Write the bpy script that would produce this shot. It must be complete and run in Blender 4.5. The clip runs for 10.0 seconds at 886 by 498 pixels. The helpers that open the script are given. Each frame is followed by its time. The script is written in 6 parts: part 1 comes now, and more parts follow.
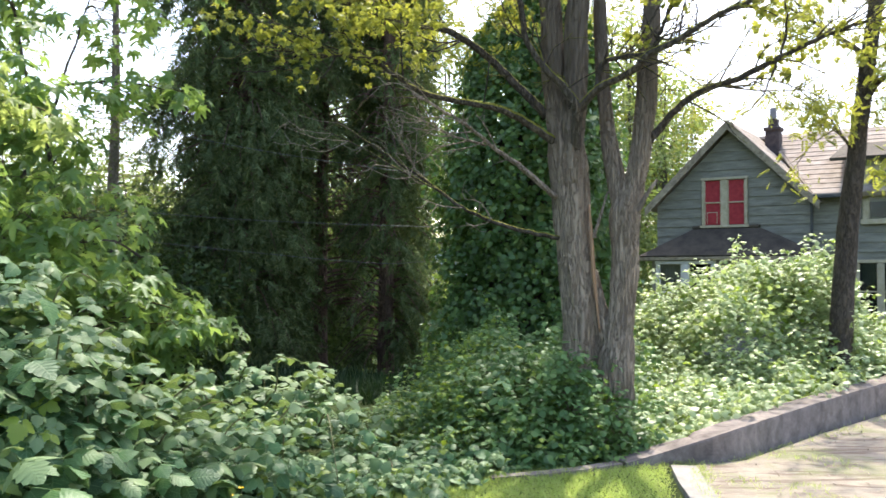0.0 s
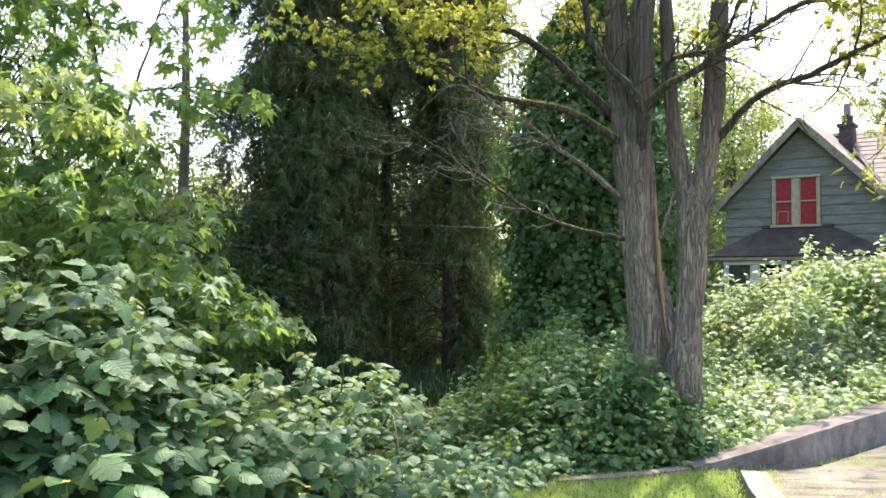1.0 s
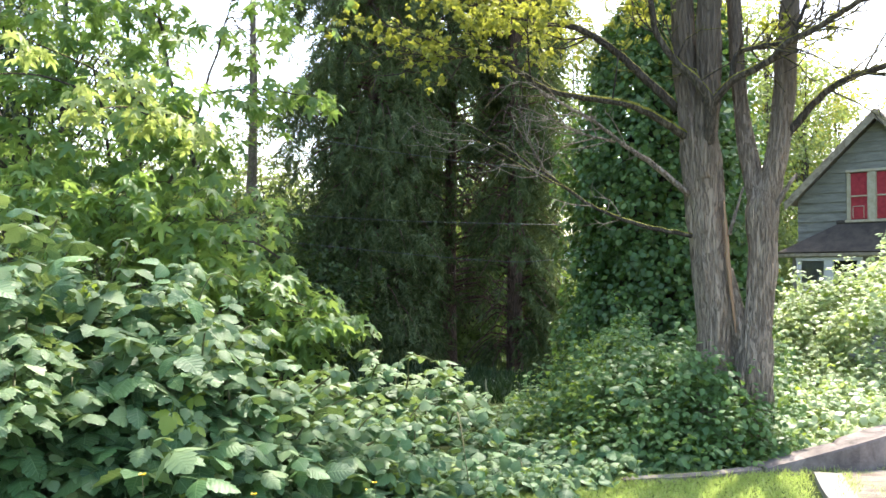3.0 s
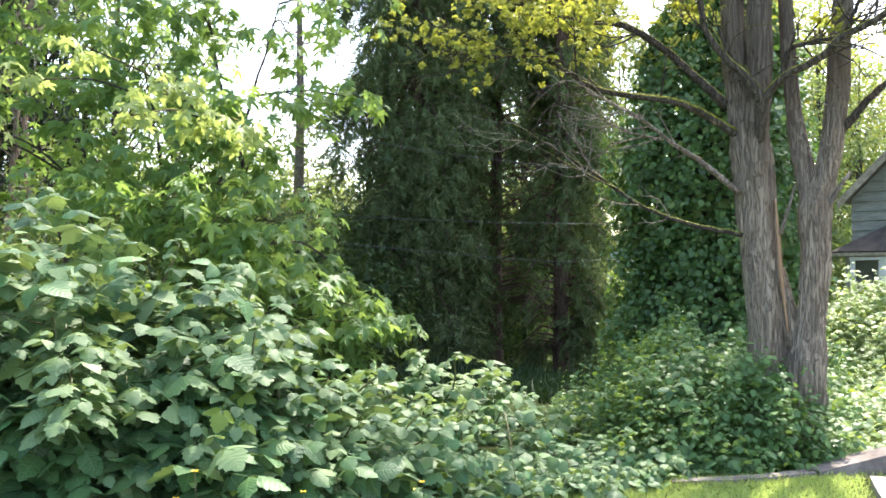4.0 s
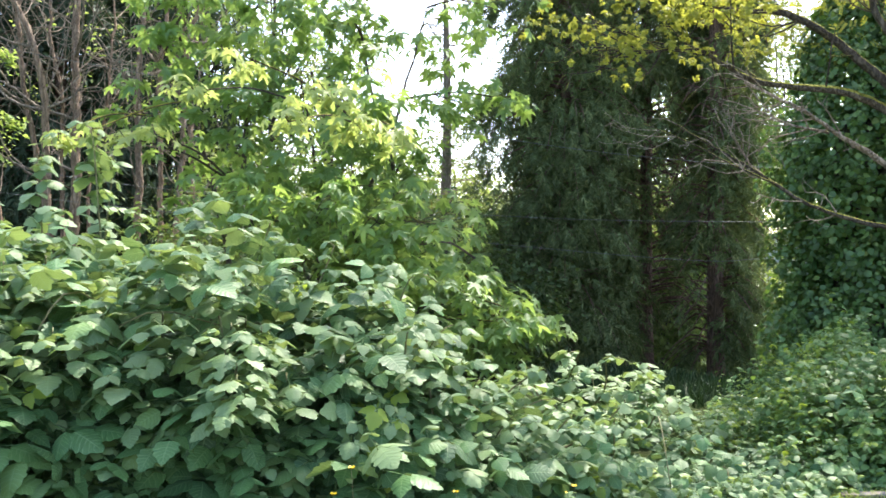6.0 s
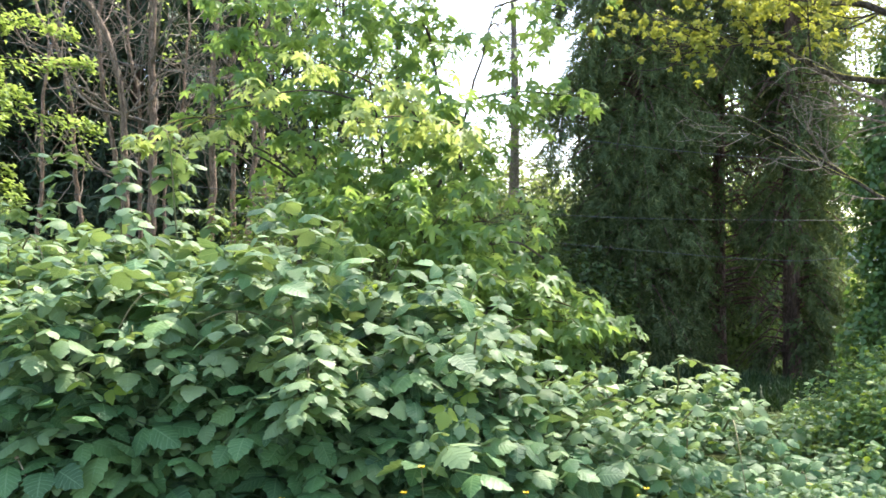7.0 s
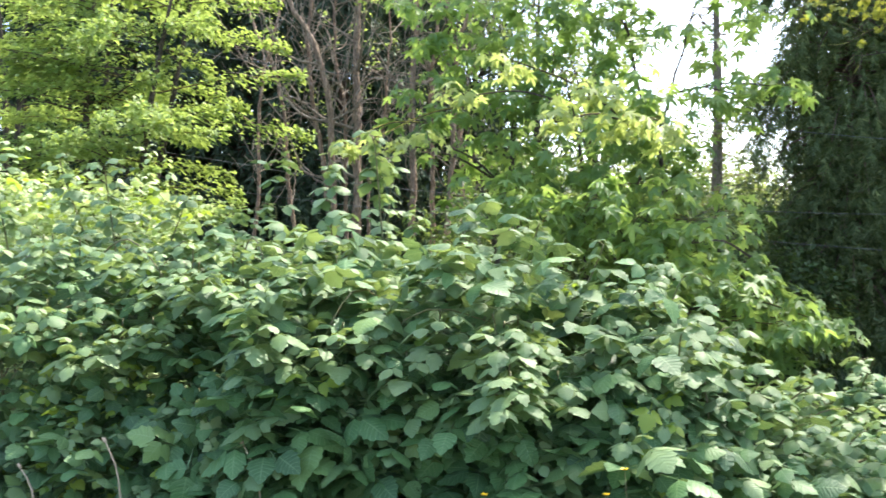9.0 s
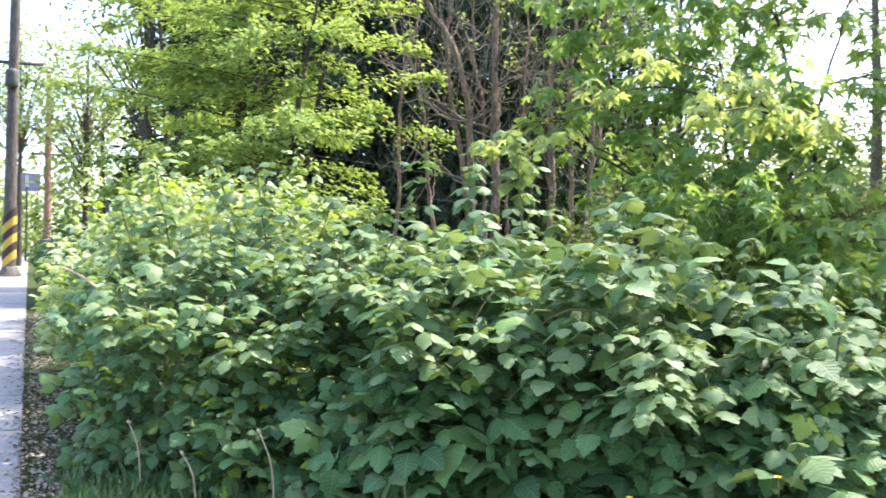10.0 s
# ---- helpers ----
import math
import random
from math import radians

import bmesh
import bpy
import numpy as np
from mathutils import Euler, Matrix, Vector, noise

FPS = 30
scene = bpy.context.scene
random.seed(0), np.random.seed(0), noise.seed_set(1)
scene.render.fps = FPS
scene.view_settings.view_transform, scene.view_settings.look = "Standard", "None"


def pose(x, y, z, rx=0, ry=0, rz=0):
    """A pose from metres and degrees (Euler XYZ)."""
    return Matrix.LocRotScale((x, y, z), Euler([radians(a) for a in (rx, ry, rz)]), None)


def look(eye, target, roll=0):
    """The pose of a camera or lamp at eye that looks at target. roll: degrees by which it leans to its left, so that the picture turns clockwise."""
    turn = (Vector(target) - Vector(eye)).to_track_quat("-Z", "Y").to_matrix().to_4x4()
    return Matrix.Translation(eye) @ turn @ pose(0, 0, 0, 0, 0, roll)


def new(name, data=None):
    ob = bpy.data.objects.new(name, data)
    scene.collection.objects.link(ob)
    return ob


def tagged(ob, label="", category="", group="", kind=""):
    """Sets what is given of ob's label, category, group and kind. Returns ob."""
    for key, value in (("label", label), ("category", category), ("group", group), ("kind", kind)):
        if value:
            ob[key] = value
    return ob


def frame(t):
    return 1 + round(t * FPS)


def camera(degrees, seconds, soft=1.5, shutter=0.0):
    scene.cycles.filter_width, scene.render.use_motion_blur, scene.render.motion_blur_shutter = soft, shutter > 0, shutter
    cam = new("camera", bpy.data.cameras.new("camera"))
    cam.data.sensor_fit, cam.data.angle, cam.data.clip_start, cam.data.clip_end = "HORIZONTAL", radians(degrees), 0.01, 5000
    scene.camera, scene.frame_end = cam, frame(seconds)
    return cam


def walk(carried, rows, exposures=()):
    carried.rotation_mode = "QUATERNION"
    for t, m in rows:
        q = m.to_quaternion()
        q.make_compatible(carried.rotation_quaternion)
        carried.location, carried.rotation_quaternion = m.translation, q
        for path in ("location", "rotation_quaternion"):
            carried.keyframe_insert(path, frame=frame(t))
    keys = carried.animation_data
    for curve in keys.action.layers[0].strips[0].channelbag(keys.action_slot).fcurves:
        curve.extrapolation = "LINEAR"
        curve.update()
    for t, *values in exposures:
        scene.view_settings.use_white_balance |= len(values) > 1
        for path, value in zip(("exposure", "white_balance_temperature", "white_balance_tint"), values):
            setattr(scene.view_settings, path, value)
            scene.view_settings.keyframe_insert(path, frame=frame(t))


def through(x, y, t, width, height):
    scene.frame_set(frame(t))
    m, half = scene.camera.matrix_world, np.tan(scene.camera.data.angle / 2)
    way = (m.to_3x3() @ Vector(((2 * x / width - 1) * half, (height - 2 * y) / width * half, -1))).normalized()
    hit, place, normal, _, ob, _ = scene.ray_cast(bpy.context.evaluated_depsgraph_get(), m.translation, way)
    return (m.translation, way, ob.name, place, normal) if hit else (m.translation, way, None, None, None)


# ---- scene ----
cam = camera(52.4, 10.0, shutter=0.35)
PATH = [
    (0, (0.0, 0.0, 1.202), (-0.017, 1.999, 1.264), 0.1),
    (0.5, (0.004, 0.003, 1.202), (-0.102, 1.999, 1.265), 0.1),
    (1, (-0.002, -0.003, 1.208), (-0.16, 1.99, 1.271), 0.1),
    (1.5, (0.0, -0.007, 1.209), (-0.202, 1.982, 1.269), 0.1),
    (2, (0.002, -0.009, 1.211), (-0.232, 1.976, 1.269), 0.1),
    (3.5, (-0.001, -0.017, 1.211), (-0.345, 1.952, 1.268), -0.1),
    (4, (-0.007, -0.018, 1.21), (-0.406, 1.941, 1.267), -0.1),
    (4.5, (-0.01, -0.017, 1.211), (-0.479, 1.927, 1.267), -0.2),
    (5, (-0.014, -0.016, 1.212), (-0.572, 1.904, 1.268), -0.2),
    (5.5, (-0.026, -0.004, 1.216), (-0.664, 1.891, 1.272), -0.1),
    (7, (-0.041, -0.004, 1.215), (-0.888, 1.807, 1.272), -0.1),
    (7.5, (-0.047, -0.003, 1.215), (-0.972, 1.769, 1.271), -0.0),
    (8, (-0.05, -0.01, 1.213), (-1.065, 1.712, 1.269), -0.0),
    (8.5, (-0.054, -0.015, 1.213), (-1.165, 1.647, 1.269), 0.1),
    (9, (-0.054, -0.022, 1.214), (-1.27, 1.565, 1.27), 0.0),
    (9.5, (-0.062, -0.028, 1.216), (-1.398, 1.459, 1.27), 0.2),
    (10, (-0.061, -0.046, 1.215), (-1.503, 1.338, 1.269), 0.2),
]
walk(cam, [(t, look(eye, target, roll)) for t, eye, target, roll in PATH], [(0, 1.9), (2, 2.12), (4.5, 2.4), (8, 2.4), (10, 2.4)])

# ---- light ----
SUN_AZ, SUN_EL = 13.0, 57.0         # degrees right of +y, degrees above the horizon
world = bpy.data.worlds.new("sky")
scene.world = world
world.use_nodes = True
wn = world.node_tree.nodes
sky = wn.new("ShaderNodeTexSky")
sky.sky_type = "NISHITA"
sky.sun_disc = False
sky.sun_elevation = radians(SUN_EL)
sky.sun_rotation = radians(SUN_AZ)
sky.air_density, sky.dust_density, sky.ozone_density = 1.0, 3.0, 1.0
wn["Background"].inputs["Strength"].default_value = 0.15
world.node_tree.links.new(sky.outputs[0], wn["Background"].inputs["Color"])
sun = new("sun", bpy.data.lights.new("sun", "SUN"))
sun.data.energy = 2.4
sun.data.angle = radians(0.6)
sun.data.color = (1.0, 0.94, 0.82)
_sd = Vector((math.sin(radians(SUN_AZ)) * math.cos(radians(SUN_EL)), math.cos(radians(SUN_AZ)) * math.cos(radians(SUN_EL)), math.sin(radians(SUN_EL))))
sun.matrix_world = look(_sd * 60, (0, 0, 0))


# ---- small tools ----


def place(bearing, d, z=0.0):
    """A point d metres from the origin, bearing degrees to the left of +y."""
    b = radians(bearing)
    return np.array([-math.sin(b) * d, math.cos(b) * d, z])


def bearing_of(p):
    return math.degrees(math.atan2(-p[0], p[1]))


def smooth(a, b, v):
    k = min(1.0, max(0.0, (v - a) / (b - a)))
    return k * k * (3 - 2 * k)


def ground_z(x, y):
    """Height of the land: level at the pavement, uphill along it, falling towards the house lot."""
    along = -0.945 * x + 0.327 * y
    rise = 0.034 * max(0.0, along - 4)
    q = 0.25 * x + 0.97 * y
    drop = 1.25 * smooth(6.5, 24, q) * (1 - smooth(12, 30, along))
    return rise - drop


def make(name, verts, faces, material, parent=None, label="", smooth_shade=False, uv=None):
    me = bpy.data.meshes.new(name)
    me.from_pydata([tuple(map(float, v)) for v in verts], [], faces)
    if uv is not None:
        layer = me.uv_layers.new(name="uv")
        layer.data.foreach_set("uv", np.asarray(uv, np.float32).ravel())
    if smooth_shade:
        me.polygons.foreach_set("use_smooth", np.ones(len(me.polygons), bool))
    me.materials.append(material)
    ob = new(name, me)
    ob.parent = parent
    if label:
        ob["label"] = label
    return ob


def part(name, bm, material, parent, label="", smooth_shade=False):
    """Links a bmesh as one mesh object under a thing or a part."""
    me = bpy.data.meshes.new(name)
    bm.to_mesh(me)
    bm.free()
    if smooth_shade:
        me.polygons.foreach_set("use_smooth", np.ones(len(me.polygons), bool))
    me.materials.append(material)
    ob = new(name, me)
    ob.parent = parent
    if label:
        ob["label"] = label
    return ob


def box_bm(x0, x1, y0, y1, z0, z1, bevel=0.0, bm=None):
    own = bmesh.new()
    bmesh.ops.create_cube(own, size=1)
    bmesh.ops.scale(own, vec=(x1 - x0, y1 - y0, z1 - z0), verts=own.verts)
    bmesh.ops.translate(own, vec=((x0 + x1) / 2, (y0 + y1) / 2, (z0 + z1) / 2), verts=own.verts)
    if bevel:
        bmesh.ops.bevel(own, geom=own.edges[:], offset=bevel, segments=1, affect="EDGES", profile=0.5)
    return own


def empty(name, at=(0, 0, 0), rz=0.0):
    ob = new(name)
    ob.empty_display_size = 0.1
    ob.location = at
    ob.rotation_euler = (0, 0, rz)
    return ob


def curve_points(pts, step):
    """Catmull-Rom through rows of x, y, z, r."""
    p = np.array(pts, float)
    p = np.vstack([2 * p[0] - p[1], p, 2 * p[-1] - p[-2]])
    out = []
    for i in range(1, len(p) - 2):
        n = max(2, int(np.linalg.norm(p[i + 1, :3] - p[i, :3]) / step))
        for k in range(n):
            t = k / n
            out.append(0.5 * (2 * p[i] + (p[i + 1] - p[i - 1]) * t + (2 * p[i - 1] - 5 * p[i] + 4 * p[i + 1] - p[i + 2]) * t * t
                              + (3 * p[i] - p[i - 1] - 3 * p[i + 1] + p[i + 2]) * t ** 3))
    out.append(p[-2])
    out = np.array(out)
    out[:, 3] = np.maximum(out[:, 3], 0.0015)
    return out


def tube_data(pts, step=0.08, sides=8, rough=0.0, furrow=0.0, seed=0, wander=0.0):
    """Verts and faces of a tapering limb along a smooth line; furrow: depth of the bark's ridges as a share of the radius."""
    c = curve_points(pts, step)
    rng = np.random.default_rng(seed)
    if wander:
        c[1:-1, :3] += rng.normal(0, wander, (len(c) - 2, 3))
    verts, faces = [], []
    up = np.array([0.3, 0.9, 0.2])
    ph = rng.uniform(0, 6.28, 6)
    travel = 0.0
    for i in range(len(c)):
        d = c[min(i + 1, len(c) - 1), :3] - c[max(i - 1, 0), :3]
        d /= np.linalg.norm(d) + 1e-9
        u = up - d * (up @ d)
        u /= np.linalg.norm(u) + 1e-9
        up = u
        v = np.cross(d, u)
        if i:
            travel += np.linalg.norm(c[i, :3] - c[i - 1, :3])
        for k in range(sides):
            a = 2 * math.pi * k / sides
            r = c[i, 3]
            if rough:
                r *= 1 + rough * noise.noise((math.cos(a) * 1.5 + seed, math.sin(a) * 1.5, travel * 2.2))
            if furrow:
                n1 = noise.noise((math.cos(a) * 5.5 + seed * 3.1, math.sin(a) * 5.5, travel * 2.6))
                n2 = noise.noise((math.cos(a) * 11 + seed, math.sin(a) * 11, travel * 5.5))
                r *= 1 + furrow * (abs(n1) * 2.0 - 0.5 + 0.6 * n2)
            verts.append(c[i, :3] + r * (math.cos(a) * u + math.sin(a) * v))
    n = len(c)
    for i in range(n - 1):
        for k in range(sides):
            a, b = i * sides + k, i * sides + (k + 1) % sides
            faces.append((a, b, b + sides, a + sides))
    verts.append(c[0, :3])
    verts.append(c[-1, :3])
    for k in range(sides):
        faces.append((n * sides, (k + 1) % sides, k))
        faces.append((n * sides + 1, (n - 1) * sides + k, (n - 1) * sides + (k + 1) % sides))
    return verts, faces


def join_data(list_of_data):
    verts, faces = [], []
    for v, f in list_of_data:
        o = len(verts)
        verts.extend(v)
        faces.extend(tuple(i + o for i in q) for q in f)
    return verts, faces


def limb(name, pts, material, parent, step=0.08, sides=8, rough=0.12, furrow=0.0, seed=0, label="", wander=0.0):
    v, f = tube_data(pts, step, sides, rough, furrow, seed, wander)
    return make(name, v, f, material, parent, label, smooth_shade=True)


# ---- leaf shapes: rows of points, faces, and a uv for each face corner ----
def leaflet(length, width, stations=7, fold=0.22, droop=0.28, serration=0.0, base=0.0):
    u = np.linspace(0, 1, stations)
    # round base, widest before the middle, short drawn-out tip
    w = 0.5 * width * np.interp(u, [0, 0.07, 0.18, 0.33, 0.48, 0.63, 0.78, 0.9, 1], [0, 0.5, 0.84, 1.0, 1.0, 0.88, 0.63, 0.29, 0])
    w[0] = w[-1] = 0.0
    if serration:
        w *= 1 + serration * np.where(np.arange(stations) % 2, 1, -1)
    x = u * length
    zc = -droop * length * u ** 2
    verts = [(base + x[i], 0, zc[i]) for i in range(stations)]
    left = list(range(stations))
    right = list(range(stations))
    for i in range(1, stations - 1):
        left[i] = len(verts)
        verts.append((base + x[i] - (0.25 * w[i] if serration and i % 2 == 0 else 0), w[i], zc[i] + fold * w[i]))
        right[i] = len(verts)
        verts.append((base + x[i] - (0.25 * w[i] if serration and i % 2 == 0 else 0), -w[i], zc[i] + fold * w[i]))
    faces, uv = [], []
    for i in range(stations - 1):
        for side, s in ((left, 1), (right, -1)):
            q = [i, i + 1] + ([side[i + 1]] if side[i + 1] != i + 1 else []) + ([side[i]] if side[i] != i else [])
            if s > 0:
                q = q[::-1]
            faces.append(tuple(q))
            for k in q:
                side_v = 0.0 if k < stations else 1.0
                idx = k if k < stations else (left.index(k) if k in left else right.index(k))
                uv.append((u[idx], side_v * s))
    return np.array(verts, float), faces, uv


def merge_shapes(shapes):
    verts, faces, uv = [], [], []
    for v, f, t in shapes:
        o = len(verts)
        verts.extend(v)
        faces.extend(tuple(i + o for i in q) for q in f)
        uv.extend(t)
    return np.array(verts, float), faces, uv


def moved(shape, m):
    v, f, t = shape
    m = np.array(m)
    return v @ m[:3, :3].T + m[:3, 3], f, t


def trifoliate(size, stations=7, serration=0.12, pairs=1, cup=-0.14):
    """A bramble leaf: toothed leaflets joined on one stalk; size is the end leaflet's length."""
    parts = [moved(leaflet(size, size * 0.87, stations, cup, 0.24, serration), pose(size * 0.62, 0, 0, 0, 5, 0))]
    for s in (1, -1):
        parts.append(moved(leaflet(size * 0.86, size * 0.68, stations, cup, 0.28, serration), pose(size * 0.38, 0.06 * size * s, -0.03 * size, -20 * s, 12, 75 * s)))
        if pairs > 1:
            parts.append(moved(leaflet(size * 0.66, size * 0.44, stations, cup, 0.24, serration), pose(size * 0.25, 0.05 * size * s, -0.05 * size, -26 * s, 16, 130 * s)))
    v, f, t = merge_shapes(parts)
    starts = np.cumsum([0] + [len(q[0]) for q in parts[:-1]])
    v = np.vstack([v, [(-size * 0.3, -0.003, 0), (-size * 0.3, 0.003, 0), (size * 0.3, 0, 0)]])
    n = len(v)
    f = list(f) + [(n - 3, n - 2, n - 1)]
    t = list(t) + [(0.5, 0)] * 3
    for k in starts:
        f.append((n - 1, int(k), n - 2))
        t += [(0.5, 0)] * 3
    return v, f, t


def palmate(size):
    """A drooping five-lobed maple leaf."""
    outline = []
    lobes = ((0, 1.0), (52, 0.86), (-52, 0.86), (105, 0.5), (-105, 0.5))
    for ang in range(-150, 151, 10):
        r = 0.2
        for a, ln in lobes:
            off = abs(ang - a)
            r = max(r, ln * max(0.0, 1 - off / 31.0) ** 0.62, 0.27)
        outline.append((ang, r * size * (1.0 if ang % 20 else 0.94)))
    verts = [(0, 0, 0)]
    uvs = [(0.1, 0)]
    for ang, r in outline:
        x, y = r * math.cos(radians(ang)), r * math.sin(radians(ang))
        verts.append((x, y, -0.35 * r * r / size + 0.10 * abs(math.sin(radians(ang * 3.4))) * r))
        uvs.append((min(1, max(0, x / size)), y / size))
    faces, uv = [], []
    for i in range(1, len(outline)):
        faces.append((0, i, i + 1))
        uv += [uvs[0], uvs[i], uvs[i + 1]]
    verts += [(-0.5 * size, -0.003, 0.16 * size), (-0.5 * size, 0.003, 0.16 * size), (0, 0.002, 0), (0, -0.002, 0)]
    n = len(verts)
    faces.append((n - 4, n - 3, n - 2, n - 1))
    uv += [(0.5, 0)] * 4
    return np.array(verts, float), faces, uv


def small_leaf(length, width, fold=0.25, droop=0.15):
    v = [(0, 0, 0), (0.45 * length, 0.5 * width, fold * width), (length, 0, -droop * length), (0.45 * length, -0.5 * width, fold * width)]
    return np.array(v, float), [(0, 1, 2), (0, 2, 3)][::1], [(0, 0), (.45, 1), (1, 0), (0, 0), (1, 0), (.45, -1)]


def pinnate(size, pairs=5):
    """A feather leaf of small opposite leaflets, as on the young locust twigs."""
    out = []
    for i in range(pairs):
        x = size * (0.2 + 0.75 * i / pairs)
        for s in (1, -1):
            out.append(moved(small_leaf(size * 0.29, size * 0.2), pose(x, 0, -0.12 * x * x / size, -10 * s, 8, 62 * s)))
    out.append(moved(small_leaf(size * 0.3, size * 0.12), pose(size * 0.95, 0, -0.11 * size, 0, 20, 0)))
    return merge_shapes(out)


def bunch(rng):
    """A tuft of round young leaves at a twig's end."""
    return merge_shapes([moved(small_leaf(rng.uniform(0.4, 0.62), rng.uniform(0.34, 0.48), 0.12, 0.2), pose(0, 0, 0.12 * (i % 3), rng.normal(0, 15), rng.uniform(-10, 45), 51 * i + rng.normal(0, 14))) for i in range(8)])


def hanging_spray(size, rng, plumes=12):
    """A flat, drooping cedar spray: a stem that hangs, with many narrow side plumes."""
    out = []
    for i in range(plumes):
        x = size * (0.05 + 0.85 * i / plumes)
        s = 1 if i % 2 else -1
        ln = size * (0.40 - 0.22 * i / plumes) * rng.uniform(0.75, 1.2)
        out.append(moved(small_leaf(ln, ln * (0.21 if plumes > 10 else 0.26), 0.1, 0.25), pose(x, 0, rng.normal(0, 0.02), rng.normal(0, 35), rng.normal(0, 18), 36 * s + rng.normal(0, 12))))
    out.append(small_leaf(size, size * 0.045, 0.1, 0.0))
    return merge_shapes(out)


def frames_for(normals, tips):
    """Turns whose z looks along the normals and whose x goes as nearly as it can along the tips."""
    z = normals / (np.linalg.norm(normals, axis=1, keepdims=True) + 1e-9)
    x = tips - z * (tips * z).sum(1, keepdims=True)
    x /= np.linalg.norm(x, axis=1, keepdims=True) + 1e-9
    y = np.cross(z, x)
    return np.stack([x, y, z], -1)


def scatter(name, shapes, at, turns, sizes, material, parent=None, label="", kind="stuff"):
    """Many leaves joined into one mesh: each place takes one of the given shapes."""
    at, sizes = np.asarray(at, float), np.asarray(sizes, float)
    pick = np.random.default_rng(len(at)).integers(0, len(shapes), len(at))
    V, LI, LS, UV, base, lbase = [], [], [], [], 0, 0
    for s, (v, f, t) in enumerate(shapes):
        idx = np.nonzero(pick == s)[0]
        if not len(idx):
            continue
        k = len(v)
        w = np.einsum("nij,kj->nki", turns[idx], v) * sizes[idx, None, None] + at[idx, None]
        V.append(w.reshape(-1, 3))
        loops = np.concatenate([np.array(q) for q in f])
        tot = np.array([len(q) for q in f])
        LI.append((loops[None] + base + k * np.arange(len(idx))[:, None]).ravel())
        LS.append(np.tile(tot, len(idx)))
        UV.append(np.tile(np.array(t, np.float32), (len(idx), 1)))
        base += k * len(idx)
    V, LI, LS, UV = np.concatenate(V), np.concatenate(LI), np.concatenate(LS), np.concatenate(UV)
    me = bpy.data.meshes.new(name)
    me.vertices.add(len(V))
    me.vertices.foreach_set("co", V.astype(np.float32).ravel())
    me.loops.add(len(LI))
    me.loops.foreach_set("vertex_index", LI.astype(np.int32))
    me.polygons.add(len(LS))
    me.polygons.foreach_set("loop_start", np.concatenate([[0], np.cumsum(LS)[:-1]]).astype(np.int32))
    me.polygons.foreach_set("loop_total", LS.astype(np.int32))
    me.uv_layers.new(name="uv").data.foreach_set("uv", UV.ravel())
    me.polygons.foreach_set("use_smooth", np.ones(len(LS), bool))
    me.update(calc_edges=True)
    me.materials.append(material)
    ob = new(name, me)
    ob.parent = parent
    if label:
        ob["label"] = label
    if kind:
        ob["kind"] = kind
    return ob


def unit(v):
    return v / (np.linalg.norm(v, axis=-1, keepdims=True) + 1e-9)


def lump(center, radii, clumps, per, spread, rng, shell=0.55):
    """Places and outward ways of leaves in clumps that fill an uneven crown."""
    d = unit(rng.normal(size=(clumps, 3)))
    rad = shell + (1 - shell) * rng.random((clumps, 1)) ** 0.6
    c = np.array(center) + d * rad * np.array(radii)
    p = np.repeat(c, per, 0) + rng.normal(0, 1, (clumps * per, 3)) * spread * np.array([1, 1, 0.6])
    return p, np.repeat(d, per, 0)


def leafy(p, out, rng, up=0.9, outward=0.5, jitter=0.55, droop=0.35):
    n = unit(out * outward + np.array([0, 0, up]) + rng.normal(0, jitter, p.shape))
    tip = unit(out + rng.normal(0, 0.7, p.shape) + np.array([0, 0, -droop]))
    return frames_for(n, tip)


# ---- materials ----
def node_mat(name):
    m = bpy.data.materials.new(name)
    m.use_nodes = True
    t = m.node_tree
    return m, t, t.nodes["Principled BSDF"], t.nodes["Material Output"]


def ramp(t, fac, stops):
    r = t.nodes.new("ShaderNodeValToRGB")
    e = r.color_ramp.elements
    while len(e) < len(stops):
        e.new(0.5)
    for el, (pos, col) in zip(e, stops):
        el.position, el.color = pos, (*col, 1)
    t.links.new(fac, r.inputs[0])
    return r.outputs[0]


def noise_out(t, scale, detail=4, rough=0.6, vector=None, distortion=0.0):
    n = t.nodes.new("ShaderNodeTexNoise")
    n.inputs["Scale"].default_value, n.inputs["Detail"].default_value = scale, detail
    n.inputs["Roughness"].default_value, n.inputs["Distortion"].default_value = rough, distortion
    if vector is not None:
        t.links.new(vector, n.inputs["Vector"])
    return n.outputs["Fac"]


def mixed(t, fac, a, b, mode="MIX"):
    m = t.nodes.new("ShaderNodeMix")
    m.data_type, m.blend_type = "RGBA", mode
    for sock, val in ((m.inputs["Factor"], fac), (m.inputs["A"], a), (m.inputs["B"], b)):
        if isinstance(val, (int, float)):
            sock.default_value = val
        elif isinstance(val, tuple):
            sock.default_value = (*val, 1)
        else:
            t.links.new(val, sock)
    return m.outputs["Result"]


def mathy(t, op, a, b=0.0):
    m = t.nodes.new("ShaderNodeMath")
    m.operation = op
    for sock, val in zip(m.inputs, (a, b)):
        if isinstance(val, (int, float)):
            sock.default_value = val
        else:
            t.links.new(val, sock)
    return m.outputs[0]


def bump(t, bsdf, height, strength, distance):
    b = t.nodes.new("ShaderNodeBump")
    b.inputs["Strength"].default_value, b.inputs["Distance"].default_value = strength, distance
    t.links.new(height, b.inputs["Height"])
    t.links.new(b.outputs[0], bsdf.inputs["Normal"])
    return b.outputs[0]


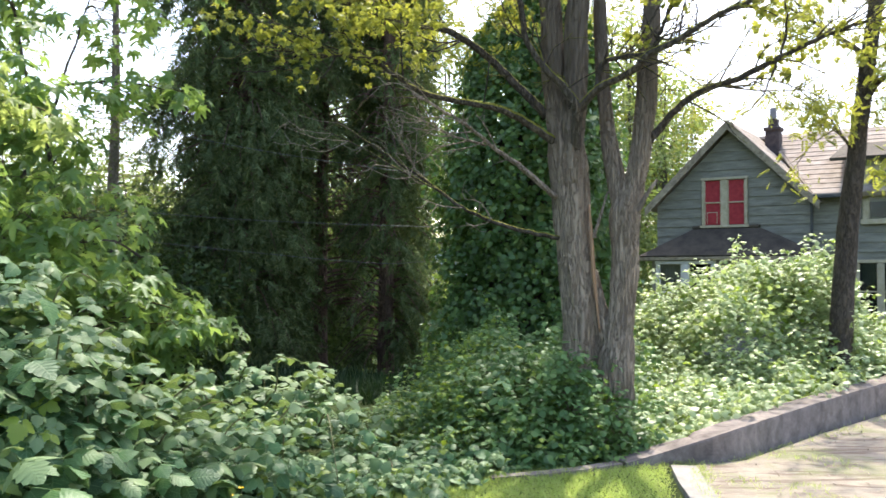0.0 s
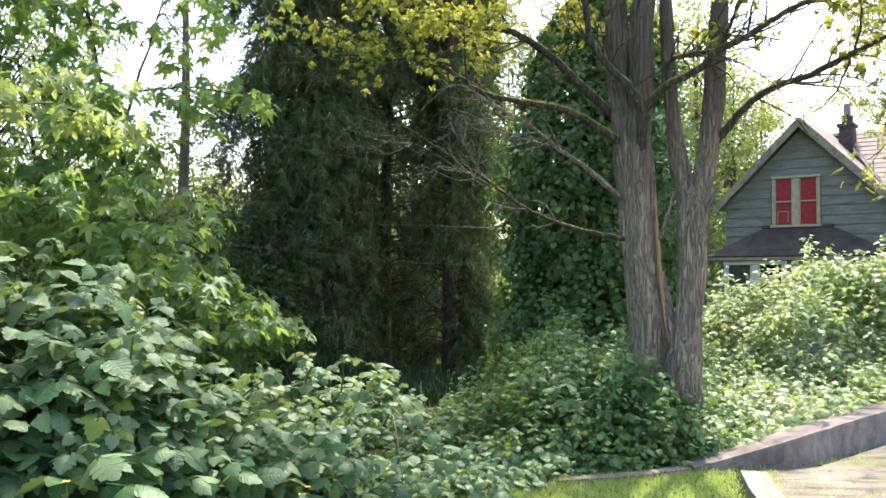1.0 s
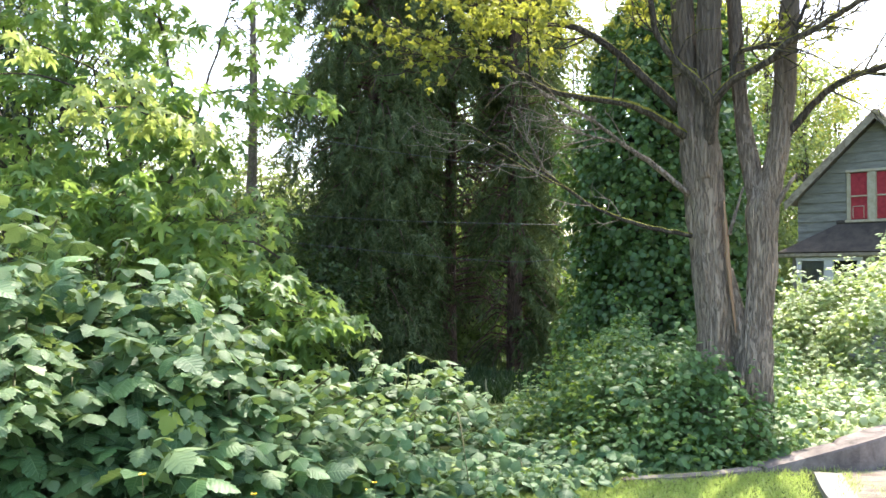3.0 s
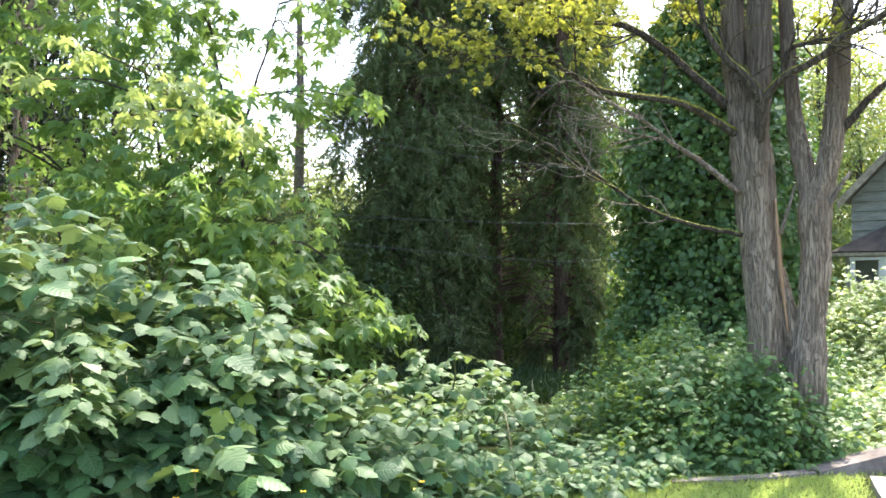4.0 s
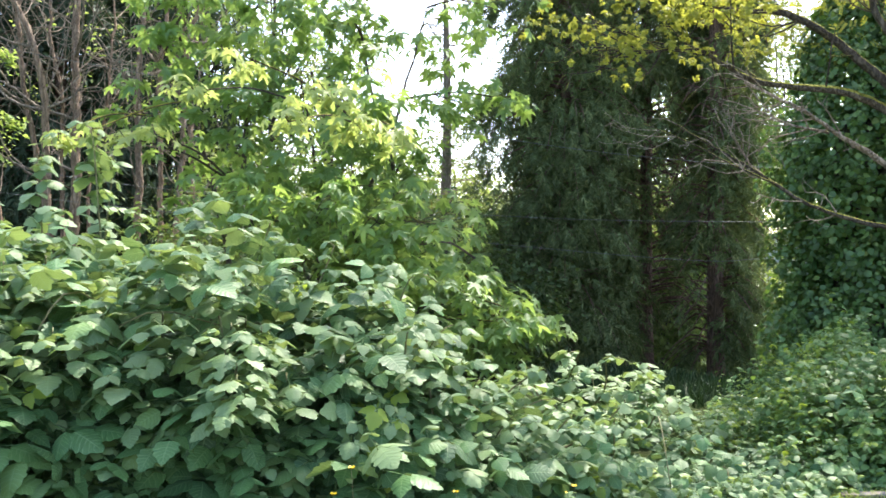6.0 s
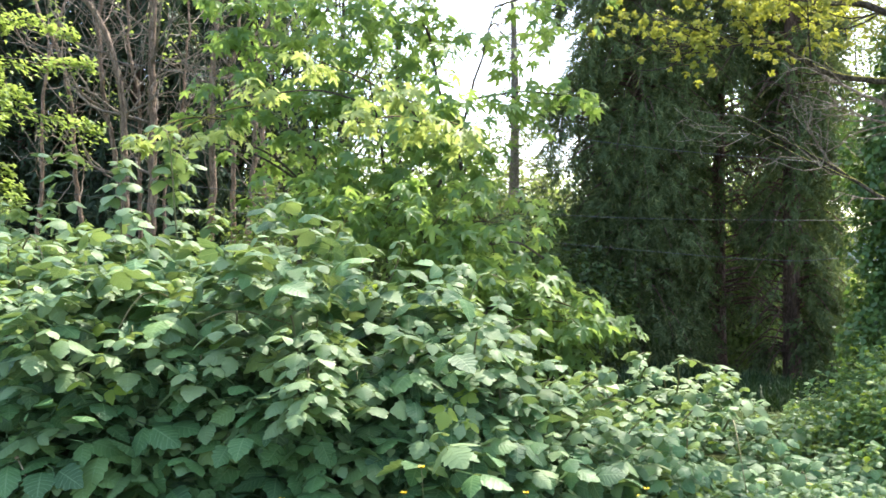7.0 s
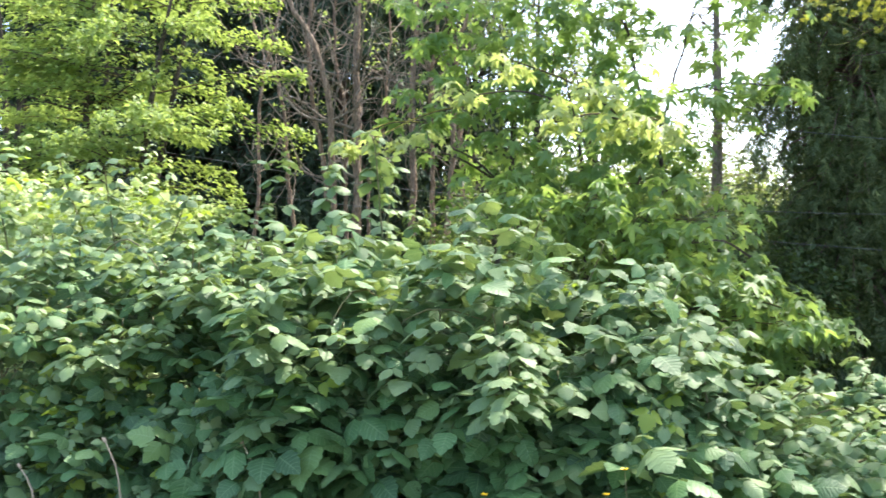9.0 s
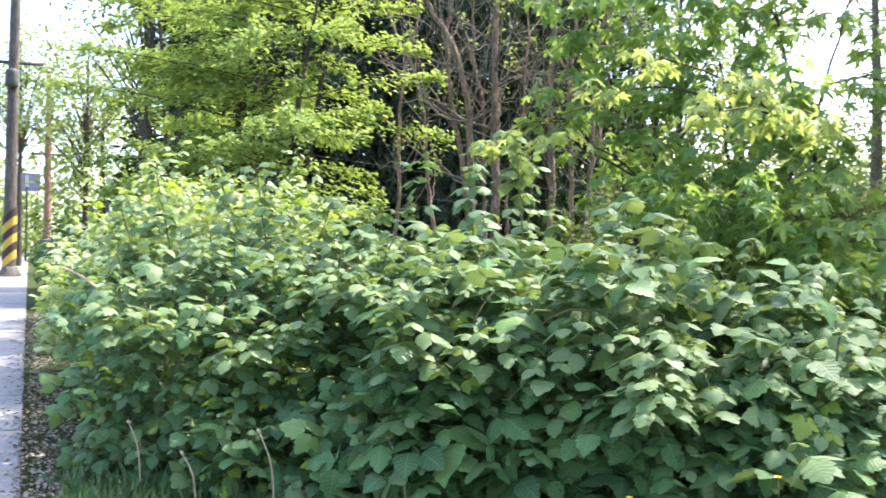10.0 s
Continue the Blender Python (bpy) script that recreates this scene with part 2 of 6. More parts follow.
def object_coords(t, scale=(1, 1, 1)):
    c = t.nodes.new("ShaderNodeTexCoord")
    m = t.nodes.new("ShaderNodeMapping")
    m.inputs["Scale"].default_value = scale
    t.links.new(c.outputs["Object"], m.inputs["Vector"])
    return m.outputs[0]


def leaf_mat(name, stops, glow, through=0.4, gloss=0.42, veins=0.0, per_object=False, spec=0.5):
    """Leaf: colours by leaf, veins, gloss on top and light that comes through."""
    m, t, b, out = node_mat(name)
    g = t.nodes.new("ShaderNodeObjectInfo" if per_object else "ShaderNodeNewGeometry")
    col = ramp(t, g.outputs["Random" if per_object else "Random Per Island"], stops)
    patch = noise_out(t, 60, 3, vector=object_coords(t))
    col = mixed(t, mathy(t, "MULTIPLY", patch, 0.35), col, (0.5, 0.5, 0.5), "SOFT_LIGHT")
    if veins:
        uv = t.nodes.new("ShaderNodeUVMap")
        sep = t.nodes.new("ShaderNodeSeparateXYZ")
        t.links.new(uv.outputs[0], sep.inputs[0])
        side = mathy(t, "ABSOLUTE", sep.outputs[1])
        rib = mathy(t, "FRACT", mathy(t, "MULTIPLY", mathy(t, "SUBTRACT", sep.outputs[0], mathy(t, "MULTIPLY", side, 0.22)), 8.0))
        line = mathy(t, "LESS_THAN", mathy(t, "ABSOLUTE", mathy(t, "SUBTRACT", rib, 0.5)), 0.07)
        mid = mathy(t, "LESS_THAN", side, 0.05)
        line = mathy(t, "MAXIMUM", line, mid)
        col = mixed(t, mathy(t, "MULTIPLY", line, veins * 0.45), col, (0.24, 0.34, 0.16))
        arch = mathy(t, "ABSOLUTE", mathy(t, "SUBTRACT", rib, 0.5))
        bump(t, b, mathy(t, "ADD", mathy(t, "SUBTRACT", 0.5, arch), mathy(t, "MULTIPLY", patch, 0.6)), 0.38, 0.005)
    t.links.new(col, b.inputs["Base Color"])
    b.inputs["Roughness"].default_value = gloss
    b.inputs["Specular IOR Level"].default_value = spec
    tr = t.nodes.new("ShaderNodeBsdfTranslucent")
    t.links.new(mixed(t, 0.75, col, glow), tr.inputs["Color"])
    mx = t.nodes.new("ShaderNodeMixShader")
    mx.inputs[0].default_value = through
    t.links.new(b.outputs[0], mx.inputs[1])
    t.links.new(tr.outputs[0], mx.inputs[2])
    t.links.new(mx.outputs[0], out.inputs["Surface"])
    return m


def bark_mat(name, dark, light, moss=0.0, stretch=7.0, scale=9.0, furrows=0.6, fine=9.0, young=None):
    """Ridged bark; young: share of colour kept higher up, painting backlit stem tops darker between two heights."""
    m, t, b, out = node_mat(name)
    v = object_coords(t, (1, 1, 1 / stretch))
    n1 = noise_out(t, scale * 2.2, 6, 0.65, v, 0.6)
    n2 = noise_out(t, 2.5, 3, 0.6, object_coords(t))
    n3 = noise_out(t, scale * 2.6, 2, 0.5, v, 0.8)
    ridge = mathy(t, "MINIMUM", mathy(t, "MULTIPLY", mathy(t, "ABSOLUTE", mathy(t, "SUBTRACT", n3, 0.5)), fine), 1.0)
    col = ramp(t, n1, [(0.30, tuple(0.6 * a + 0.4 * c for a, c in zip(dark, light))), (0.70, light)])
    col = mixed(t, mathy(t, "MULTIPLY", n2, 0.32), col, dark)
    col = mixed(t, mathy(t, "MULTIPLY", mathy(t, "SUBTRACT", 1.0, ridge), furrows), col, tuple(0.36 * a for a in dark))
    if moss:
        g = t.nodes.new("ShaderNodeNewGeometry")
        sep = t.nodes.new("ShaderNodeSeparateXYZ")
        t.links.new(g.outputs["Normal"], sep.inputs[0])
        top = mathy(t, "MULTIPLY", mathy(t, "GREATER_THAN", mathy(t, "ADD", sep.outputs[2], mathy(t, "MULTIPLY", n2, 0.9)), 1.35 - 0.6 * moss), min(1.0, moss))
        col = mixed(t, top, col, (0.24, 0.23, 0.035))
    # backlit darkness of the upper stems, put into the colour by height
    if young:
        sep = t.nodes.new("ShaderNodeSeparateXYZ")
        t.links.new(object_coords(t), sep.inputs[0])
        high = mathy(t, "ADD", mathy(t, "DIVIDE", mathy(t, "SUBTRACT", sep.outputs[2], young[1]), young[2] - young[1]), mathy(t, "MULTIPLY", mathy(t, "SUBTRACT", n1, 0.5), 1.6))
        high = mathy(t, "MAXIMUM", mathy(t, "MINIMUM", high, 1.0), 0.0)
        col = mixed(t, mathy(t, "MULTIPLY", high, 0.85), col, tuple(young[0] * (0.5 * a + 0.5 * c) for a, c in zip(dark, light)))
    t.links.new(col, b.inputs["Base Color"])
    b.inputs["Roughness"].default_value = 0.9
    b.inputs["Specular IOR Level"].default_value = 0.2
    bump(t, b, mathy(t, "ADD", n1, mathy(t, "MULTIPLY", ridge, 0.8)), 1.0, 0.02)
    return m


def plain_mat(name, a, c, scale=6.0, rough=0.8, bump_by=0.25, dist=0.01, stretch=(1, 1, 1), fine=60.0, spec=0.3, metal=0.0):
    """A surface with stains at a large scale and grain at a fine one."""
    m, t, b, out = node_mat(name)
    v = object_coords(t, stretch)
    n1, n2 = noise_out(t, scale, 5, 0.65, v, 0.4), noise_out(t, fine, 4, 0.7, v)
    col = ramp(t, n1, [(0.3, a), (0.7, c)])
    col = mixed(t, mathy(t, "MULTIPLY", n2, 0.45), col, tuple(0.55 * x for x in a))
    t.links.new(col, b.inputs["Base Color"])
    b.inputs["Roughness"].default_value, b.inputs["Specular IOR Level"].default_value, b.inputs["Metallic"].default_value = rough, spec, metal
    if bump_by:
        bump(t, b, mathy(t, "ADD", n1, mathy(t, "MULTIPLY", n2, 0.6)), bump_by, dist)
    return m


BRAMBLE = leaf_mat("bramble_leaf", [(0.0, (0.032, 0.08, 0.031)), (0.5, (0.06, 0.138, 0.047)), (0.88, (0.08, 0.172, 0.056)), (0.96, (0.14, 0.23, 0.072)), (1.0, (0.21, 0.29, 0.085))], (0.29, 0.41, 0.11), 0.18, 0.5, 0.9, spec=0.34)
BRAMBLE_ONE = leaf_mat("bramble_leaf_single", [(0.0, (0.032, 0.08, 0.031)), (0.55, (0.06, 0.138, 0.047)), (0.9, (0.08, 0.172, 0.056)), (1.0, (0.15, 0.24, 0.072))], (0.29, 0.41, 0.11), 0.18, 0.5, 0.9, per_object=True, spec=0.34)
MOUND = leaf_mat("shade_bramble_leaf", [(0.0, (0.045, 0.10, 0.032)), (0.6, (0.088, 0.17, 0.052)), (1.0, (0.15, 0.25, 0.075))], (0.32, 0.46, 0.08), 0.3, 0.5, 0.0, spec=0.35)
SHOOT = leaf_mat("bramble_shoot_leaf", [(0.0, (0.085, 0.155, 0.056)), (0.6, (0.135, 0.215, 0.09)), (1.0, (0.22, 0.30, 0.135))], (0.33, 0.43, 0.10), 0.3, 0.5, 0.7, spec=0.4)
# paler copy of the bramble leaf: sun on bank and bush put into colour
BRAMBLE_SUNLIT = leaf_mat("bramble_leaf_sunlit", [(0.0, (0.17, 0.245, 0.10)), (0.6, (0.335, 0.42, 0.21)), (1.0, (0.50, 0.56, 0.32))], (0.46, 0.56, 0.14), 0.36, 0.5, spec=0.5)
# young leaves; also used as sunlight colour on thicket end and mound crest
NEW_AND_SUNLIT_LEAF = leaf_mat("young_and_sunlit_leaf", [(0.0, (0.12, 0.20, 0.03)), (1.0, (0.26, 0.34, 0.05))], (0.40, 0.52, 0.05), 0.45, 0.5)
IVY = leaf_mat("ivy_leaf", [(0.0, (0.036, 0.085, 0.026)), (0.7, (0.08, 0.16, 0.045)), (1.0, (0.17, 0.25, 0.07))], (0.22, 0.36, 0.05), 0.28, 0.42, spec=0.45)
CEDAR = leaf_mat("cedar_spray", [(0.0, (0.07, 0.10, 0.044)), (0.7, (0.12, 0.16, 0.07)), (1.0, (0.215, 0.245, 0.10))], (0.21, 0.26, 0.06), 0.24, 0.65, spec=0.15)
MAPLE = leaf_mat("maple_leaf", [(0.0, (0.06, 0.14, 0.04)), (0.6, (0.11, 0.205, 0.062)), (1.0, (0.18, 0.28, 0.08))], (0.41, 0.56, 0.11), 0.48, 0.5, 0.2)
# lit copy of the maple leaf, its sunshine mixed into a paler yellow
MAPLE_SUNLIT = leaf_mat("sunlit_maple_leaf", [(0.0, (0.22, 0.29, 0.08)), (1.0, (0.33, 0.38, 0.12))], (0.52, 0.60, 0.16), 0.5, 0.5, 0.2)
LOCUST = leaf_mat("locust_leaf", [(0.0, (0.14, 0.165, 0.03)), (0.6, (0.21, 0.24, 0.035)), (1.0, (0.29, 0.29, 0.055))], (0.49, 0.50, 0.07), 0.5, 0.5)
SHRUB = leaf_mat("hornbeam_leaf", [(0.0, (0.07, 0.145, 0.03)), (0.6, (0.14, 0.225, 0.055)), (1.0, (0.24, 0.31, 0.08))], (0.46, 0.58, 0.12), 0.42, 0.55)
FARLEAF = leaf_mat("woodland_leaf", [(0.0, (0.05, 0.10, 0.022)), (0.6, (0.11, 0.165, 0.05)), (1.0, (0.19, 0.25, 0.075))], (0.36, 0.44, 0.10), 0.42, 0.6)
# darkened woodland leaf: gloom behind the maple is part of this colour
UNDERWOOD = leaf_mat("understorey_leaf_shaded", [(0.0, (0.018, 0.04, 0.012)), (0.75, (0.04, 0.08, 0.022)), (1.0, (0.10, 0.15, 0.045))], (0.2, 0.28, 0.05), 0.3, 0.55, spec=0.3)
CONIFER = leaf_mat("dark_conifer", [(0.0, (0.025, 0.045, 0.026)), (1.0, (0.06, 0.09, 0.048))], (0.08, 0.12, 0.03), 0.15, 0.6, spec=0.25)
GRASS = leaf_mat("grass_blade", [(0.0, (0.22, 0.32, 0.06)), (0.6, (0.38, 0.48, 0.12)), (1.0, (0.55, 0.54, 0.26))], (0.58, 0.68, 0.16), 0.5, 0.5)
# darker copy of the grass colour, with the thicket's shade painted in
TALLGRASS = leaf_mat("long_grass_shaded", [(0.0, (0.04, 0.09, 0.028)), (0.8, (0.075, 0.145, 0.04)), (1.0, (0.13, 0.16, 0.07))], (0.09, 0.16, 0.03), 0.18, 0.55)
# grass painted dark to hold the shade the thinned cedars do not cast
SHADEGRASS = leaf_mat("cedar_shade_grass", [(0.0, (0.012, 0.03, 0.010)), (0.8, (0.028, 0.058, 0.018)), (1.0, (0.05, 0.08, 0.03))], (0.05, 0.10, 0.02), 0.08, 0.6, spec=0.2)
# last argument paints the stems darker from 1.7 m up, as if backlit
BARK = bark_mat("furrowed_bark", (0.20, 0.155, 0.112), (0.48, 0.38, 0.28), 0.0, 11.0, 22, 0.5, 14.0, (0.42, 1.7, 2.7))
BARK_LIMB = bark_mat("mossy_bark", (0.05, 0.042, 0.034), (0.15, 0.125, 0.10), 0.85, 4.0, 14)
BARK_MOSS = bark_mat("moss_topped_bark", (0.06, 0.05, 0.035), (0.18, 0.15, 0.11), 1.0, 4.0, 14)
BARK_POLE = bark_mat("pale_stem_bark", (0.15, 0.10, 0.07), (0.46, 0.33, 0.235), 0.0, 6.0, 10)
BARK_PALE = bark_mat("dead_bark", (0.18, 0.145, 0.11), (0.42, 0.345, 0.27), 0.0, 4.0, 14)
BARK_RED = bark_mat("reddish_bark", (0.07, 0.045, 0.035), (0.25, 0.16, 0.12), 0.0, 5.0, 10)
TORN = plain_mat("torn_wood", (0.30, 0.17, 0.09), (0.45, 0.29, 0.17), 9, 0.8, 0.5, 0.01, (1, 1, 0.15))
CANE = plain_mat("green_cane", (0.10, 0.13, 0.04), (0.20, 0.15, 0.08), 12, 0.6, 0.2)
DRY = plain_mat("dry_stalk", (0.34, 0.26, 0.17), (0.48, 0.38, 0.26), 12, 0.8, 0.2)
CONCRETE = plain_mat("old_concrete", (0.20, 0.196, 0.208), (0.345, 0.337, 0.355), 5, 0.9, 0.45, 0.012, fine=70)
WALLCON = plain_mat("wall_concrete", (0.11, 0.088, 0.078), (0.36, 0.30, 0.265), 7, 0.9, 0.35, 0.012, fine=45)
EDGING = plain_mat("pale_edging", (0.20, 0.185, 0.165), (0.36, 0.335, 0.30), 6, 0.9, 0.35, 0.01, fine=50)
PETAL = plain_mat("yellow_petal", (0.80, 0.50, 0.02), (0.85, 0.60, 0.03), 40, 0.5, 0.0)


def ground_mat():
    m, t, b, out = node_mat("rough_ground")
    v = object_coords(t)
    n1, n2, n3 = noise_out(t, 0.6, 5, 0.6, v), noise_out(t, 9, 5, 0.7, v), noise_out(t, 90, 3, 0.7, v)
    col = ramp(t, n1, [(0.35, (0.045, 0.07, 0.02)), (0.55, (0.06, 0.09, 0.025)), (0.7, (0.10, 0.085, 0.05))])
    col = mixed(t, mathy(t, "MULTIPLY", n2, 0.7), col, (0.035, 0.04, 0.018))
    t.links.new(col, b.inputs["Base Color"])
    b.inputs["Roughness"].default_value = 1.0
    b.inputs["Specular IOR Level"].default_value = 0.1
    bump(t, b, mathy(t, "ADD", n2, n3), 0.8, 0.04)
    return m


def drive_mat():
    m, t, b, out = node_mat("mossy_concrete")
    v = object_coords(t)
    n1, n2, n3 = noise_out(t, 1.3, 5, 0.65, v, 0.5), noise_out(t, 6, 6, 0.7, v), noise_out(t, 120, 3, 0.7, v)
    streak = noise_out(t, 3.0, 5, 0.7, object_coords(t, (0.5, 2.2, 1)), 0.8)
    col = ramp(t, n2, [(0.3, (0.20, 0.16, 0.12)), (0.7, (0.42, 0.36, 0.275))])
    col = mixed(t, ramp(t, streak, [(0.50, (0, 0, 0)), (0.60, (0.9, 0.9, 0.9))]), col, (0.13, 0.085, 0.06))
    moss = ramp(t, mathy(t, "ADD", mathy(t, "MULTIPLY", n1, 0.6), mathy(t, "MULTIPLY", n2, 0.4)), [(0.5, (0, 0, 0)), (0.6, (0.85, 0.85, 0.85))])
    col = mixed(t, moss, col, (0.15, 0.17, 0.05))
    col = mixed(t, mathy(t, "MULTIPLY", n3, 0.5), col, (0.10, 0.085, 0.07))
    t.links.new(col, b.inputs["Base Color"])
    b.inputs["Roughness"].default_value = 0.95
    bump(t, b, mathy(t, "ADD", n2, n3), 0.6, 0.012)
    return m


GROUND, DRIVE = ground_mat(), drive_mat()

# ---- the land ----
radii = [0.0] + [0.6 * 1.135 ** i for i in range(56)]
gv, gf = [(0, 0, -0.03)], []
SPOKES = 120
for r in radii[1:]:
    for k in range(SPOKES):
        a = 2 * math.pi * k / SPOKES
        x, y = r * math.sin(a), r * math.cos(a)
        gv.append((x, y, ground_z(x, y) * (1 if r < 80 else max(0.0, 1 - (r - 80) / 200)) - 0.03 + 0.02 * noise.noise((x * 0.8, y * 0.8, 0))))
for i in range(len(radii) - 1):
    for k in range(SPOKES):
        k2 = (k + 1) % SPOKES
        if i == 0:
            gf.append((0, 1 + k2, 1 + k))
        else:
            a0, b0 = 1 + (i - 1) * SPOKES, 1 + i * SPOKES
            gf.append((a0 + k, a0 + k2, b0 + k2, b0 + k))
tagged(make("ground", gv, gf, GROUND, smooth_shade=True), "uneven earth with leaf litter and rough grass", "ground", kind="structure")


def strip(name, line, width, thick, material, label, category, rise=0.0):
    """A slab along a line in plan: its right-hand edge, seen in the line's direction, follows the line."""
    verts, faces = [], []
    for i, (x, y) in enumerate(line):
        x2, y2 = line[min(i + 1, len(line) - 1)]
        x1, y1 = line[max(i - 1, 0)]
        d = np.array([x2 - x1, y2 - y1]) / math.hypot(x2 - x1, y2 - y1)
        n = np.array([-d[1], d[0]]) * width
        z0 = ground_z(x, y) + rise
        verts += [(x, y, z0 - thick), (x + n[0], y + n[1], z0 - thick), (x + n[0], y + n[1], z0), (x, y, z0)]
    for i in range(len(line) - 1):
        o = 4 * i
        for k in range(4):
            faces.append((o + k, o + (k + 1) % 4, o + 4 + (k + 1) % 4, o + 4 + k))
    faces += [(3, 2, 1, 0), (4 * (len(line) - 1), 4 * (len(line) - 1) + 1, 4 * (len(line) - 1) + 2, 4 * (len(line) - 1) + 3)]
    return tagged(make(name, verts, faces, material), label, category, kind="structure")


walk_dir = np.array([-0.945, 0.327])
walk_side = np.array([-0.327, -0.945])
BEDDING = plain_mat("joint_sand", (0.07, 0.065, 0.055), (0.12, 0.11, 0.09), 8, 0.95, 0.3)
line = [tuple(np.array([-5.3, 1.75]) + walk_dir * s) for s in (-16, -12, -9, -6.6, -4, -2, 0, 2, 4, 6, 9, 12, 16, 20, 26, 32, 40, 60, 90)]
pavement = strip("pavement", line, 2.6, 0.12, BEDDING, "worn grey concrete pavement slabs going uphill in dappled shade", "pavement", -0.02)
line = [tuple(np.array([-5.3, 1.75]) + walk_dir * s + walk_side * 2.75) for s in (-40, -20, -6.6, -2, 2, 6, 12, 20, 32, 60, 90)]
ROADMAT = plain_mat("grey_asphalt", (0.12, 0.12, 0.125), (0.21, 0.205, 0.205), 3, 0.9, 0.4, 0.008, fine=150)
strip("road", line, 9.0, 0.1, ROADMAT, "grey asphalt street beside the pavement", "road", -0.1)

# driveway apron: bounded by the retaining kerb and by the stub kerb
drive = [(1.40, 4.7), (1.54, 5.80), (1.95, 5.98), (2.9, 7.05), (3.95, 8.12), (5.2, 9.2), (8, 11.5), (12, 9), (9, 0.5), (1.2, 0.6)]
bm = bmesh.new()
bm.faces.new([bm.verts.new((x, y, 0.0)) for x, y in drive[::-1]])
ext = bmesh.ops.extrude_face_region(bm, geom=bm.faces[:])
bmesh.ops.translate(bm, vec=(0, 0, -0.12), verts=[v for v in ext["geom"] if isinstance(v, bmesh.types.BMVert)])
bmesh.ops.recalc_face_normals(bm, faces=bm.faces)
tagged(part("driveway", bm, DRIVE, None), "pale mossy concrete driveway apron with dappled light", "driveway", kind="structure")


# the pavement's slabs, two abreast
prng = random.Random(9)
for i in range(-8, 44):
    for j in range(2):
        s0, s1, t0, t1 = i * 1.5 + 0.012, (i + 1) * 1.5 - 0.012, j * 1.3 + 0.01, (j + 1) * 1.3 - 0.012
        lift = prng.uniform(-0.004, 0.006)
        vv = []
        for dz, ins in ((-0.05, 0.0), (0.0, 0.0), (0.008, 0.014)):
            for s_, t_ in ((s0 + ins, t0 + ins), (s1 - ins, t0 + ins), (s1 - ins, t1 - ins), (s0 + ins, t1 - ins)):
                q = np.array([-5.3, 1.75]) + walk_dir * s_ + walk_side * t_
                e = np.array([-5.3, 1.75]) + walk_dir * s_
                vv.append((q[0], q[1], ground_z(e[0], e[1]) + dz - 0.004 + lift))
        ff = [(0, 1, 5, 4), (1, 2, 6, 5), (2, 3, 7, 6), (3, 0, 4, 7), (4, 5, 9, 8), (5, 6, 10, 9), (6, 7, 11, 10), (7, 4, 8, 11), (8, 9, 10, 11)]
        make("slab", vv, ff, CONCRETE, pavement)


def wall_along(name, rows, width, material, parent=None, sub=10, rough=0.005):
    """A low kerb along rows of x, y, top height; its near face follows the rows."""
    c = curve_points([(x, y, h, 0) for x, y, h in rows], 0.12)
    verts, faces = [], []
    prof = [(0, -0.15), (0.0, 0.0), (0.0, 0.55), (0.004, 0.9), (0.02, 1.0), (0.5, 1.01), (0.98, 1.0), (1.0, 0.9), (1.0, -0.15)]
    for i in range(len(c)):
        d = c[min(i + 1, len(c) - 1), :2] - c[max(i - 1, 0), :2]
        d /= np.linalg.norm(d)
        n = np.array([-d[1], d[0]])
        h = c[i, 2]
        for k, (w, z) in enumerate(prof):
            j = rough * noise.noise((c[i, 0] * 5, c[i, 1] * 5, k * 1.7))
            off = w * width + j
            verts.append((c[i, 0] + n[0] * off, c[i, 1] + n[1] * off, (z * h if z > 0 else z) + 0.5 * j))
    m = len(prof)
    for i in range(len(c) - 1):
        for k in range(m - 1):
            a = i * m + k
            faces.append((a, a + m, a + m + 1, a + 1))
    faces += [tuple(range(m)), tuple(range((len(c) - 1) * m, len(c) * m))[::-1]]
    return make(name, verts, faces, material, parent)


tagged(wall_along("retaining_kerb", [(1.12, 5.78, 0.02), (1.5, 5.90, 0.10), (1.88, 6.02, 0.19), (2.9, 7.12, 0.225), (3.92, 8.17, 0.255), (5.2, 9.25, 0.32), (7.0, 10.7, 0.38)], 0.20, WALLCON),
       "low weathered concrete retaining kerb with chipped shaded face", "retaining wall", kind="structure")
tagged(wall_along("kerb", [(0.25, 5.40, 0.008), (0.7, 5.55, 0.012), (1.10, 5.77, 0.02)], 0.09, WALLCON), "flush concrete edging half sunk in grass", "kerb", kind="structure")
tagged(wall_along("kerb", [(1.38, 4.2, 0.012), (1.43, 4.67, 0.012), (1.47, 5.05, 0.012), (1.51, 5.42, 0.012), (1.56, 5.75, 0.010)], 0.16, EDGING), "narrow concrete edging between lawn and driveway", "kerb", kind="structure")


# ---- grass ----
def grass(name, pts, low, high, label, material=GRASS, lean=0.42):
    pts = np.array(pts)
    rng = np.random.default_rng(len(pts))
    blade = []
    for bend in (0.2, 0.5, 0.9):
        v = np.array([(0, -0.035, 0), (0, 0.035, 0), (0.10 * bend, 0.03, 0.5), (0.10 * bend, -0.03, 0.5), (0.38 * bend, 0, 1.0 - 0.15 * bend)])
        blade.append((v, [(0, 1, 2, 3), (3, 2, 4)], [(0, 0)] * 7))
    ang = rng.uniform(0, 2 * math.pi, len(pts))
    z = np.tile([0, 0, 1.0], (len(pts), 1)) + rng.normal(0, lean, (len(pts), 3))
    tips = np.stack([np.cos(ang), np.sin(ang), 0 * ang], -1)
    return tagged(scatter(name, blade, pts, frames_for(z, tips), rng.uniform(low, high, len(pts)), material), label, "grass", kind="stuff")


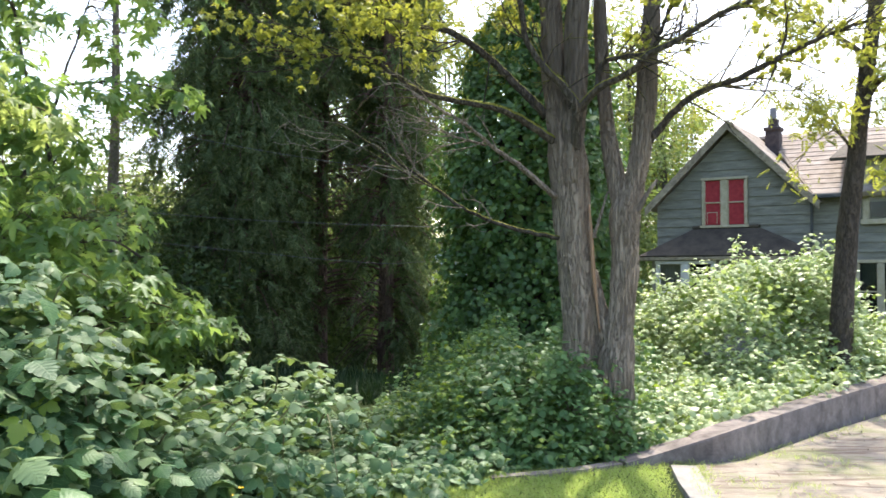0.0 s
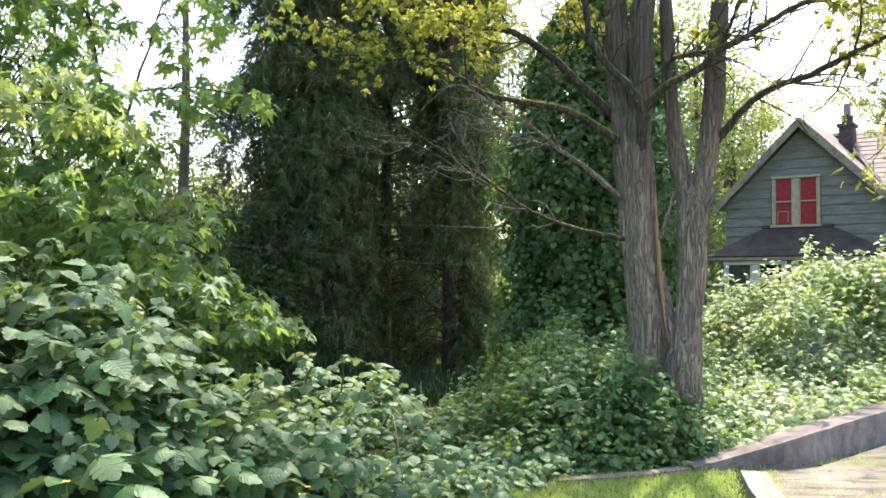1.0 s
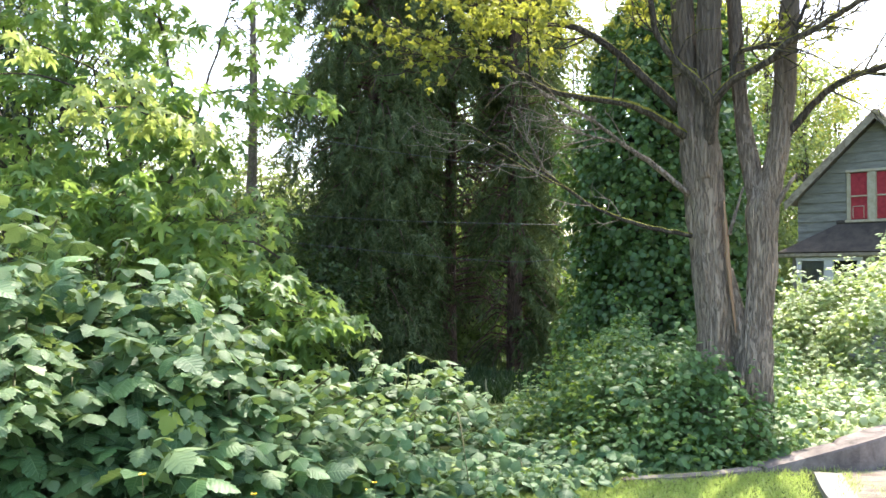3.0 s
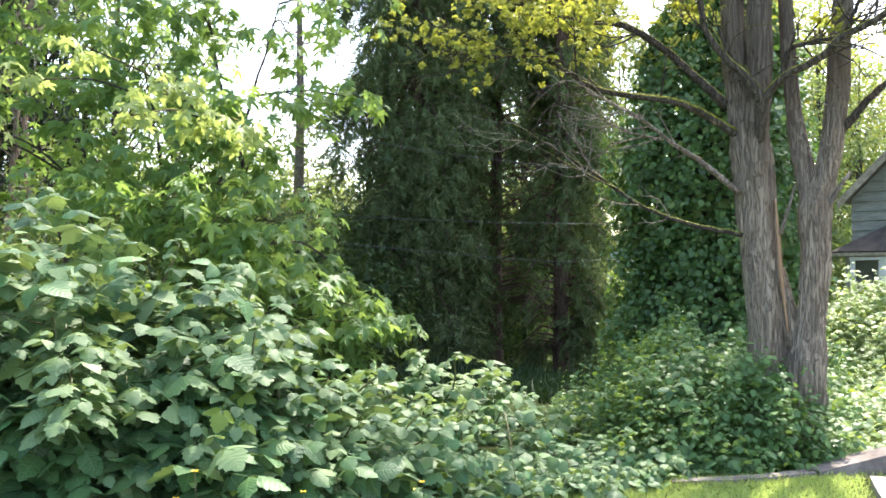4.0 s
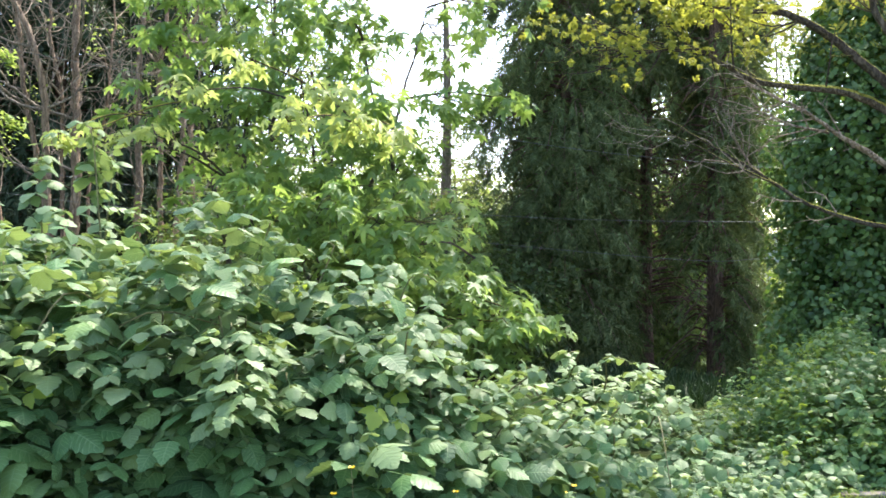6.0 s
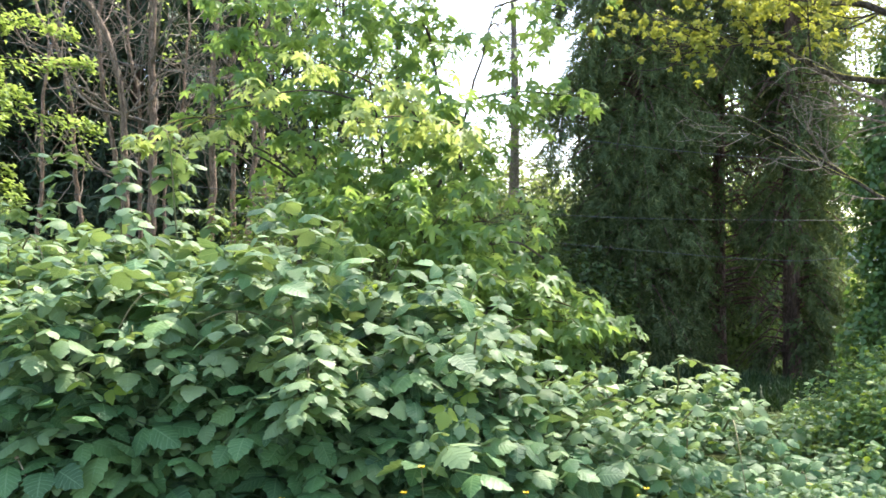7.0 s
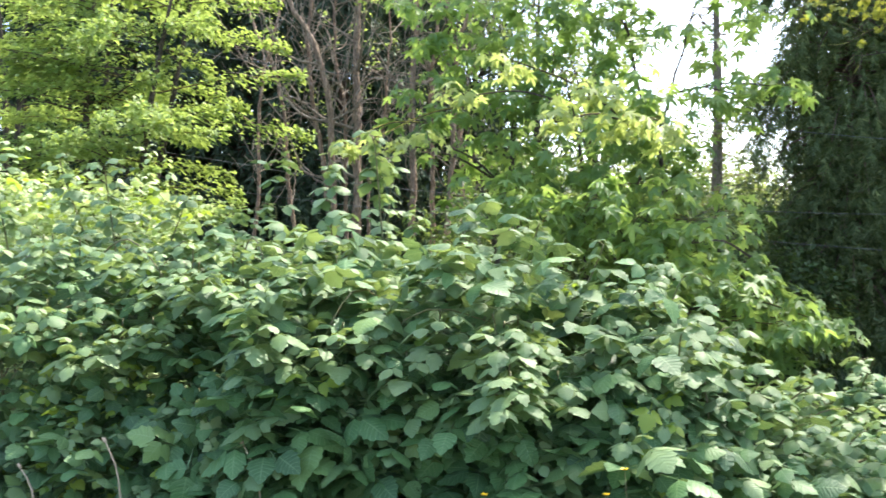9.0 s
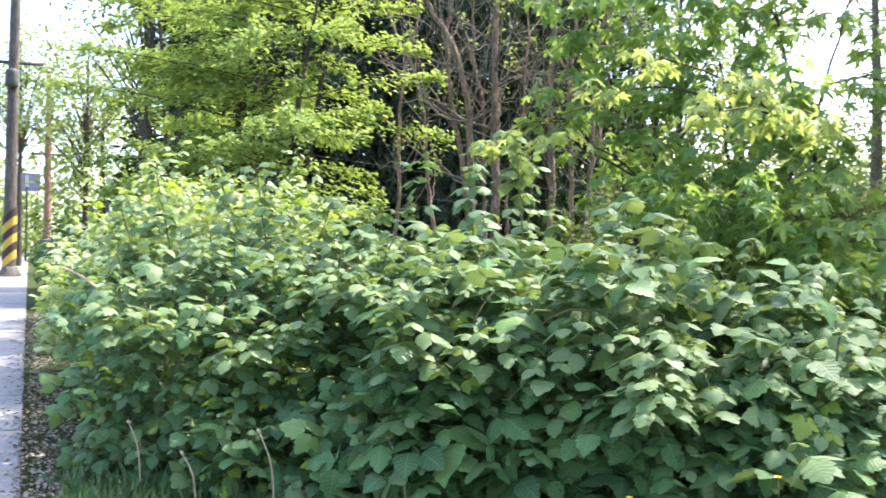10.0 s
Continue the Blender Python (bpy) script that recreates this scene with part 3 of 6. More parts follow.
rng = np.random.default_rng(3)
pts = []
while len(pts) < 24000:
    x, y = rng.uniform(-0.6, 1.45), rng.uniform(4.2, 5.75)
    if x < 1.0 + 0.2 * (y - 4.0) + rng.normal(0, 0.03) and y < 5.42 + 0.36 * x + rng.normal(0, 0.07) and y > 4.4 - 0.1 * x:
        pts.append((x, y, -0.02))
while len(pts) < 24700:
    s = rng.uniform(0, 1)
    pts.append((1.75 + 3.3 * s + rng.normal(0, 0.05), 5.88 + 3.2 * s - 0.05 + rng.normal(0, 0.04), -0.01))
while len(pts) < 25300:
    x, y = rng.uniform(1.4, 2.6), rng.uniform(4.9, 6.2)
    if noise.noise((x * 2.2, y * 2.2, 3)) > 0.15:
        pts.append((x, y, -0.01))
while len(pts) < 26200:
    s = rng.uniform(0, 1)
    pts.append((1.40 + 0.2 * s ** 2 + rng.normal(0, 0.03), 4.6 + 1.2 * s, -0.01))
while len(pts) < 27800:
    s = rng.uniform(0, 1)
    pts.append((0.2 + 1.5 * s, 5.36 + 0.6 * s + rng.normal(0.03, 0.05), -0.01))
grass("grass", pts, 0.022, 0.055, "sunlit bright green lawn strip beside the kerb", lean=0.65)
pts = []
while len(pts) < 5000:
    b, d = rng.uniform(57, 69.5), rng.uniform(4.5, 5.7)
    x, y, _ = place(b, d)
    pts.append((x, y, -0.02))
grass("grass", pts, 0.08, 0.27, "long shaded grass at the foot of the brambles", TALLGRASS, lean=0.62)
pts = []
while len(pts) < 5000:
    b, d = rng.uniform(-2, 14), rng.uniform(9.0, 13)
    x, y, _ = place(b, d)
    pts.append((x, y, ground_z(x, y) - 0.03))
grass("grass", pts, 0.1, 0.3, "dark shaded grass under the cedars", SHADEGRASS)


# ---- brambles ----
TRI = [trifoliate(1.0, 11, 0.10), trifoliate(0.94, 9, 0.10, 2), trifoliate(1.08, 11, 0.09, cup=0.12), trifoliate(1.0, 11, 0.09, cup=-0.26)]
TRI_PLAIN = [trifoliate(1.0, 4, 0.0), trifoliate(1.05, 4, 0.0)]
TRI_SMALL = [trifoliate(1.0, 4, 0.0), leaflet(1.1, 0.8, 4, 0.2, 0.4)]
FRONT_B = [-8, 0, 10, 20, 34, 50, 60, 68, 72]
FRONT_D = [5.75, 5.35, 4.7, 4.2, 3.95, 4.2, 4.7, 5.5, 7.5]
TOP_B = [-8, 0, 3.5, 5.3, 6.3, 7.8, 10.6, 12.6, 16.3, 19.6, 20.6, 22.3, 24, 27, 30.5, 33, 37, 42, 48, 52, 57, 62, 66, 69, 71.5]
TOP_T = [-0.17, -0.165, -0.195, -0.205, -0.19, -0.165, -0.145, -0.142, -0.165, -0.16, -0.135, -0.078, -0.052, -0.058, -0.036, -0.031, -0.02, -0.004, 0.006, 0.008, 0.006, 0.016, 0.012, -0.01, -0.035]


def thicket_point(b, s):
    """Place and outward way on the thicket's skin: s from the foot of its face (0) over its top (0.6) to its back (1)."""
    df = np.interp(b, FRONT_B, FRONT_D)
    dr = df + np.interp(b, [-8, 10, 17, 24, 33, 43, 58, 72], [1.3, 1.5, 1.0, 0.75, 0.85, 1.3, 1.7, 1.9])
    zt = 1.2 + np.interp(b, TOP_B, TOP_T) * dr
    if s < 0.6:
        k = s / 0.6
        d = df - 0.16 * math.sin(math.pi * min(1, k * 1.15)) * min(1, zt) + (dr - df) * k ** np.interp(b, [8, 16, 30, 42, 60], [2.4, 4.5, 4.5, 2.8, 2.2])
        z = zt * (1 - (1 - k) ** 1.7)
        o = (1 - k ** 2, k ** 1.5)
    else:
        k = (s - 0.6) / 0.4
        d = dr + 1.5 * k
        z = zt - (0.25 + 0.25 * max(0, zt)) * k ** 1.6
        o = (-0.3 * k, 1)
    p = place(b, d, z)
    p[2] += max(0.0, ground_z(p[0], p[1]))
    out = -place(b, 1.0) * o[0] + np.array([0, 0, o[1]])
    out /= np.linalg.norm(out)
    p = p + out * 0.22 * noise.noise((p[0] * 1.1, p[1] * 1.1, p[2] * 1.3)) + out * 0.14 * noise.noise((p[0] * 3.3, p[1] * 3.3, p[2] * 3.3))
    p = p + out * 0.16 * noise.noise((p[0] * 5.1, p[1] * 5.1, p[2] * 5.1))
    return p, out


def bramble(name, label, skin, count, size, seed, inner=0.12, young=0.06, leaves=5, reach=0.10, grow=None):
    """A bramble mass from a skin function: whorls of leaves on shoot ends. Gives the thing, its leaf places and ages (0 grown, 1 fresh, 2 shoot tip)."""
    rng = np.random.default_rng(seed)
    thing = tagged(empty(name, (0, 0, 0)), label, "bramble bush")
    at, tip, nrm, sizes, age = [], [], [], [], []
    for _ in range(count):
        p, o = skin(rng)
        stick = rng.random() < 0.3
        deep = 0.0 if stick else rng.exponential(inner)
        p = p + o * rng.exponential(reach) * (0.4 + 0.6 * max(0.0, o[2])) if stick else p - o * deep
        p[2] = max(p[2], 0.06 + ground_z(p[0], p[1]))
        lean = unit(np.array([0, 0, 1.0]) + o * 0.22 + rng.normal(0, 0.28, 3))
        e1 = unit(np.cross(lean, [0.3, 0.8, 0.1]))
        e2 = np.cross(lean, e1)
        a0, big, new_tip = rng.uniform(0, 6.28), size * (rng.uniform(0.85, 1.15) if stick else rng.uniform(0.6, 1.2)), rng.random() < (young(p) if callable(young) else young)
        if grow:
            big *= grow(p)
        for k in range(leaves + (2 if stick else 0)):
            a = a0 + 2.4 * k
            rad = e1 * math.cos(a) + e2 * math.sin(a)
            small = stick and k >= leaves
            at.append(p + rad * big * (0.12 if small else rng.uniform(0.2, 0.75)) + lean * ((0.03 if small else 0) - 0.04 * (k % leaves)))
            tip.append(rad + lean * (0.5 if small else 0) + np.array([0, 0, -0.15]) + rng.normal(0, 0.15, 3))
            nrm.append(lean + o * (0.5 if deep > 0.1 else 0.12) + rad * rng.uniform(-0.2, 0.4) + rng.normal(0, 0.26, 3))
            sizes.append(big * (rng.uniform(0.4, 0.6) if small else rng.uniform(0.75, 1.15)))
            age.append(1 if new_tip and k < 3 else 2 if small or (stick and k == 0) else 3 if deep > 0.16 else 0)
    return thing, np.array(at), frames_for(np.array(nrm), np.array(tip)), np.array(sizes), np.array(age)


def near_skin(rng):
    b = rng.uniform(-7, 68.8)
    s = rng.random() ** 1.15
    return thicket_point(b, s)


# pale leaves multiply past bearing 50, painting that end as sunlit
thicket, at, turns, sizes, age = bramble("bramble_thicket", "tall dense blackberry thicket with broad dark green leaves and arching canes", near_skin, 2350, 0.119, 11, 0.22, young=lambda p: np.interp(bearing_of(p), [50, 62], [0.06, 0.3]), reach=0.12, grow=lambda p: np.interp(bearing_of(p), [4, 12, 22, 30, 50, 62], [0.66, 0.74, 0.92, 1.0, 1.0, 0.78]))
fresh, shoot, behind = age == 1, age == 2, np.hypot(at[:, 0], at[:, 1]) > 1.9 + np.interp(np.degrees(np.arctan2(-at[:, 0], at[:, 1])), FRONT_B, FRONT_D)
# the leaves over one stretch of the face are separate; the rest is joined
face = (at[:, 0] > -3.6) & (at[:, 0] < -1.3) & (at[:, 1] < 4.3) & (age == 0)
single = np.nonzero(face)[0][:290]
rest = np.ones(len(at), bool)
rest[single] = False
near = rest & (age == 0) & ~behind
far = ((age == 0) & behind & rest) | (age == 3)
scatter("foliage", TRI, at[near], turns[near], sizes[near], BRAMBLE, thicket)
scatter("back_foliage", TRI_PLAIN, at[far], turns[far], sizes[far], BRAMBLE, thicket)
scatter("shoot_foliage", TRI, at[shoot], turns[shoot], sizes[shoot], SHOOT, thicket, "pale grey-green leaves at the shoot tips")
scatter("pale_foliage", TRI, at[fresh] + np.array([0, 0, 0.03]), turns[fresh], sizes[fresh] * 0.6, NEW_AND_SUNLIT_LEAF, thicket, "pale yellow-green leaves, young ones and sunlit-coloured ones")
thicket_single = (at[single], turns[single], sizes[single])

# canes: arching shoots that stand out of the thicket, each with leaves along it
CANE_TOPS = [(42.5, 0.155, 5.6), (41.2, 0.12, 5.8), (45.3, 0.118, 5.7), (34.0, 0.05, 5.3), (32.0, 0.055, 5.5), (23.2, 0.0, 4.9), (12.5, -0.082, 5.9), (10.8, -0.088, 5.7), (28.0, 0.035, 5.1),
             (37.0, 0.06, 5.6), (48.5, 0.075, 5.9), (54.0, 0.08, 6.0), (58.5, 0.115, 6.4), (61.0, 0.12, 6.6), (64.5, 0.115, 6.6), (25.0, 0.005, 5.2), (51.0, 0.065, 6.2), (39.5, 0.065, 5.9), (15.0, -0.10, 5.5), (8.5, -0.11, 6.0), (66.5, 0.075, 6.8)]
rng = np.random.default_rng(21)
for _ in range(44):
    b = rng.uniform(9, 67)
    d = np.interp(b, FRONT_B, FRONT_D) + rng.uniform(0.7, 2.4)
    CANE_TOPS.append((b, np.interp(b, TOP_B, TOP_T) + rng.uniform(0.005, 0.035), d))
ca, co, cs = [], [], []
for k, (b, tn, d) in enumerate(CANE_TOPS):
    tip = place(b, d, 1.2 + tn * d)
    foot = place(b + rng.normal(0, 4), d + rng.uniform(-0.3, 0.5), 0.2)
    lean = unit(rng.normal(0, 1, 3) * np.array([1, 1, 0]))
    mid = 0.45 * foot + 0.55 * tip + lean * 0.08
    bend = tip + lean * 0.16 - np.array([0, 0, 0.03])
    rows = [(*foot, 0.008), (*mid, 0.0065), (*tip, 0.004), (*bend, 0.002)]
    limb("cane", rows, CANE, thicket, 0.09, 6, 0.0, seed=k)
    c = curve_points(rows, 0.085)
    for p in c[int(len(c) * 0.42):]:
        for s in (1, -1):
            a = rng.uniform(0, 6.28)
            o = np.array([math.cos(a), math.sin(a), 0.3])
            ca.append(p[:3] + o * 0.03)
            co.append(o)
            cs.append(rng.uniform(0.06, 0.115) * (1 if p[2] < tip[2] - 0.1 else 0.75))
ca, co = np.array(ca), np.array(co)
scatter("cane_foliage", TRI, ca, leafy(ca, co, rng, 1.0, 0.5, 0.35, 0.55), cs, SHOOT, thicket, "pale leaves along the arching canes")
for k in range(12):
    b = rng.uniform(0, 70)
    p0, o0 = thicket_point(b, rng.uniform(0.2, 0.55))
    p1, _ = thicket_point(b + rng.normal(0, 4), rng.uniform(0.1, 0.6))
    m = 0.5 * (p0 + p1) + o0 * 0.1 + np.array([0, 0, 0.08])
    limb("cane", [(*(p0 - o0 * 0.1), 0.006), (*m, 0.005), (*p1, 0.0025)], CANE, thicket, 0.1, 6, 0.0, seed=k)


# sunlit shoots that stand out from the face, each with a pale rosette
ra, rt, rn, rs = [], [], [], []
for k in range(64):
    b = rng.uniform(4, 67)
    p0, o0 = thicket_point(b, rng.uniform(0.26, 0.5) if b > 28 else rng.uniform(0.35, 0.75))
    out = unit(-place(b, 1.0) + np.array([0, 0, 0.25])) if b > 28 else unit(rng.normal(0, 0.3, 3) + np.array([0, 0, 1.0]))
    q = p0 + out * rng.uniform(0.26, 0.42) * (1 if b > 28 else 0.75)
    limb("cane", [(*(p0 - out * 0.15), 0.005), (*(0.5 * (p0 + q) + np.array([0, 0, 0.05])), 0.004), (*q, 0.002)], CANE, thicket, 0.07, 6, 0.0, seed=k)
    for j in range(10):
        a = 2.4 * j + k
        rad = np.array([math.cos(a), math.sin(a), 0.0])
        back = rng.uniform(0.0, 0.22) if j > 4 else 0.0
        ra.append(q + rad * 0.05 - out * back + np.array([0, 0, -0.012 * j]))
        rt.append(rad + np.array([0, 0, -0.15]) + rng.normal(0, 0.12, 3))
        rn.append(np.array([0, 0, 1.0]) + rad * rng.uniform(0.1, 0.5) + rng.normal(0, 0.15, 3))
        rs.append(rng.uniform(0.05, 0.075) if j < 4 else rng.uniform(0.075, 0.115))
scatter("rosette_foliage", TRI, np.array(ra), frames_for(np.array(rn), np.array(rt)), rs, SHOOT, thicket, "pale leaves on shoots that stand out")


limb("dry_cane", [(*place(69.6, 6.5, 1.24), 0.008), (*place(68.4, 6.2, 1.17), 0.008), (*place(65.6, 5.5, 0.93), 0.007)], DRY, thicket, 0.1, 8, 0.1, seed=77, label="dead pale brown cane")


def mound_skin(rng):
    """Shaded brambles round the foot of the twin-stemmed tree."""
    b = rng.uniform(-12.8, 4.4)
    near = np.interp(b, [-13, -8, -4, 0, 4], [6.2, 5.85, 5.65, 5.7, 6.4])
    k = rng.random() ** 1.2
    d = near + 2.6 * k
    front = np.interp(b, [-13, -11.5, -9.5, -6, -1, 1.5, 4], [0.25, 0.34, 0.52, 0.52, 0.44, 0.22, 0.04])
    back = np.interp(b, [-13, -9, -4, -2.6, -1, 0, 1.5, 4], [0.3, 0.55, 0.66, 0.66, 0.62, 0.5, 0.25, -0.04])
    z = 0.03 + front * min(1, k / 0.25) ** 0.7 + (back - front) * min(1, max(0, (k - 0.25) / 0.5)) - 0.3 * max(0, k - 0.75)
    p = place(b, d, z)
    out = unit(-place(b, 1.0) * (1.1 - k) + np.array([0, 0, 0.7]))
    return p + out * 0.28 * noise.noise((p[0] * 1.9, p[1] * 1.9, p[2] * 1.9)), out


# sun on the mound's left crest painted by a larger share of pale leaves
mound, at, turns, sizes, age = bramble("bramble_mound", "shaded dark green brambles heaped round a tree foot", mound_skin, 3400, 0.05, 12, 0.10, lambda p: np.interp(bearing_of(p), [-6, -3.5, 0], [0.05, 0.16, 0.42]), 4)
fresh = age == 1
scatter("foliage", TRI_SMALL, at[~fresh], turns[~fresh], sizes[~fresh], MOUND, mound)
scatter("pale_foliage", TRI_SMALL, at[fresh], turns[fresh], sizes[fresh] * 0.8, NEW_AND_SUNLIT_LEAF, mound)


def bank_skin(rng):
    """Bright brambles on the bank between the retaining kerb and the house."""
    b = rng.uniform(-28, -11.5)
    near = np.interp(b, [-28, -25.6, -22.1, -17.3, -14.4, -11], [10.2, 9.4, 8.05, 6.75, 6.35, 6.3])
    k = rng.random() ** 0.8
    d = near + (11.8 - near) * k
    top = np.interp(b, [-28, -24.6, -23.7, -21.3, -17.5, -15.7, -14.1, -11.5], [-0.06, -0.055, -0.018, 0.012, 0.026, -0.012, -0.05, -0.055])
    zt = 1.2 + top * 11.0
    z0 = 0.14 + 0.18 * min(1, max(0, (-b - 14) / 10))
    z = z0 + (zt - z0) * smooth(0.12, 0.8, k) ** 0.9 - 0.35 * max(0, k - 0.85) / 0.15
    p = place(b, d, z)
    out = unit(-place(b, 1.0) * 0.7 + np.array([0, 0, 0.8]))
    return p + out * 0.8 * noise.noise((p[0] * 0.8, p[1] * 0.8, p[2] * 0.9)) + out * 0.3 * noise.noise((p[0] * 2.6, p[1] * 2.6, p[2] * 2.6)), out


bank, at, turns, sizes, age = bramble("bramble_bank", "sunlit pale green brambles on a bank beside the retaining kerb", bank_skin, 6400, 0.06, 13, 0.16, 0.08, 4)
fresh = age == 1
scatter("foliage", TRI_SMALL, at[~fresh], turns[~fresh], sizes[~fresh], BRAMBLE_SUNLIT, bank)
scatter("pale_foliage", TRI_SMALL, at[fresh] + np.array([0, 0, 0.05]), turns[fresh], sizes[fresh], NEW_AND_SUNLIT_LEAF, bank)


def sunny_skin(rng):
    """The sunlit bush that stands behind the thicket beside the pavement."""
    b = rng.uniform(53, 70.3)
    d = rng.uniform(8.2, 10.5)
    k = rng.random()
    zt = 1.2 + np.interp(b, [53, 58, 61, 65, 69, 70.3], [0.08, 0.108, 0.112, 0.10, 0.04, 0.005]) * 9
    p = place(b, d, 0.2 + (zt - 0.2) * k ** 0.5)
    p[2] += 0
    out = unit(-place(b, 1.0) * (1 - k) + np.array([0, 0, 0.9]))
    return p + out * 0.35 * noise.noise((p[0] * 1.2, p[1] * 1.2, p[2] * 1.2)), out


sunny, at, turns, sizes, age = bramble("bramble_bush", "sunlit yellow-green bush behind the thicket beside the pavement", sunny_skin, 1100, 0.08, 14, 0.1, 0.25, 4)
fresh = age == 1
scatter("foliage", TRI_SMALL, at[~fresh], turns[~fresh], sizes[~fresh], BRAMBLE_SUNLIT, sunny)
scatter("pale_foliage", TRI_SMALL, at[fresh], turns[fresh], sizes[fresh], NEW_AND_SUNLIT_LEAF, sunny)

# ---- the twin-stemmed street tree ----
tree = tagged(empty("locust_tree", (1.1, 6.7, 0)), "twin-stemmed street tree with furrowed grey-brown bark and bare lower limbs", "tree")


def own(ob, thing):
    """Keeps a part where it is once it hangs under a thing that stands off the origin."""
    ob.parent = thing
    ob.matrix_parent_inverse = Matrix.Translation(thing.location).inverted()
    return ob


STEMS = [
    ([(1.0, 6.72, -0.09, 0.18), (0.99, 6.72, 0.24, 0.15), (0.97, 6.73, 0.74, 0.13), (0.94, 6.73, 1.25, 0.13), (0.91, 6.74, 1.67, 0.128), (0.88, 6.74, 2.09, 0.135), (0.81, 6.75, 2.48, 0.10), (0.77, 6.76, 2.91, 0.085), (0.74, 6.76, 3.3, 0.08), (0.6, 6.8, 4.6, 0.06), (0.4, 6.9, 6.8, 0.04)], "left"),
    ([(0.9, 6.66, 1.9, 0.06), (0.91, 6.65, 2.3, 0.08), (0.93, 6.65, 2.76, 0.085), (0.94, 6.65, 3.18, 0.08), (1.05, 6.6, 4.2, 0.075), (1.2, 6.4, 6.5, 0.035)], "left2"),
    ([(1.17, 6.64, -0.07, 0.18), (1.19, 6.64, 0.19, 0.15), (1.215, 6.63, 0.58, 0.128), (1.25, 6.63, 0.91, 0.092), (1.28, 6.63, 1.37, 0.095), (1.28, 6.63, 1.66, 0.105), (1.34, 6.62, 1.87, 0.085), (1.4, 6.6, 2.16, 0.075), (1.44, 6.59, 2.62, 0.07), (1.47, 6.59, 3.03, 0.065), (1.55, 6.5, 4.2, 0.05), (1.8, 6.3, 6.2, 0.025)], "right"),
    ([(1.28, 6.63, 1.55, 0.07), (1.24, 6.66, 1.83, 0.065), (1.19, 6.7, 2.17, 0.06), (1.15, 6.73, 2.56, 0.052), (1.13, 6.76, 3.04, 0.05), (1.1, 6.85, 4.2, 0.035), (1.0, 7.1, 5.6, 0.018)], "right2"),
    ([(1.04, 6.70, 1.25, 0.05), (1.09, 6.69, 0.95, 0.075), (1.16, 6.68, 0.72, 0.08), (1.25, 6.66, 0.5, 0.06)], "crotch"),
]
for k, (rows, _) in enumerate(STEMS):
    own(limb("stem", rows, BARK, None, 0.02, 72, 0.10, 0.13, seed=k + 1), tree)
BOUGHS = [
    [(0.81, 6.7, 2.19, 0.06), (0.55, 6.62, 2.35, 0.045), (0.34, 6.53, 2.43, 0.04), (0.01, 6.43, 2.47, 0.032), (-0.23, 6.32, 2.52, 0.027), (-0.42, 6.2, 2.62, 0.022), (-0.55, 6.09, 2.69, 0.018), (-0.89, 5.94, 2.68, 0.014), (-1.2, 5.78, 2.68, 0.009)],
    [(0.73, 6.76, 2.42, 0.06), (0.45, 6.7, 2.68, 0.048), (0.22, 6.63, 2.88, 0.042), (-0.03, 6.55, 3.01, 0.036), (-0.28, 6.46, 3.02, 0.028), (-0.63, 6.35, 3.11, 0.02), (-0.94, 6.23, 3.22, 0.014)],
    [(0.89, 6.68, 1.95, 0.05), (0.92, 6.60, 2.2, 0.05), (0.91, 6.53, 2.43, 0.05), (0.83, 6.5, 2.56, 0.04), (0.69, 6.51, 2.72, 0.035), (0.55, 6.51, 2.93, 0.03), (0.5, 6.49, 3.22, 0.026), (0.44, 6.48, 3.59, 0.02)],
    [(0.92, 6.54, 2.40, 0.04), (1.06, 6.43, 2.56, 0.036), (1.24, 6.31, 2.63, 0.033), (1.38, 6.19, 2.75, 0.03), (1.54, 6.06, 2.81, 0.026), (1.73, 5.92, 2.92, 0.022), (1.94, 5.77, 2.99, 0.018), (2.13, 5.61, 3.1, 0.012)],
    [(1.05, 6.47, 2.56, 0.024), (1.09, 6.41, 2.73, 0.02), (1.25, 6.33, 2.77, 0.018), (1.39, 6.25, 2.78, 0.018), (1.47, 6.18, 2.96, 0.014), (1.55, 6.11, 3.17, 0.01)],
    [(1.42, 6.6, 2.15, 0.045), (1.6, 6.48, 2.39, 0.034), (1.77, 6.35, 2.52, 0.03), (1.97, 6.21, 2.57, 0.027), (2.18, 6.05, 2.67, 0.024), (2.39, 5.89, 2.76, 0.02), (2.54, 5.74, 2.81, 0.016), (2.74, 5.56, 2.83, 0.011)],
    [(1.93, 6.0, 2.26, 0.004), (2.07, 5.95, 2.42, 0.007), (2.18, 5.91, 2.71, 0.01), (2.21, 5.9, 2.84, 0.01), (2.2, 5.9, 3.03, 0.008)],
]
for k, rows in enumerate(BOUGHS):
    rows = [(x, y, z, r * (0.66, 0.62, 0.8, 0.8, 0.9, 0.8, 0.9)[k]) for x, y, z, r in rows]
    own(limb("limb", rows, BARK_MOSS if k in (0, 2, 3) else BARK_LIMB, None, 0.04, 14, 0.18, 0.05, seed=k + 20, label="dark limb with moss along its top", wander=0.003), tree)
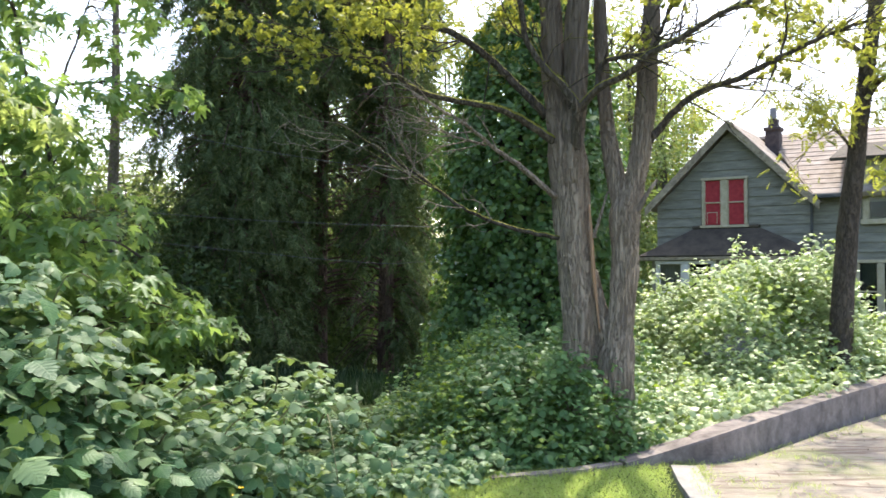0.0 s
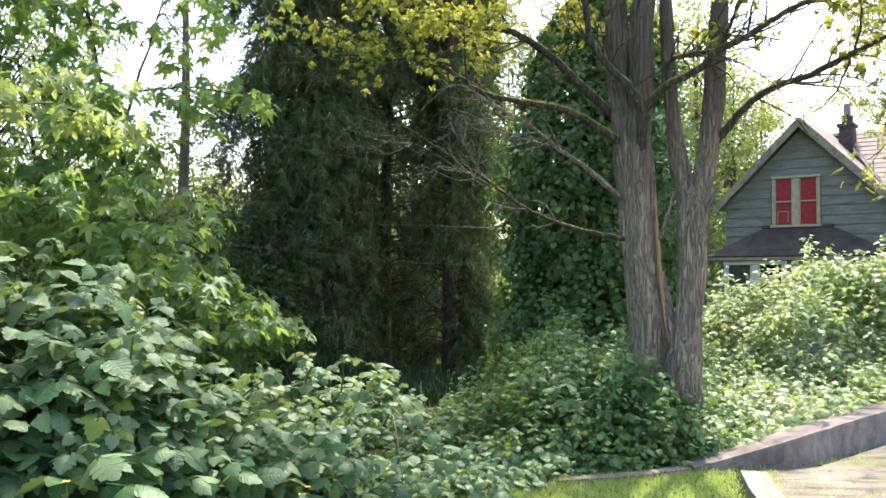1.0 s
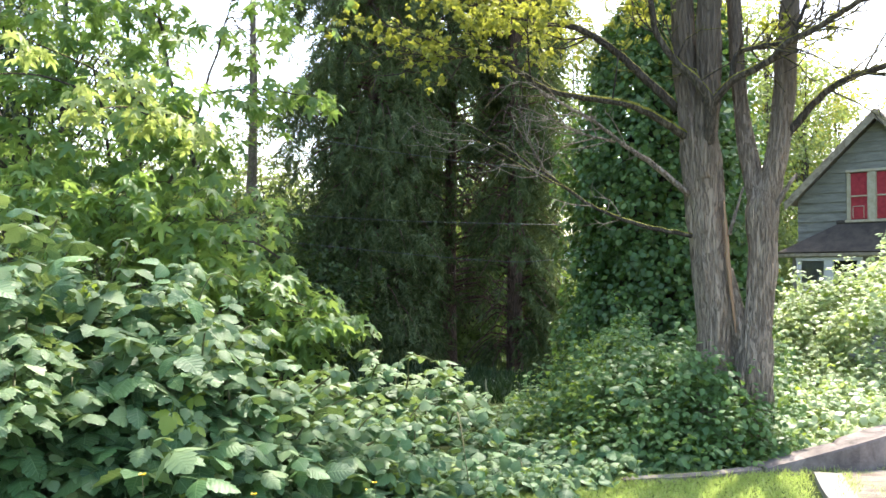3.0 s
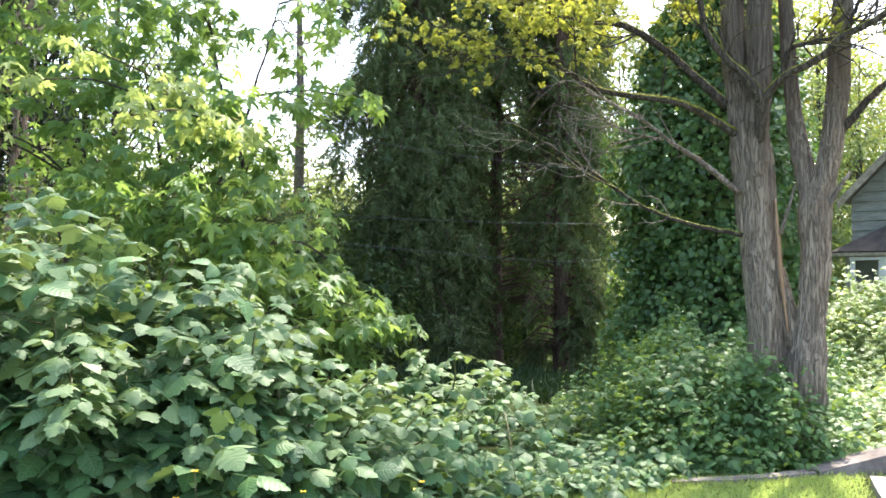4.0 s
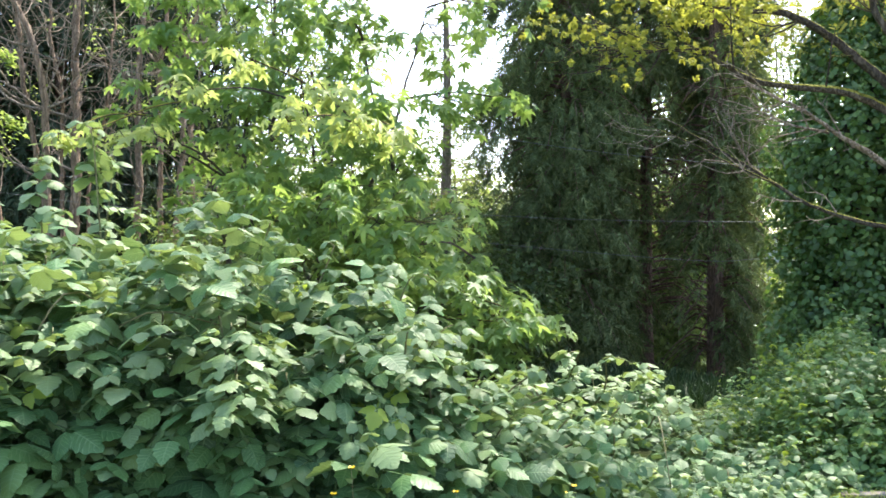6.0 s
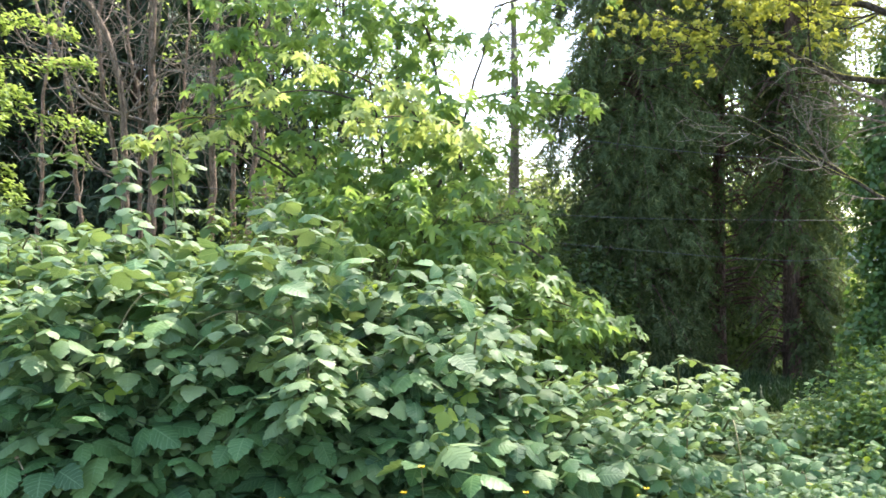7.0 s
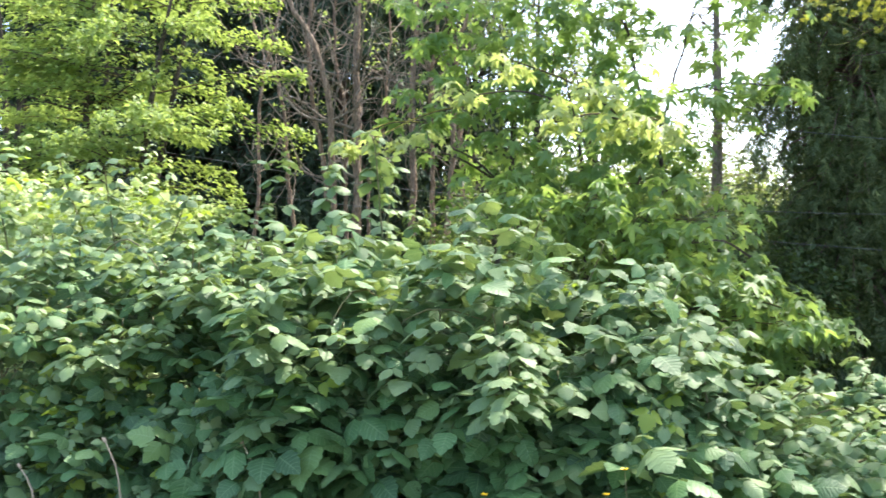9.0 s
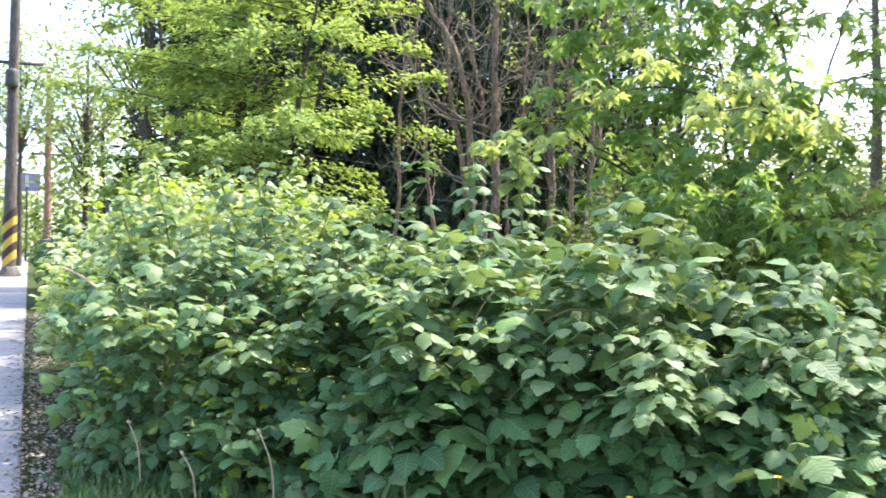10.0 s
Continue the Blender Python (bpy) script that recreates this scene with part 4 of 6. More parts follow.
DEAD = [
    [(0.78, 6.65, 1.79, 0.03), (0.54, 6.54, 1.98, 0.028), (0.33, 6.41, 2.11, 0.022), (0.17, 6.28, 2.22, 0.018), (-0.03, 6.14, 2.33, 0.013), (-0.26, 5.99, 2.43, 0.009)],
    [(0.8, 6.65, 1.49, 0.026), (0.42, 6.57, 1.57, 0.022), (0.09, 6.47, 1.7, 0.019), (-0.13, 6.35, 1.85, 0.016), (-0.34, 6.22, 1.98, 0.012), (-0.57, 6.09, 2.12, 0.008), (-0.78, 5.95, 2.26, 0.004)],
    [(-0.07, 6.2, 1.79, 0.01), (-0.37, 6.09, 1.94, 0.008), (-0.59, 5.97, 2.06, 0.006), (-0.87, 5.83, 2.18, 0.003)],
    [(-0.22, 6.2, 1.91, 0.008), (-0.33, 6.14, 2.09, 0.006), (-0.36, 6.09, 2.18, 0.003)],
    [(0.25, 6.4, 2.14, 0.012), (0.01, 6.27, 2.19, 0.01), (-0.18, 6.13, 2.27, 0.007), (-0.41, 5.99, 2.34, 0.004)],
    [(1.05, 6.6, 1.49, 0.02), (1.09, 6.59, 1.64, 0.016), (1.15, 6.58, 1.83, 0.01)],
    [(1.34, 6.57, 1.64, 0.03), (1.41, 6.55, 1.78, 0.025), (1.5, 6.53, 1.91, 0.015)],
]
for k, rows in enumerate(DEAD):
    rows = [(x, y, z, 0.72 * r) for x, y, z, r in rows]
    own(limb("dead_limb", rows, BARK_LIMB if k in (1, 2) else BARK_PALE, None, 0.05, 10, 0.2, seed=k + 40, label="bare pale dead limb", wander=0.003), tree)
own(limb("torn_strip", [(1.02, 6.625, 1.74, 0.006), (1.035, 6.615, 1.5, 0.013), (1.045, 6.605, 1.25, 0.015), (1.07, 6.605, 1.0, 0.012), (1.09, 6.6, 0.8, 0.005)], TORN, None, 0.05, 8, 0.3, seed=5, label="strip of torn orange-brown bare wood"), tree)


def twigs(sources, rng, per, length, radius, sag=0.1, depth=2):
    """Side twigs on rows of limbs; gives their data and their ends."""
    data, ends = [], []
    for rows in sources:
        c = curve_points(rows, 0.1)
        for _ in range(per):
            i = int(len(c) * rng.uniform(0.35, 1.0)) - 1
            p, r = c[i, :3], min(radius, c[i, 3] * 0.6)
            d = unit(rng.normal(0, 1, 3) + (c[min(i + 2, len(c) - 1), :3] - c[max(i - 2, 0), :3]) * 4)
            ln = length * rng.uniform(0.5, 1.3)
            q = p + d * ln * 0.5 + rng.normal(0, 0.02, 3)
            e = p + d * ln + np.array([0, 0, rng.uniform(-sag, sag)]) + rng.normal(0, 0.04, 3)
            row = [(*p, r), (*q, r * 0.7), (*e, r * 0.3)]
            data.append(tube_data(row, 0.09, 5, 0))
            ends += [q, e]
            if depth > 1:
                for _ in range(3):
                    s = q + (e - q) * rng.random()
                    g = s + unit(d + rng.normal(0, 0.8, 3)) * ln * rng.uniform(0.25, 0.5)
                    data.append(tube_data([(*s, r * 0.5), (*(0.5 * (s + g) + rng.normal(0, 0.015, 3)), r * 0.4), (*g, r * 0.2)], 0.1, 4, 0))
                    ends.append(g)
    return data, np.array(ends)


rng = np.random.default_rng(31)
tw, ends_live = twigs(BOUGHS[:6], rng, 18, 0.45, 0.008)
tw2, _ = twigs(DEAD[:5], rng, 9, 0.35, 0.006, 0.05)
v, f = join_data(tw)
own(tagged(make("twig_mass", v, f, BARK_LIMB), kind="stuff"), tree)
v, f = join_data(tw2)
own(tagged(make("dead_twig_mass", v, f, BARK_PALE, label="tangle of fine bare twigs"), kind="stuff"), tree)
PIN = [pinnate(1.0, 4), pinnate(1.0, 5)]
BUNCH = [bunch(np.random.default_rng(k)) for k in range(4)]


def leaf_clusters(centers, per, spread, size, rng, out_from=None):
    c = np.repeat(np.array(centers), per, 0) + rng.normal(0, 1, (len(centers) * per, 3)) * spread * np.array([1, 1, 0.6])
    o = unit(rng.normal(0, 1, c.shape) + np.array([0, 0, 0.1]))
    return c, leafy(c, o, rng, 0.6, 0.6, 0.7, 0.4), size * rng.uniform(0.7, 1.2, len(c))


# leaf sprays hang along the upper limbs, leaving the lower ones bare
cent = []
for rows, lo in ((BOUGHS[0], 0.62), (BOUGHS[1], 0.5), (BOUGHS[2], 0.75), (BOUGHS[3], 0.7), (BOUGHS[4], 0.6), (BOUGHS[5], 0.55)):
    c = curve_points(rows, 0.08)
    for p in c[int(len(c) * lo):]:
        cent.append(p[:3] + np.array([0, 0, 0.08]) + rng.normal(0, 0.1, 3))
for _ in range(40):
    b, tn = rng.uniform(1.0, 14.5), rng.uniform(0.245, 0.36)
    if tn > 0.265 + 0.02 * noise.noise((b, 0, 0)):
        d = rng.uniform(5.6, 6.5)
        cent.append(place(b, d, 1.2 + tn * d))
far_cent = []
for _ in range(75):
    b, tn = rng.uniform(-9, 1.5), rng.uniform(0.23, 0.40)
    d = rng.uniform(8.0, 10.5)
    far_cent.append(place(b, d, 1.2 + tn * d))
a, tq, sz = leaf_clusters(cent, 13, 0.085, 0.068, rng)
own(scatter("foliage", BUNCH, a, tq, sz, LOCUST, None, "yellow-green young feather leaves"), tree)
a, tq, sz = leaf_clusters(far_cent, 14, 0.14, 0.12, rng)
own(scatter("far_foliage", PIN, a, tq, sz, LOCUST, None), tree)
# unseen clusters added above the view to shade mound, driveway and thicket
cent = []
for _ in range(105):
    ang, r = rng.uniform(0, 6.28), 0.85 * math.sqrt(rng.random())
    cent.append((0.95 + 0.8 * r * math.cos(ang), 10.75 + 0.8 * r * math.sin(ang), rng.uniform(5.4, 6.8)))
for _ in range(16):
    ang, r = rng.uniform(0, 6.28), 1.6 * math.sqrt(rng.random())
    cent.append((4.4 + r * math.cos(ang), 9.2 + r * math.sin(ang), rng.uniform(4.8, 6.6)))
for _ in range(85):
    cent.append((rng.uniform(-2.7, -0.3), rng.uniform(7.0, 8.7), rng.uniform(6.2, 7.6)))
a, tq, sz = leaf_clusters(cent, 14, 0.22, 0.13, rng)
own(scatter("crown", PIN, a, tq, sz, LOCUST, None), tree)

# ---- the slimmer street tree beyond the kerb ----
tree3 = tagged(empty("street_tree", (3.75, 8.73, 0)), "slim dark-barked street tree behind the retaining kerb", "tree")
T3 = [(3.71, 8.74, -0.06, 0.14), (3.75, 8.73, 0.5, 0.115), (3.78, 8.71, 1.15, 0.105), (3.85, 8.69, 1.86, 0.092), (3.93, 8.65, 2.67, 0.08), (4.03, 8.61, 3.48, 0.072), (4.11, 8.57, 4.29, 0.06), (4.18, 8.53, 6.2, 0.04)]
own(limb("trunk", T3, BARK_LIMB, None, 0.04, 28, 0.12, 0.06, seed=61), tree3)
T3L = [[(3.95, 8.64, 2.83, 0.03), (4.04, 8.43, 3.06, 0.025), (4.23, 8.17, 3.21, 0.015)],
       [(4.0, 8.62, 3.32, 0.03), (3.72, 8.52, 3.46, 0.025), (3.42, 8.43, 3.6, 0.018), (3.12, 8.34, 3.73, 0.012), (2.77, 8.25, 3.86, 0.008)],
       [(3.9, 8.66, 2.4, 0.02), (3.72, 8.56, 2.55, 0.014), (3.52, 8.46, 2.75, 0.01), (3.28, 8.38, 2.84, 0.006)]]
for k, rows in enumerate(T3L):
    own(limb("limb", rows, BARK_LIMB, None, 0.05, 10, 0.15, seed=70 + k, wander=0.003), tree3)
tw, ends = twigs(T3L, rng, 10, 0.5, 0.007)
v, f = join_data(tw)
own(tagged(make("twig_mass", v, f, BARK_LIMB), kind="stuff"), tree3)
cent = [p for p in ends[::3]]
for _ in range(52):
    b, tn = rng.uniform(-27.5, -22.5), rng.uniform(0.10, 0.36)
    d = rng.uniform(8.6, 10)
    if abs(b + 25.2) > 0.9 and (b < -25 or tn > 0.24):
        cent.append(place(b, d, 1.2 + tn * d))
cent = [c for c in cent if noise.noise((c[0] * 1.3, c[1] * 1.3, c[2] * 1.3)) > -0.25]
a, tq, sz = leaf_clusters(cent, 20, 0.13, 0.115, rng)
own(scatter("foliage", PIN, a, tq, sz, LOCUST, None, "yellow-green young feather leaves"), tree3)


# ---- ivy column ----
ivy = tagged(empty("ivy_clad_tree", tuple(place(-5.2, 9.6, -0.2))), "dead tree trunk wholly clad in dark green ivy", "tree")
c0 = place(-5.2, 9.6, -0.3)
own(limb("trunk", [(*c0, 0.6), (*(c0 + [0, 0, 2.0]), 0.55), (*(c0 + [0.05, 0, 3.6]), 0.25)], BARK_LIMB, None, 0.1, 16, 0.1, seed=81), ivy)
rng = np.random.default_rng(41)
n = 30000
ang, h = rng.uniform(0, 2 * math.pi, n), rng.random(n)
zz = -0.3 + h * 4.6
rr = np.interp(zz, [-0.3, 0.5, 1.5, 2.6, 3.3, 3.9, 4.3], [1.05, 1.03, 0.99, 0.95, 0.82, 0.52, 0.14])
rr = rr * (1 + 0.30 * np.array([noise.noise((math.cos(a) * 1.6, math.sin(a) * 1.6, z * 1.1)) for a, z in zip(ang, zz)]) + 0.26 * np.array([noise.noise((math.cos(a) * 5, math.sin(a) * 5, z * 4)) for a, z in zip(ang, zz)]))
rr *= 1 - 0.25 * rng.random(n) ** 2
o = np.stack([np.cos(ang), np.sin(ang), 0.15 + 0 * ang], -1)
p = np.stack([c0[0] + rr * np.cos(ang), c0[1] + rr * np.sin(ang), zz], -1)
IVYLEAF = [leaflet(1.0, 0.95, 4, 0.1, 0.2), leaflet(1.0, 0.75, 4, 0.15, 0.3)]
near = (o @ unit(place(-5.2, 1.0)) < 0.35) | (rng.random(n) < 0.4)
own(scatter("ivy", IVYLEAF, p[near], leafy(p[near], o[near], rng, 0.6, 0.8, 0.75, 0.4), rng.uniform(0.03, 0.075, int(near.sum())), IVY, None, "dense glossy dark ivy leaves"), ivy)
inner = near & (rng.random(n) < 0.4)
p2 = np.stack([c0[0] + 0.8 * rr * np.cos(ang), c0[1] + 0.8 * rr * np.sin(ang), zz], -1)[inner]
own(scatter("inner_ivy", IVYLEAF, p2, leafy(p2, o[inner], rng, 0.4, 0.9, 0.7, 0.5), rng.uniform(0.07, 0.12, len(p2)), IVY, None), ivy)


# ---- cedars ----
rng = np.random.default_rng(51)
SPRAYS = [hanging_spray(1.0, rng) for _ in range(5)]
COARSE = [hanging_spray(1.0, rng, 7) for _ in range(4)]


def weeping_conifer(name, label, b, d, radius, height, n_branch, per, spray, material, seed, low=0.35, trunk_r=0.22, shapes=SPRAYS, gaps=0.0, hole=None, airy=0.0, taper=0.36, hung=2):
    """A conifer with tiers of drooping branches hung with sprays."""
    rng = np.random.default_rng(seed)
    x, y, _ = place(b, d)
    z0 = ground_z(x, y)
    thing = tagged(empty(name, (x, y, z0)), label, "tree")
    own(limb("trunk", [(x, y, z0 - 0.2, trunk_r * 1.25), (x, y, z0 + 1.5, trunk_r), (x + 0.05, y, z0 + height * 0.5, trunk_r * 0.7), (x, y, z0 + height, 0.02)], BARK_RED, None, 0.2, 18, 0.1, 0.06, seed), thing)
    data, at, tip, nrm = [], [], [], []
    for k in range(n_branch):
        h = low + (height - low) * ((k + rng.random()) / n_branch) ** 1.3
        if z0 + h > 2.2 + 0.34 * d and np.random.default_rng(seed * 1000 + k).random() > 0.4:
            continue
        a = rng.uniform(0, 2 * math.pi)
        prof = radius * min(1, 1.12 * (1 - h / height) ** taper) * rng.uniform(0.72, 1.12)
        dr = np.array([math.cos(a), math.sin(a), 0])
        p0 = np.array([x, y, z0 + h])
        p1 = p0 + dr * prof * 0.45 + np.array([0, 0, 0.10])
        p2 = p0 + dr * prof * 0.8 + np.array([0, 0, -0.15 * prof])
        p3 = p0 + dr * prof + np.array([0, 0, -0.40 * prof])
        rows = [(*p0, 0.02), (*p1, 0.014), (*p2, 0.008), (*p3, 0.003)]
        data.append(tube_data(rows, 0.35, 5, 0))
        c = curve_points(rows, prof / per * 1.2)
        for q in c[int(len(c) * 0.3):]:
            for _ in range(hung):
                side = np.cross(dr, [0, 0, 1]) * rng.normal(0, 0.17 * prof)
                s = q[:3] + side + np.array([0, 0, 0.06 - rng.exponential(0.13)])
                if gaps and noise.noise((s[0] * 0.9, s[1] * 0.9, s[2] * 0.7 + seed)) < -gaps:
                    continue
                if d < 16 and 4.0 < math.degrees(math.atan2(-s[0], s[1])) < 8.9 and s[2] < 4.2 and noise.noise((s[0] * 2.6, s[1] * 2.6, s[2] * 1.6)) < (0.34 if s[2] < 1.7 else 0.04):
                    continue
                if airy and s[2] < 3.6 and noise.noise((s[0] * 1.3, s[1] * 1.3, s[2] * 0.9 + seed)) < airy:
                    continue
                if hole and math.degrees(math.atan2(-s[0], s[1])) < hole[0] and hole[1] < s[2] < hole[2]:
                    continue
                at.append(s)
                tip.append(dr * rng.uniform(0.1, 0.95) + np.array([0, 0, -1.0]) + rng.normal(0, 0.3, 3))
                nrm.append(dr + rng.normal(0, 0.6, 3) + np.array([0, 0, 0.3]))
    v, f = join_data(data)
    own(tagged(make("branchwork", v, f, BARK_RED), kind="stuff"), thing)
    at = np.array(at)
    own(scatter("spray_mass", shapes, at, frames_for(np.array(nrm), np.array(tip)), spray * rng.uniform(0.6, 1.25, len(at)), material, None, "weeping dark green sprays"), thing)
    return thing


weeping_conifer("cedar_tree", "large dark green cedar with weeping sprays to the ground", 13.1, 14.0, 1.42, 15, 380, 26, 0.30, CEDAR, 52, 0.2, 0.12, gaps=0.6, taper=0.2, hung=3)
weeping_conifer("cedar_tree", "dark green cedar with sparse weeping sprays and a bare reddish trunk", 8.2, 15.4, 1.3, 15, 330, 22, 0.32, CEDAR, 53, 1.0, 0.11, gaps=0.6, airy=-0.12, taper=0.2, hung=3)
weeping_conifer("cedar_tree", "dark green cedar with thin weeping sprays beside an ivy column", 4.1, 14.4, 0.86, 15, 330, 22, 0.29, CEDAR, 54, 0.3, 0.12, gaps=0.55, hole=(1.6, 1.25, 2.15), taper=0.2)
for b, d, rad, low in ((12.6, 19, 1.25, 0.4), (3.4, 19, 0.75, 2.6)):
    weeping_conifer("cedar_tree", "dark green cedar standing behind the front row", b, d, rad, 15, 200, 15, 0.6, CEDAR, 55 + int(b), low, 0.12, shapes=COARSE, taper=0.2)


# ---- maple ----
maple = tagged(empty("maple_tree", tuple(place(27.5, 9.0, -0.1))), "young multi-stemmed maple with large drooping bright green leaves", "tree")
rng = np.random.default_rng(61)
PALM = [palmate(1.0)]
# lumps of leaves: bearing, slope, distance, size across, count
LUMPS = [(32, 0.30, 8.6, 0.9, 38), (27, 0.28, 8.8, 0.75, 28), (37, 0.27, 8.8, 0.7, 26), (30, 0.19, 8.4, 0.75, 28), (26, 0.165, 8.0, 0.55, 26), (35, 0.19, 8.7, 0.7, 30), (28, 0.09, 8.2, 0.8, 40), (22.5, 0.06, 8.4, 0.6, 26), (34, 0.10, 8.7, 0.7, 34), (24, 0.00, 8.2, 0.6, 26), (19, -0.01, 8.4, 0.5, 30), (20.5, -0.06, 8.2, 0.5, 20), (26.5, 0.04, 8.1, 0.55, 24), (17.5, -0.07, 8.1, 0.35, 18), (16.3, -0.045, 8.3, 0.3, 13),
         (30, 0.01, 8.6, 0.7, 30), (21.5, 0.27, 8.9, 0.55, 11), (18, 0.30, 8.7, 0.5, 9), (19.5, 0.19, 8.8, 0.5, 10), (16.5, 0.195, 8.8, 0.35, 7), (39, 0.17, 9.0, 0.5, 14), (23.5, 0.12, 8.6, 0.5, 16), (14.8, -0.05, 8.2, 0.2, 6), (40, 0.33, 9.0, 0.6, 12),
         (43, 0.40, 10.5, 0.7, 14), (36, 0.36, 9.4, 0.6, 12),
         # low arms that reach forward into the light
         (20, -0.02, 7.3, 0.3, 7), (22.5, 0.035, 7.2, 0.32, 8), (25.2, 0.06, 7.2, 0.35, 9), (28.6, 0.075, 7.3, 0.35, 9), (31.6, 0.06, 7.4, 0.32, 8), (17.8, -0.05, 7.5, 0.22, 6), (15.9, -0.042, 7.6, 0.16, 5), (23.6, -0.005, 7.1, 0.25, 6), (34.5, 0.09, 7.6, 0.3, 7),
         # crown lumps added out of view, overhead, so that the thicket is shaded
         (28, 0.60, 8.4, 0.8, 22), (31, 0.68, 8.6, 0.9, 26), (34, 0.60, 8.8, 0.8, 22), (26, 0.72, 8.8, 0.8, 20), (37, 0.68, 9.0, 0.8, 20), (29.5, 0.80, 9.0, 0.9, 24), (33.5, 0.82, 9.2, 0.9, 20), (39, 0.58, 9.2, 0.7, 16)]
# clusters that take the sunlit leaf colour, where the crown looks lit
SUNLIT_LUMPS = [(25.3, 0.165, 6.5, 0.14, 4), (28.3, 0.20, 6.4, 0.2, 6), (30.8, 0.17, 6.5, 0.2, 6), (27, 0.165, 6.4, 0.16, 4), (23.3, 0.155, 6.7, 0.12, 3), (44.2, 0.146, 7.2, 0.10, 3), (42.6, 0.15, 7.2, 0.12, 3), (40.6, 0.147, 7.2, 0.12, 3), (38.8, 0.15, 7.3, 0.12, 3), (36.5, 0.2, 7.2, 0.15, 4), (33.5, 0.24, 7.0, 0.18, 4)]
base = place(28.5, 9.2, -0.2)
MAIN = []
for k, (b, tn, d) in enumerate(((34, 0.42, 9.3), (27, 0.36, 9.2), (22, 0.30, 8.8), (38, 0.33, 9.0), (30, 0.22, 8.5), (19, 0.02, 8.4))):
    e = place(b, d, 1.2 + tn * d)
    foot = base + rng.normal(0, 0.38, 3) * np.array([1, 1, 0])
    m1 = foot * 0.62 + e * 0.38 + np.array([0, 0, 0.25]) + rng.normal(0, 0.1, 3)
    m2 = foot * 0.3 + e * 0.7 + rng.normal(0, 0.1, 3)
    MAIN.append([(*foot, 0.034), (*m1, 0.026), (*m2, 0.016), (*e, 0.006)])
    own(limb("stem", MAIN[-1], BARK_LIMB, None, 0.1, 10, 0.1, seed=k, wander=0.006), maple)
spine = np.concatenate([curve_points(r, 0.1)[:, :3] for r in MAIN])
ma, mo, side = [], [], []
fa, fo = [], []
hubs = np.array([place(b, d, 1.2 + tn * d) for b, tn, d, _, _ in LUMPS if d > 7.9 and tn < 0.5])
for k, (b, tn, d, rad, cnt) in enumerate(LUMPS + SUNLIT_LUMPS):
    c = place(b, d, 1.2 + tn * d)
    low = spine[spine[:, 2] < c[2] + 0.1] if k < len(LUMPS) else hubs
    j = low[np.argmin(((low - c) ** 2).sum(1))]
    side.append([(*j, 0.012), (*(0.5 * (j + c) + np.array([0, 0, 0.08])), 0.009), (*c, 0.005)])
    for _ in range(int(cnt * 1.3)):
        w = unit(rng.normal(0, 1, 3))
        q = c + w * rad * rng.uniform(0.3, 1.0) * np.array([1, 1, 0.8])
        if rng.random() < 0.2:
            side.append([(*c, 0.005), (*(0.5 * (c + q) + np.array([0, 0, 0.05])), 0.0035), (*q, 0.002)])
        for _ in range(5):
            a = rng.uniform(0, 6.28)
            o = np.array([math.cos(a), math.sin(a), 0])
            (ma if k < len(LUMPS) else fa).append(q + o * rng.uniform(0.03, 0.15) + np.array([0, 0, rng.normal(0, 0.04)]))
            (mo if k < len(LUMPS) else fo).append(o)
v, f = join_data([tube_data(r, 0.15, 5, 0) for r in side])
own(tagged(make("twig_mass", v, f, BARK_LIMB), kind="stuff"), maple)
ma, mo = np.array(ma), np.array(mo)
own(scatter("foliage", PALM, ma, leafy(ma, mo, rng, 0.8, 0.6, 0.3, 0.6), rng.uniform(0.085, 0.15, len(ma)), MAPLE, None, "large drooping lobed leaves lit from behind"), maple)
fa, fo = np.array(fa), np.array(fo)
own(scatter("pale_foliage", PALM, fa, leafy(fa, fo, rng, 0.9, 0.7, 0.3, 0.9), rng.uniform(0.06, 0.12, len(fa)), MAPLE_SUNLIT, None, "limp pale yellow-green leaves coloured as sunlit"), maple)


# ---- woodland behind ----
DOT = [small_leaf(1.0, 0.7), small_leaf(1.0, 0.55, 0.1, 0.3)]


def broadleaf(name, label, b, d, top, radius, seed, material=FARLEAF, leaf=0.16, clumps=90, per=16, low=0.0, trunk=0.14, bark=BARK_LIMB, spread=0.35, thin=1.0):
    """A leafy tree: a leaning trunk with limbs and a crown of clumps with gaps."""
    rng = np.random.default_rng(seed)
    x, y, _ = place(b, d)
    z0 = ground_z(x, y)
    thing = tagged(empty(name, (x, y, z0)), label, "tree")
    h = top - z0
    own(limb("trunk", [(x, y, z0 - 0.2, trunk), (x + rng.normal(0, 0.1), y, z0 + h * 0.4, trunk * 0.75), (x + rng.normal(0, 0.2), y, z0 + h * 0.95, trunk * 0.2)], bark, None, 0.3, 12, 0.1, seed=seed), thing)
    c = np.array([x, y, z0 + low + (h - low) * 0.5])
    p, o = lump(c, (radius, radius, (h - low) * 0.52), clumps, per, spread, rng, 0.35)
    data = []
    for q in p[::per * 3]:
        s = np.array([x, y, z0 + max(0.3, (q[2] - z0) * 0.65)])
        data.append(tube_data([(*s, min(0.03, trunk * 0.3)), (*(0.5 * (s + q) + np.array([0, 0, 0.1])), min(0.02, trunk * 0.2)), (*q, 0.006)], 0.4, 5, 0))
    v, f = join_data(data)
    own(tagged(make("limb_mass", v, f, bark), kind="stuff"), thing)
    own(scatter("crown", DOT, p, leafy(p, o, rng, 0.8, 0.5, 0.6, 0.4), leaf * rng.uniform(0.6, 1.3, len(p)), material, None), thing)
    return thing


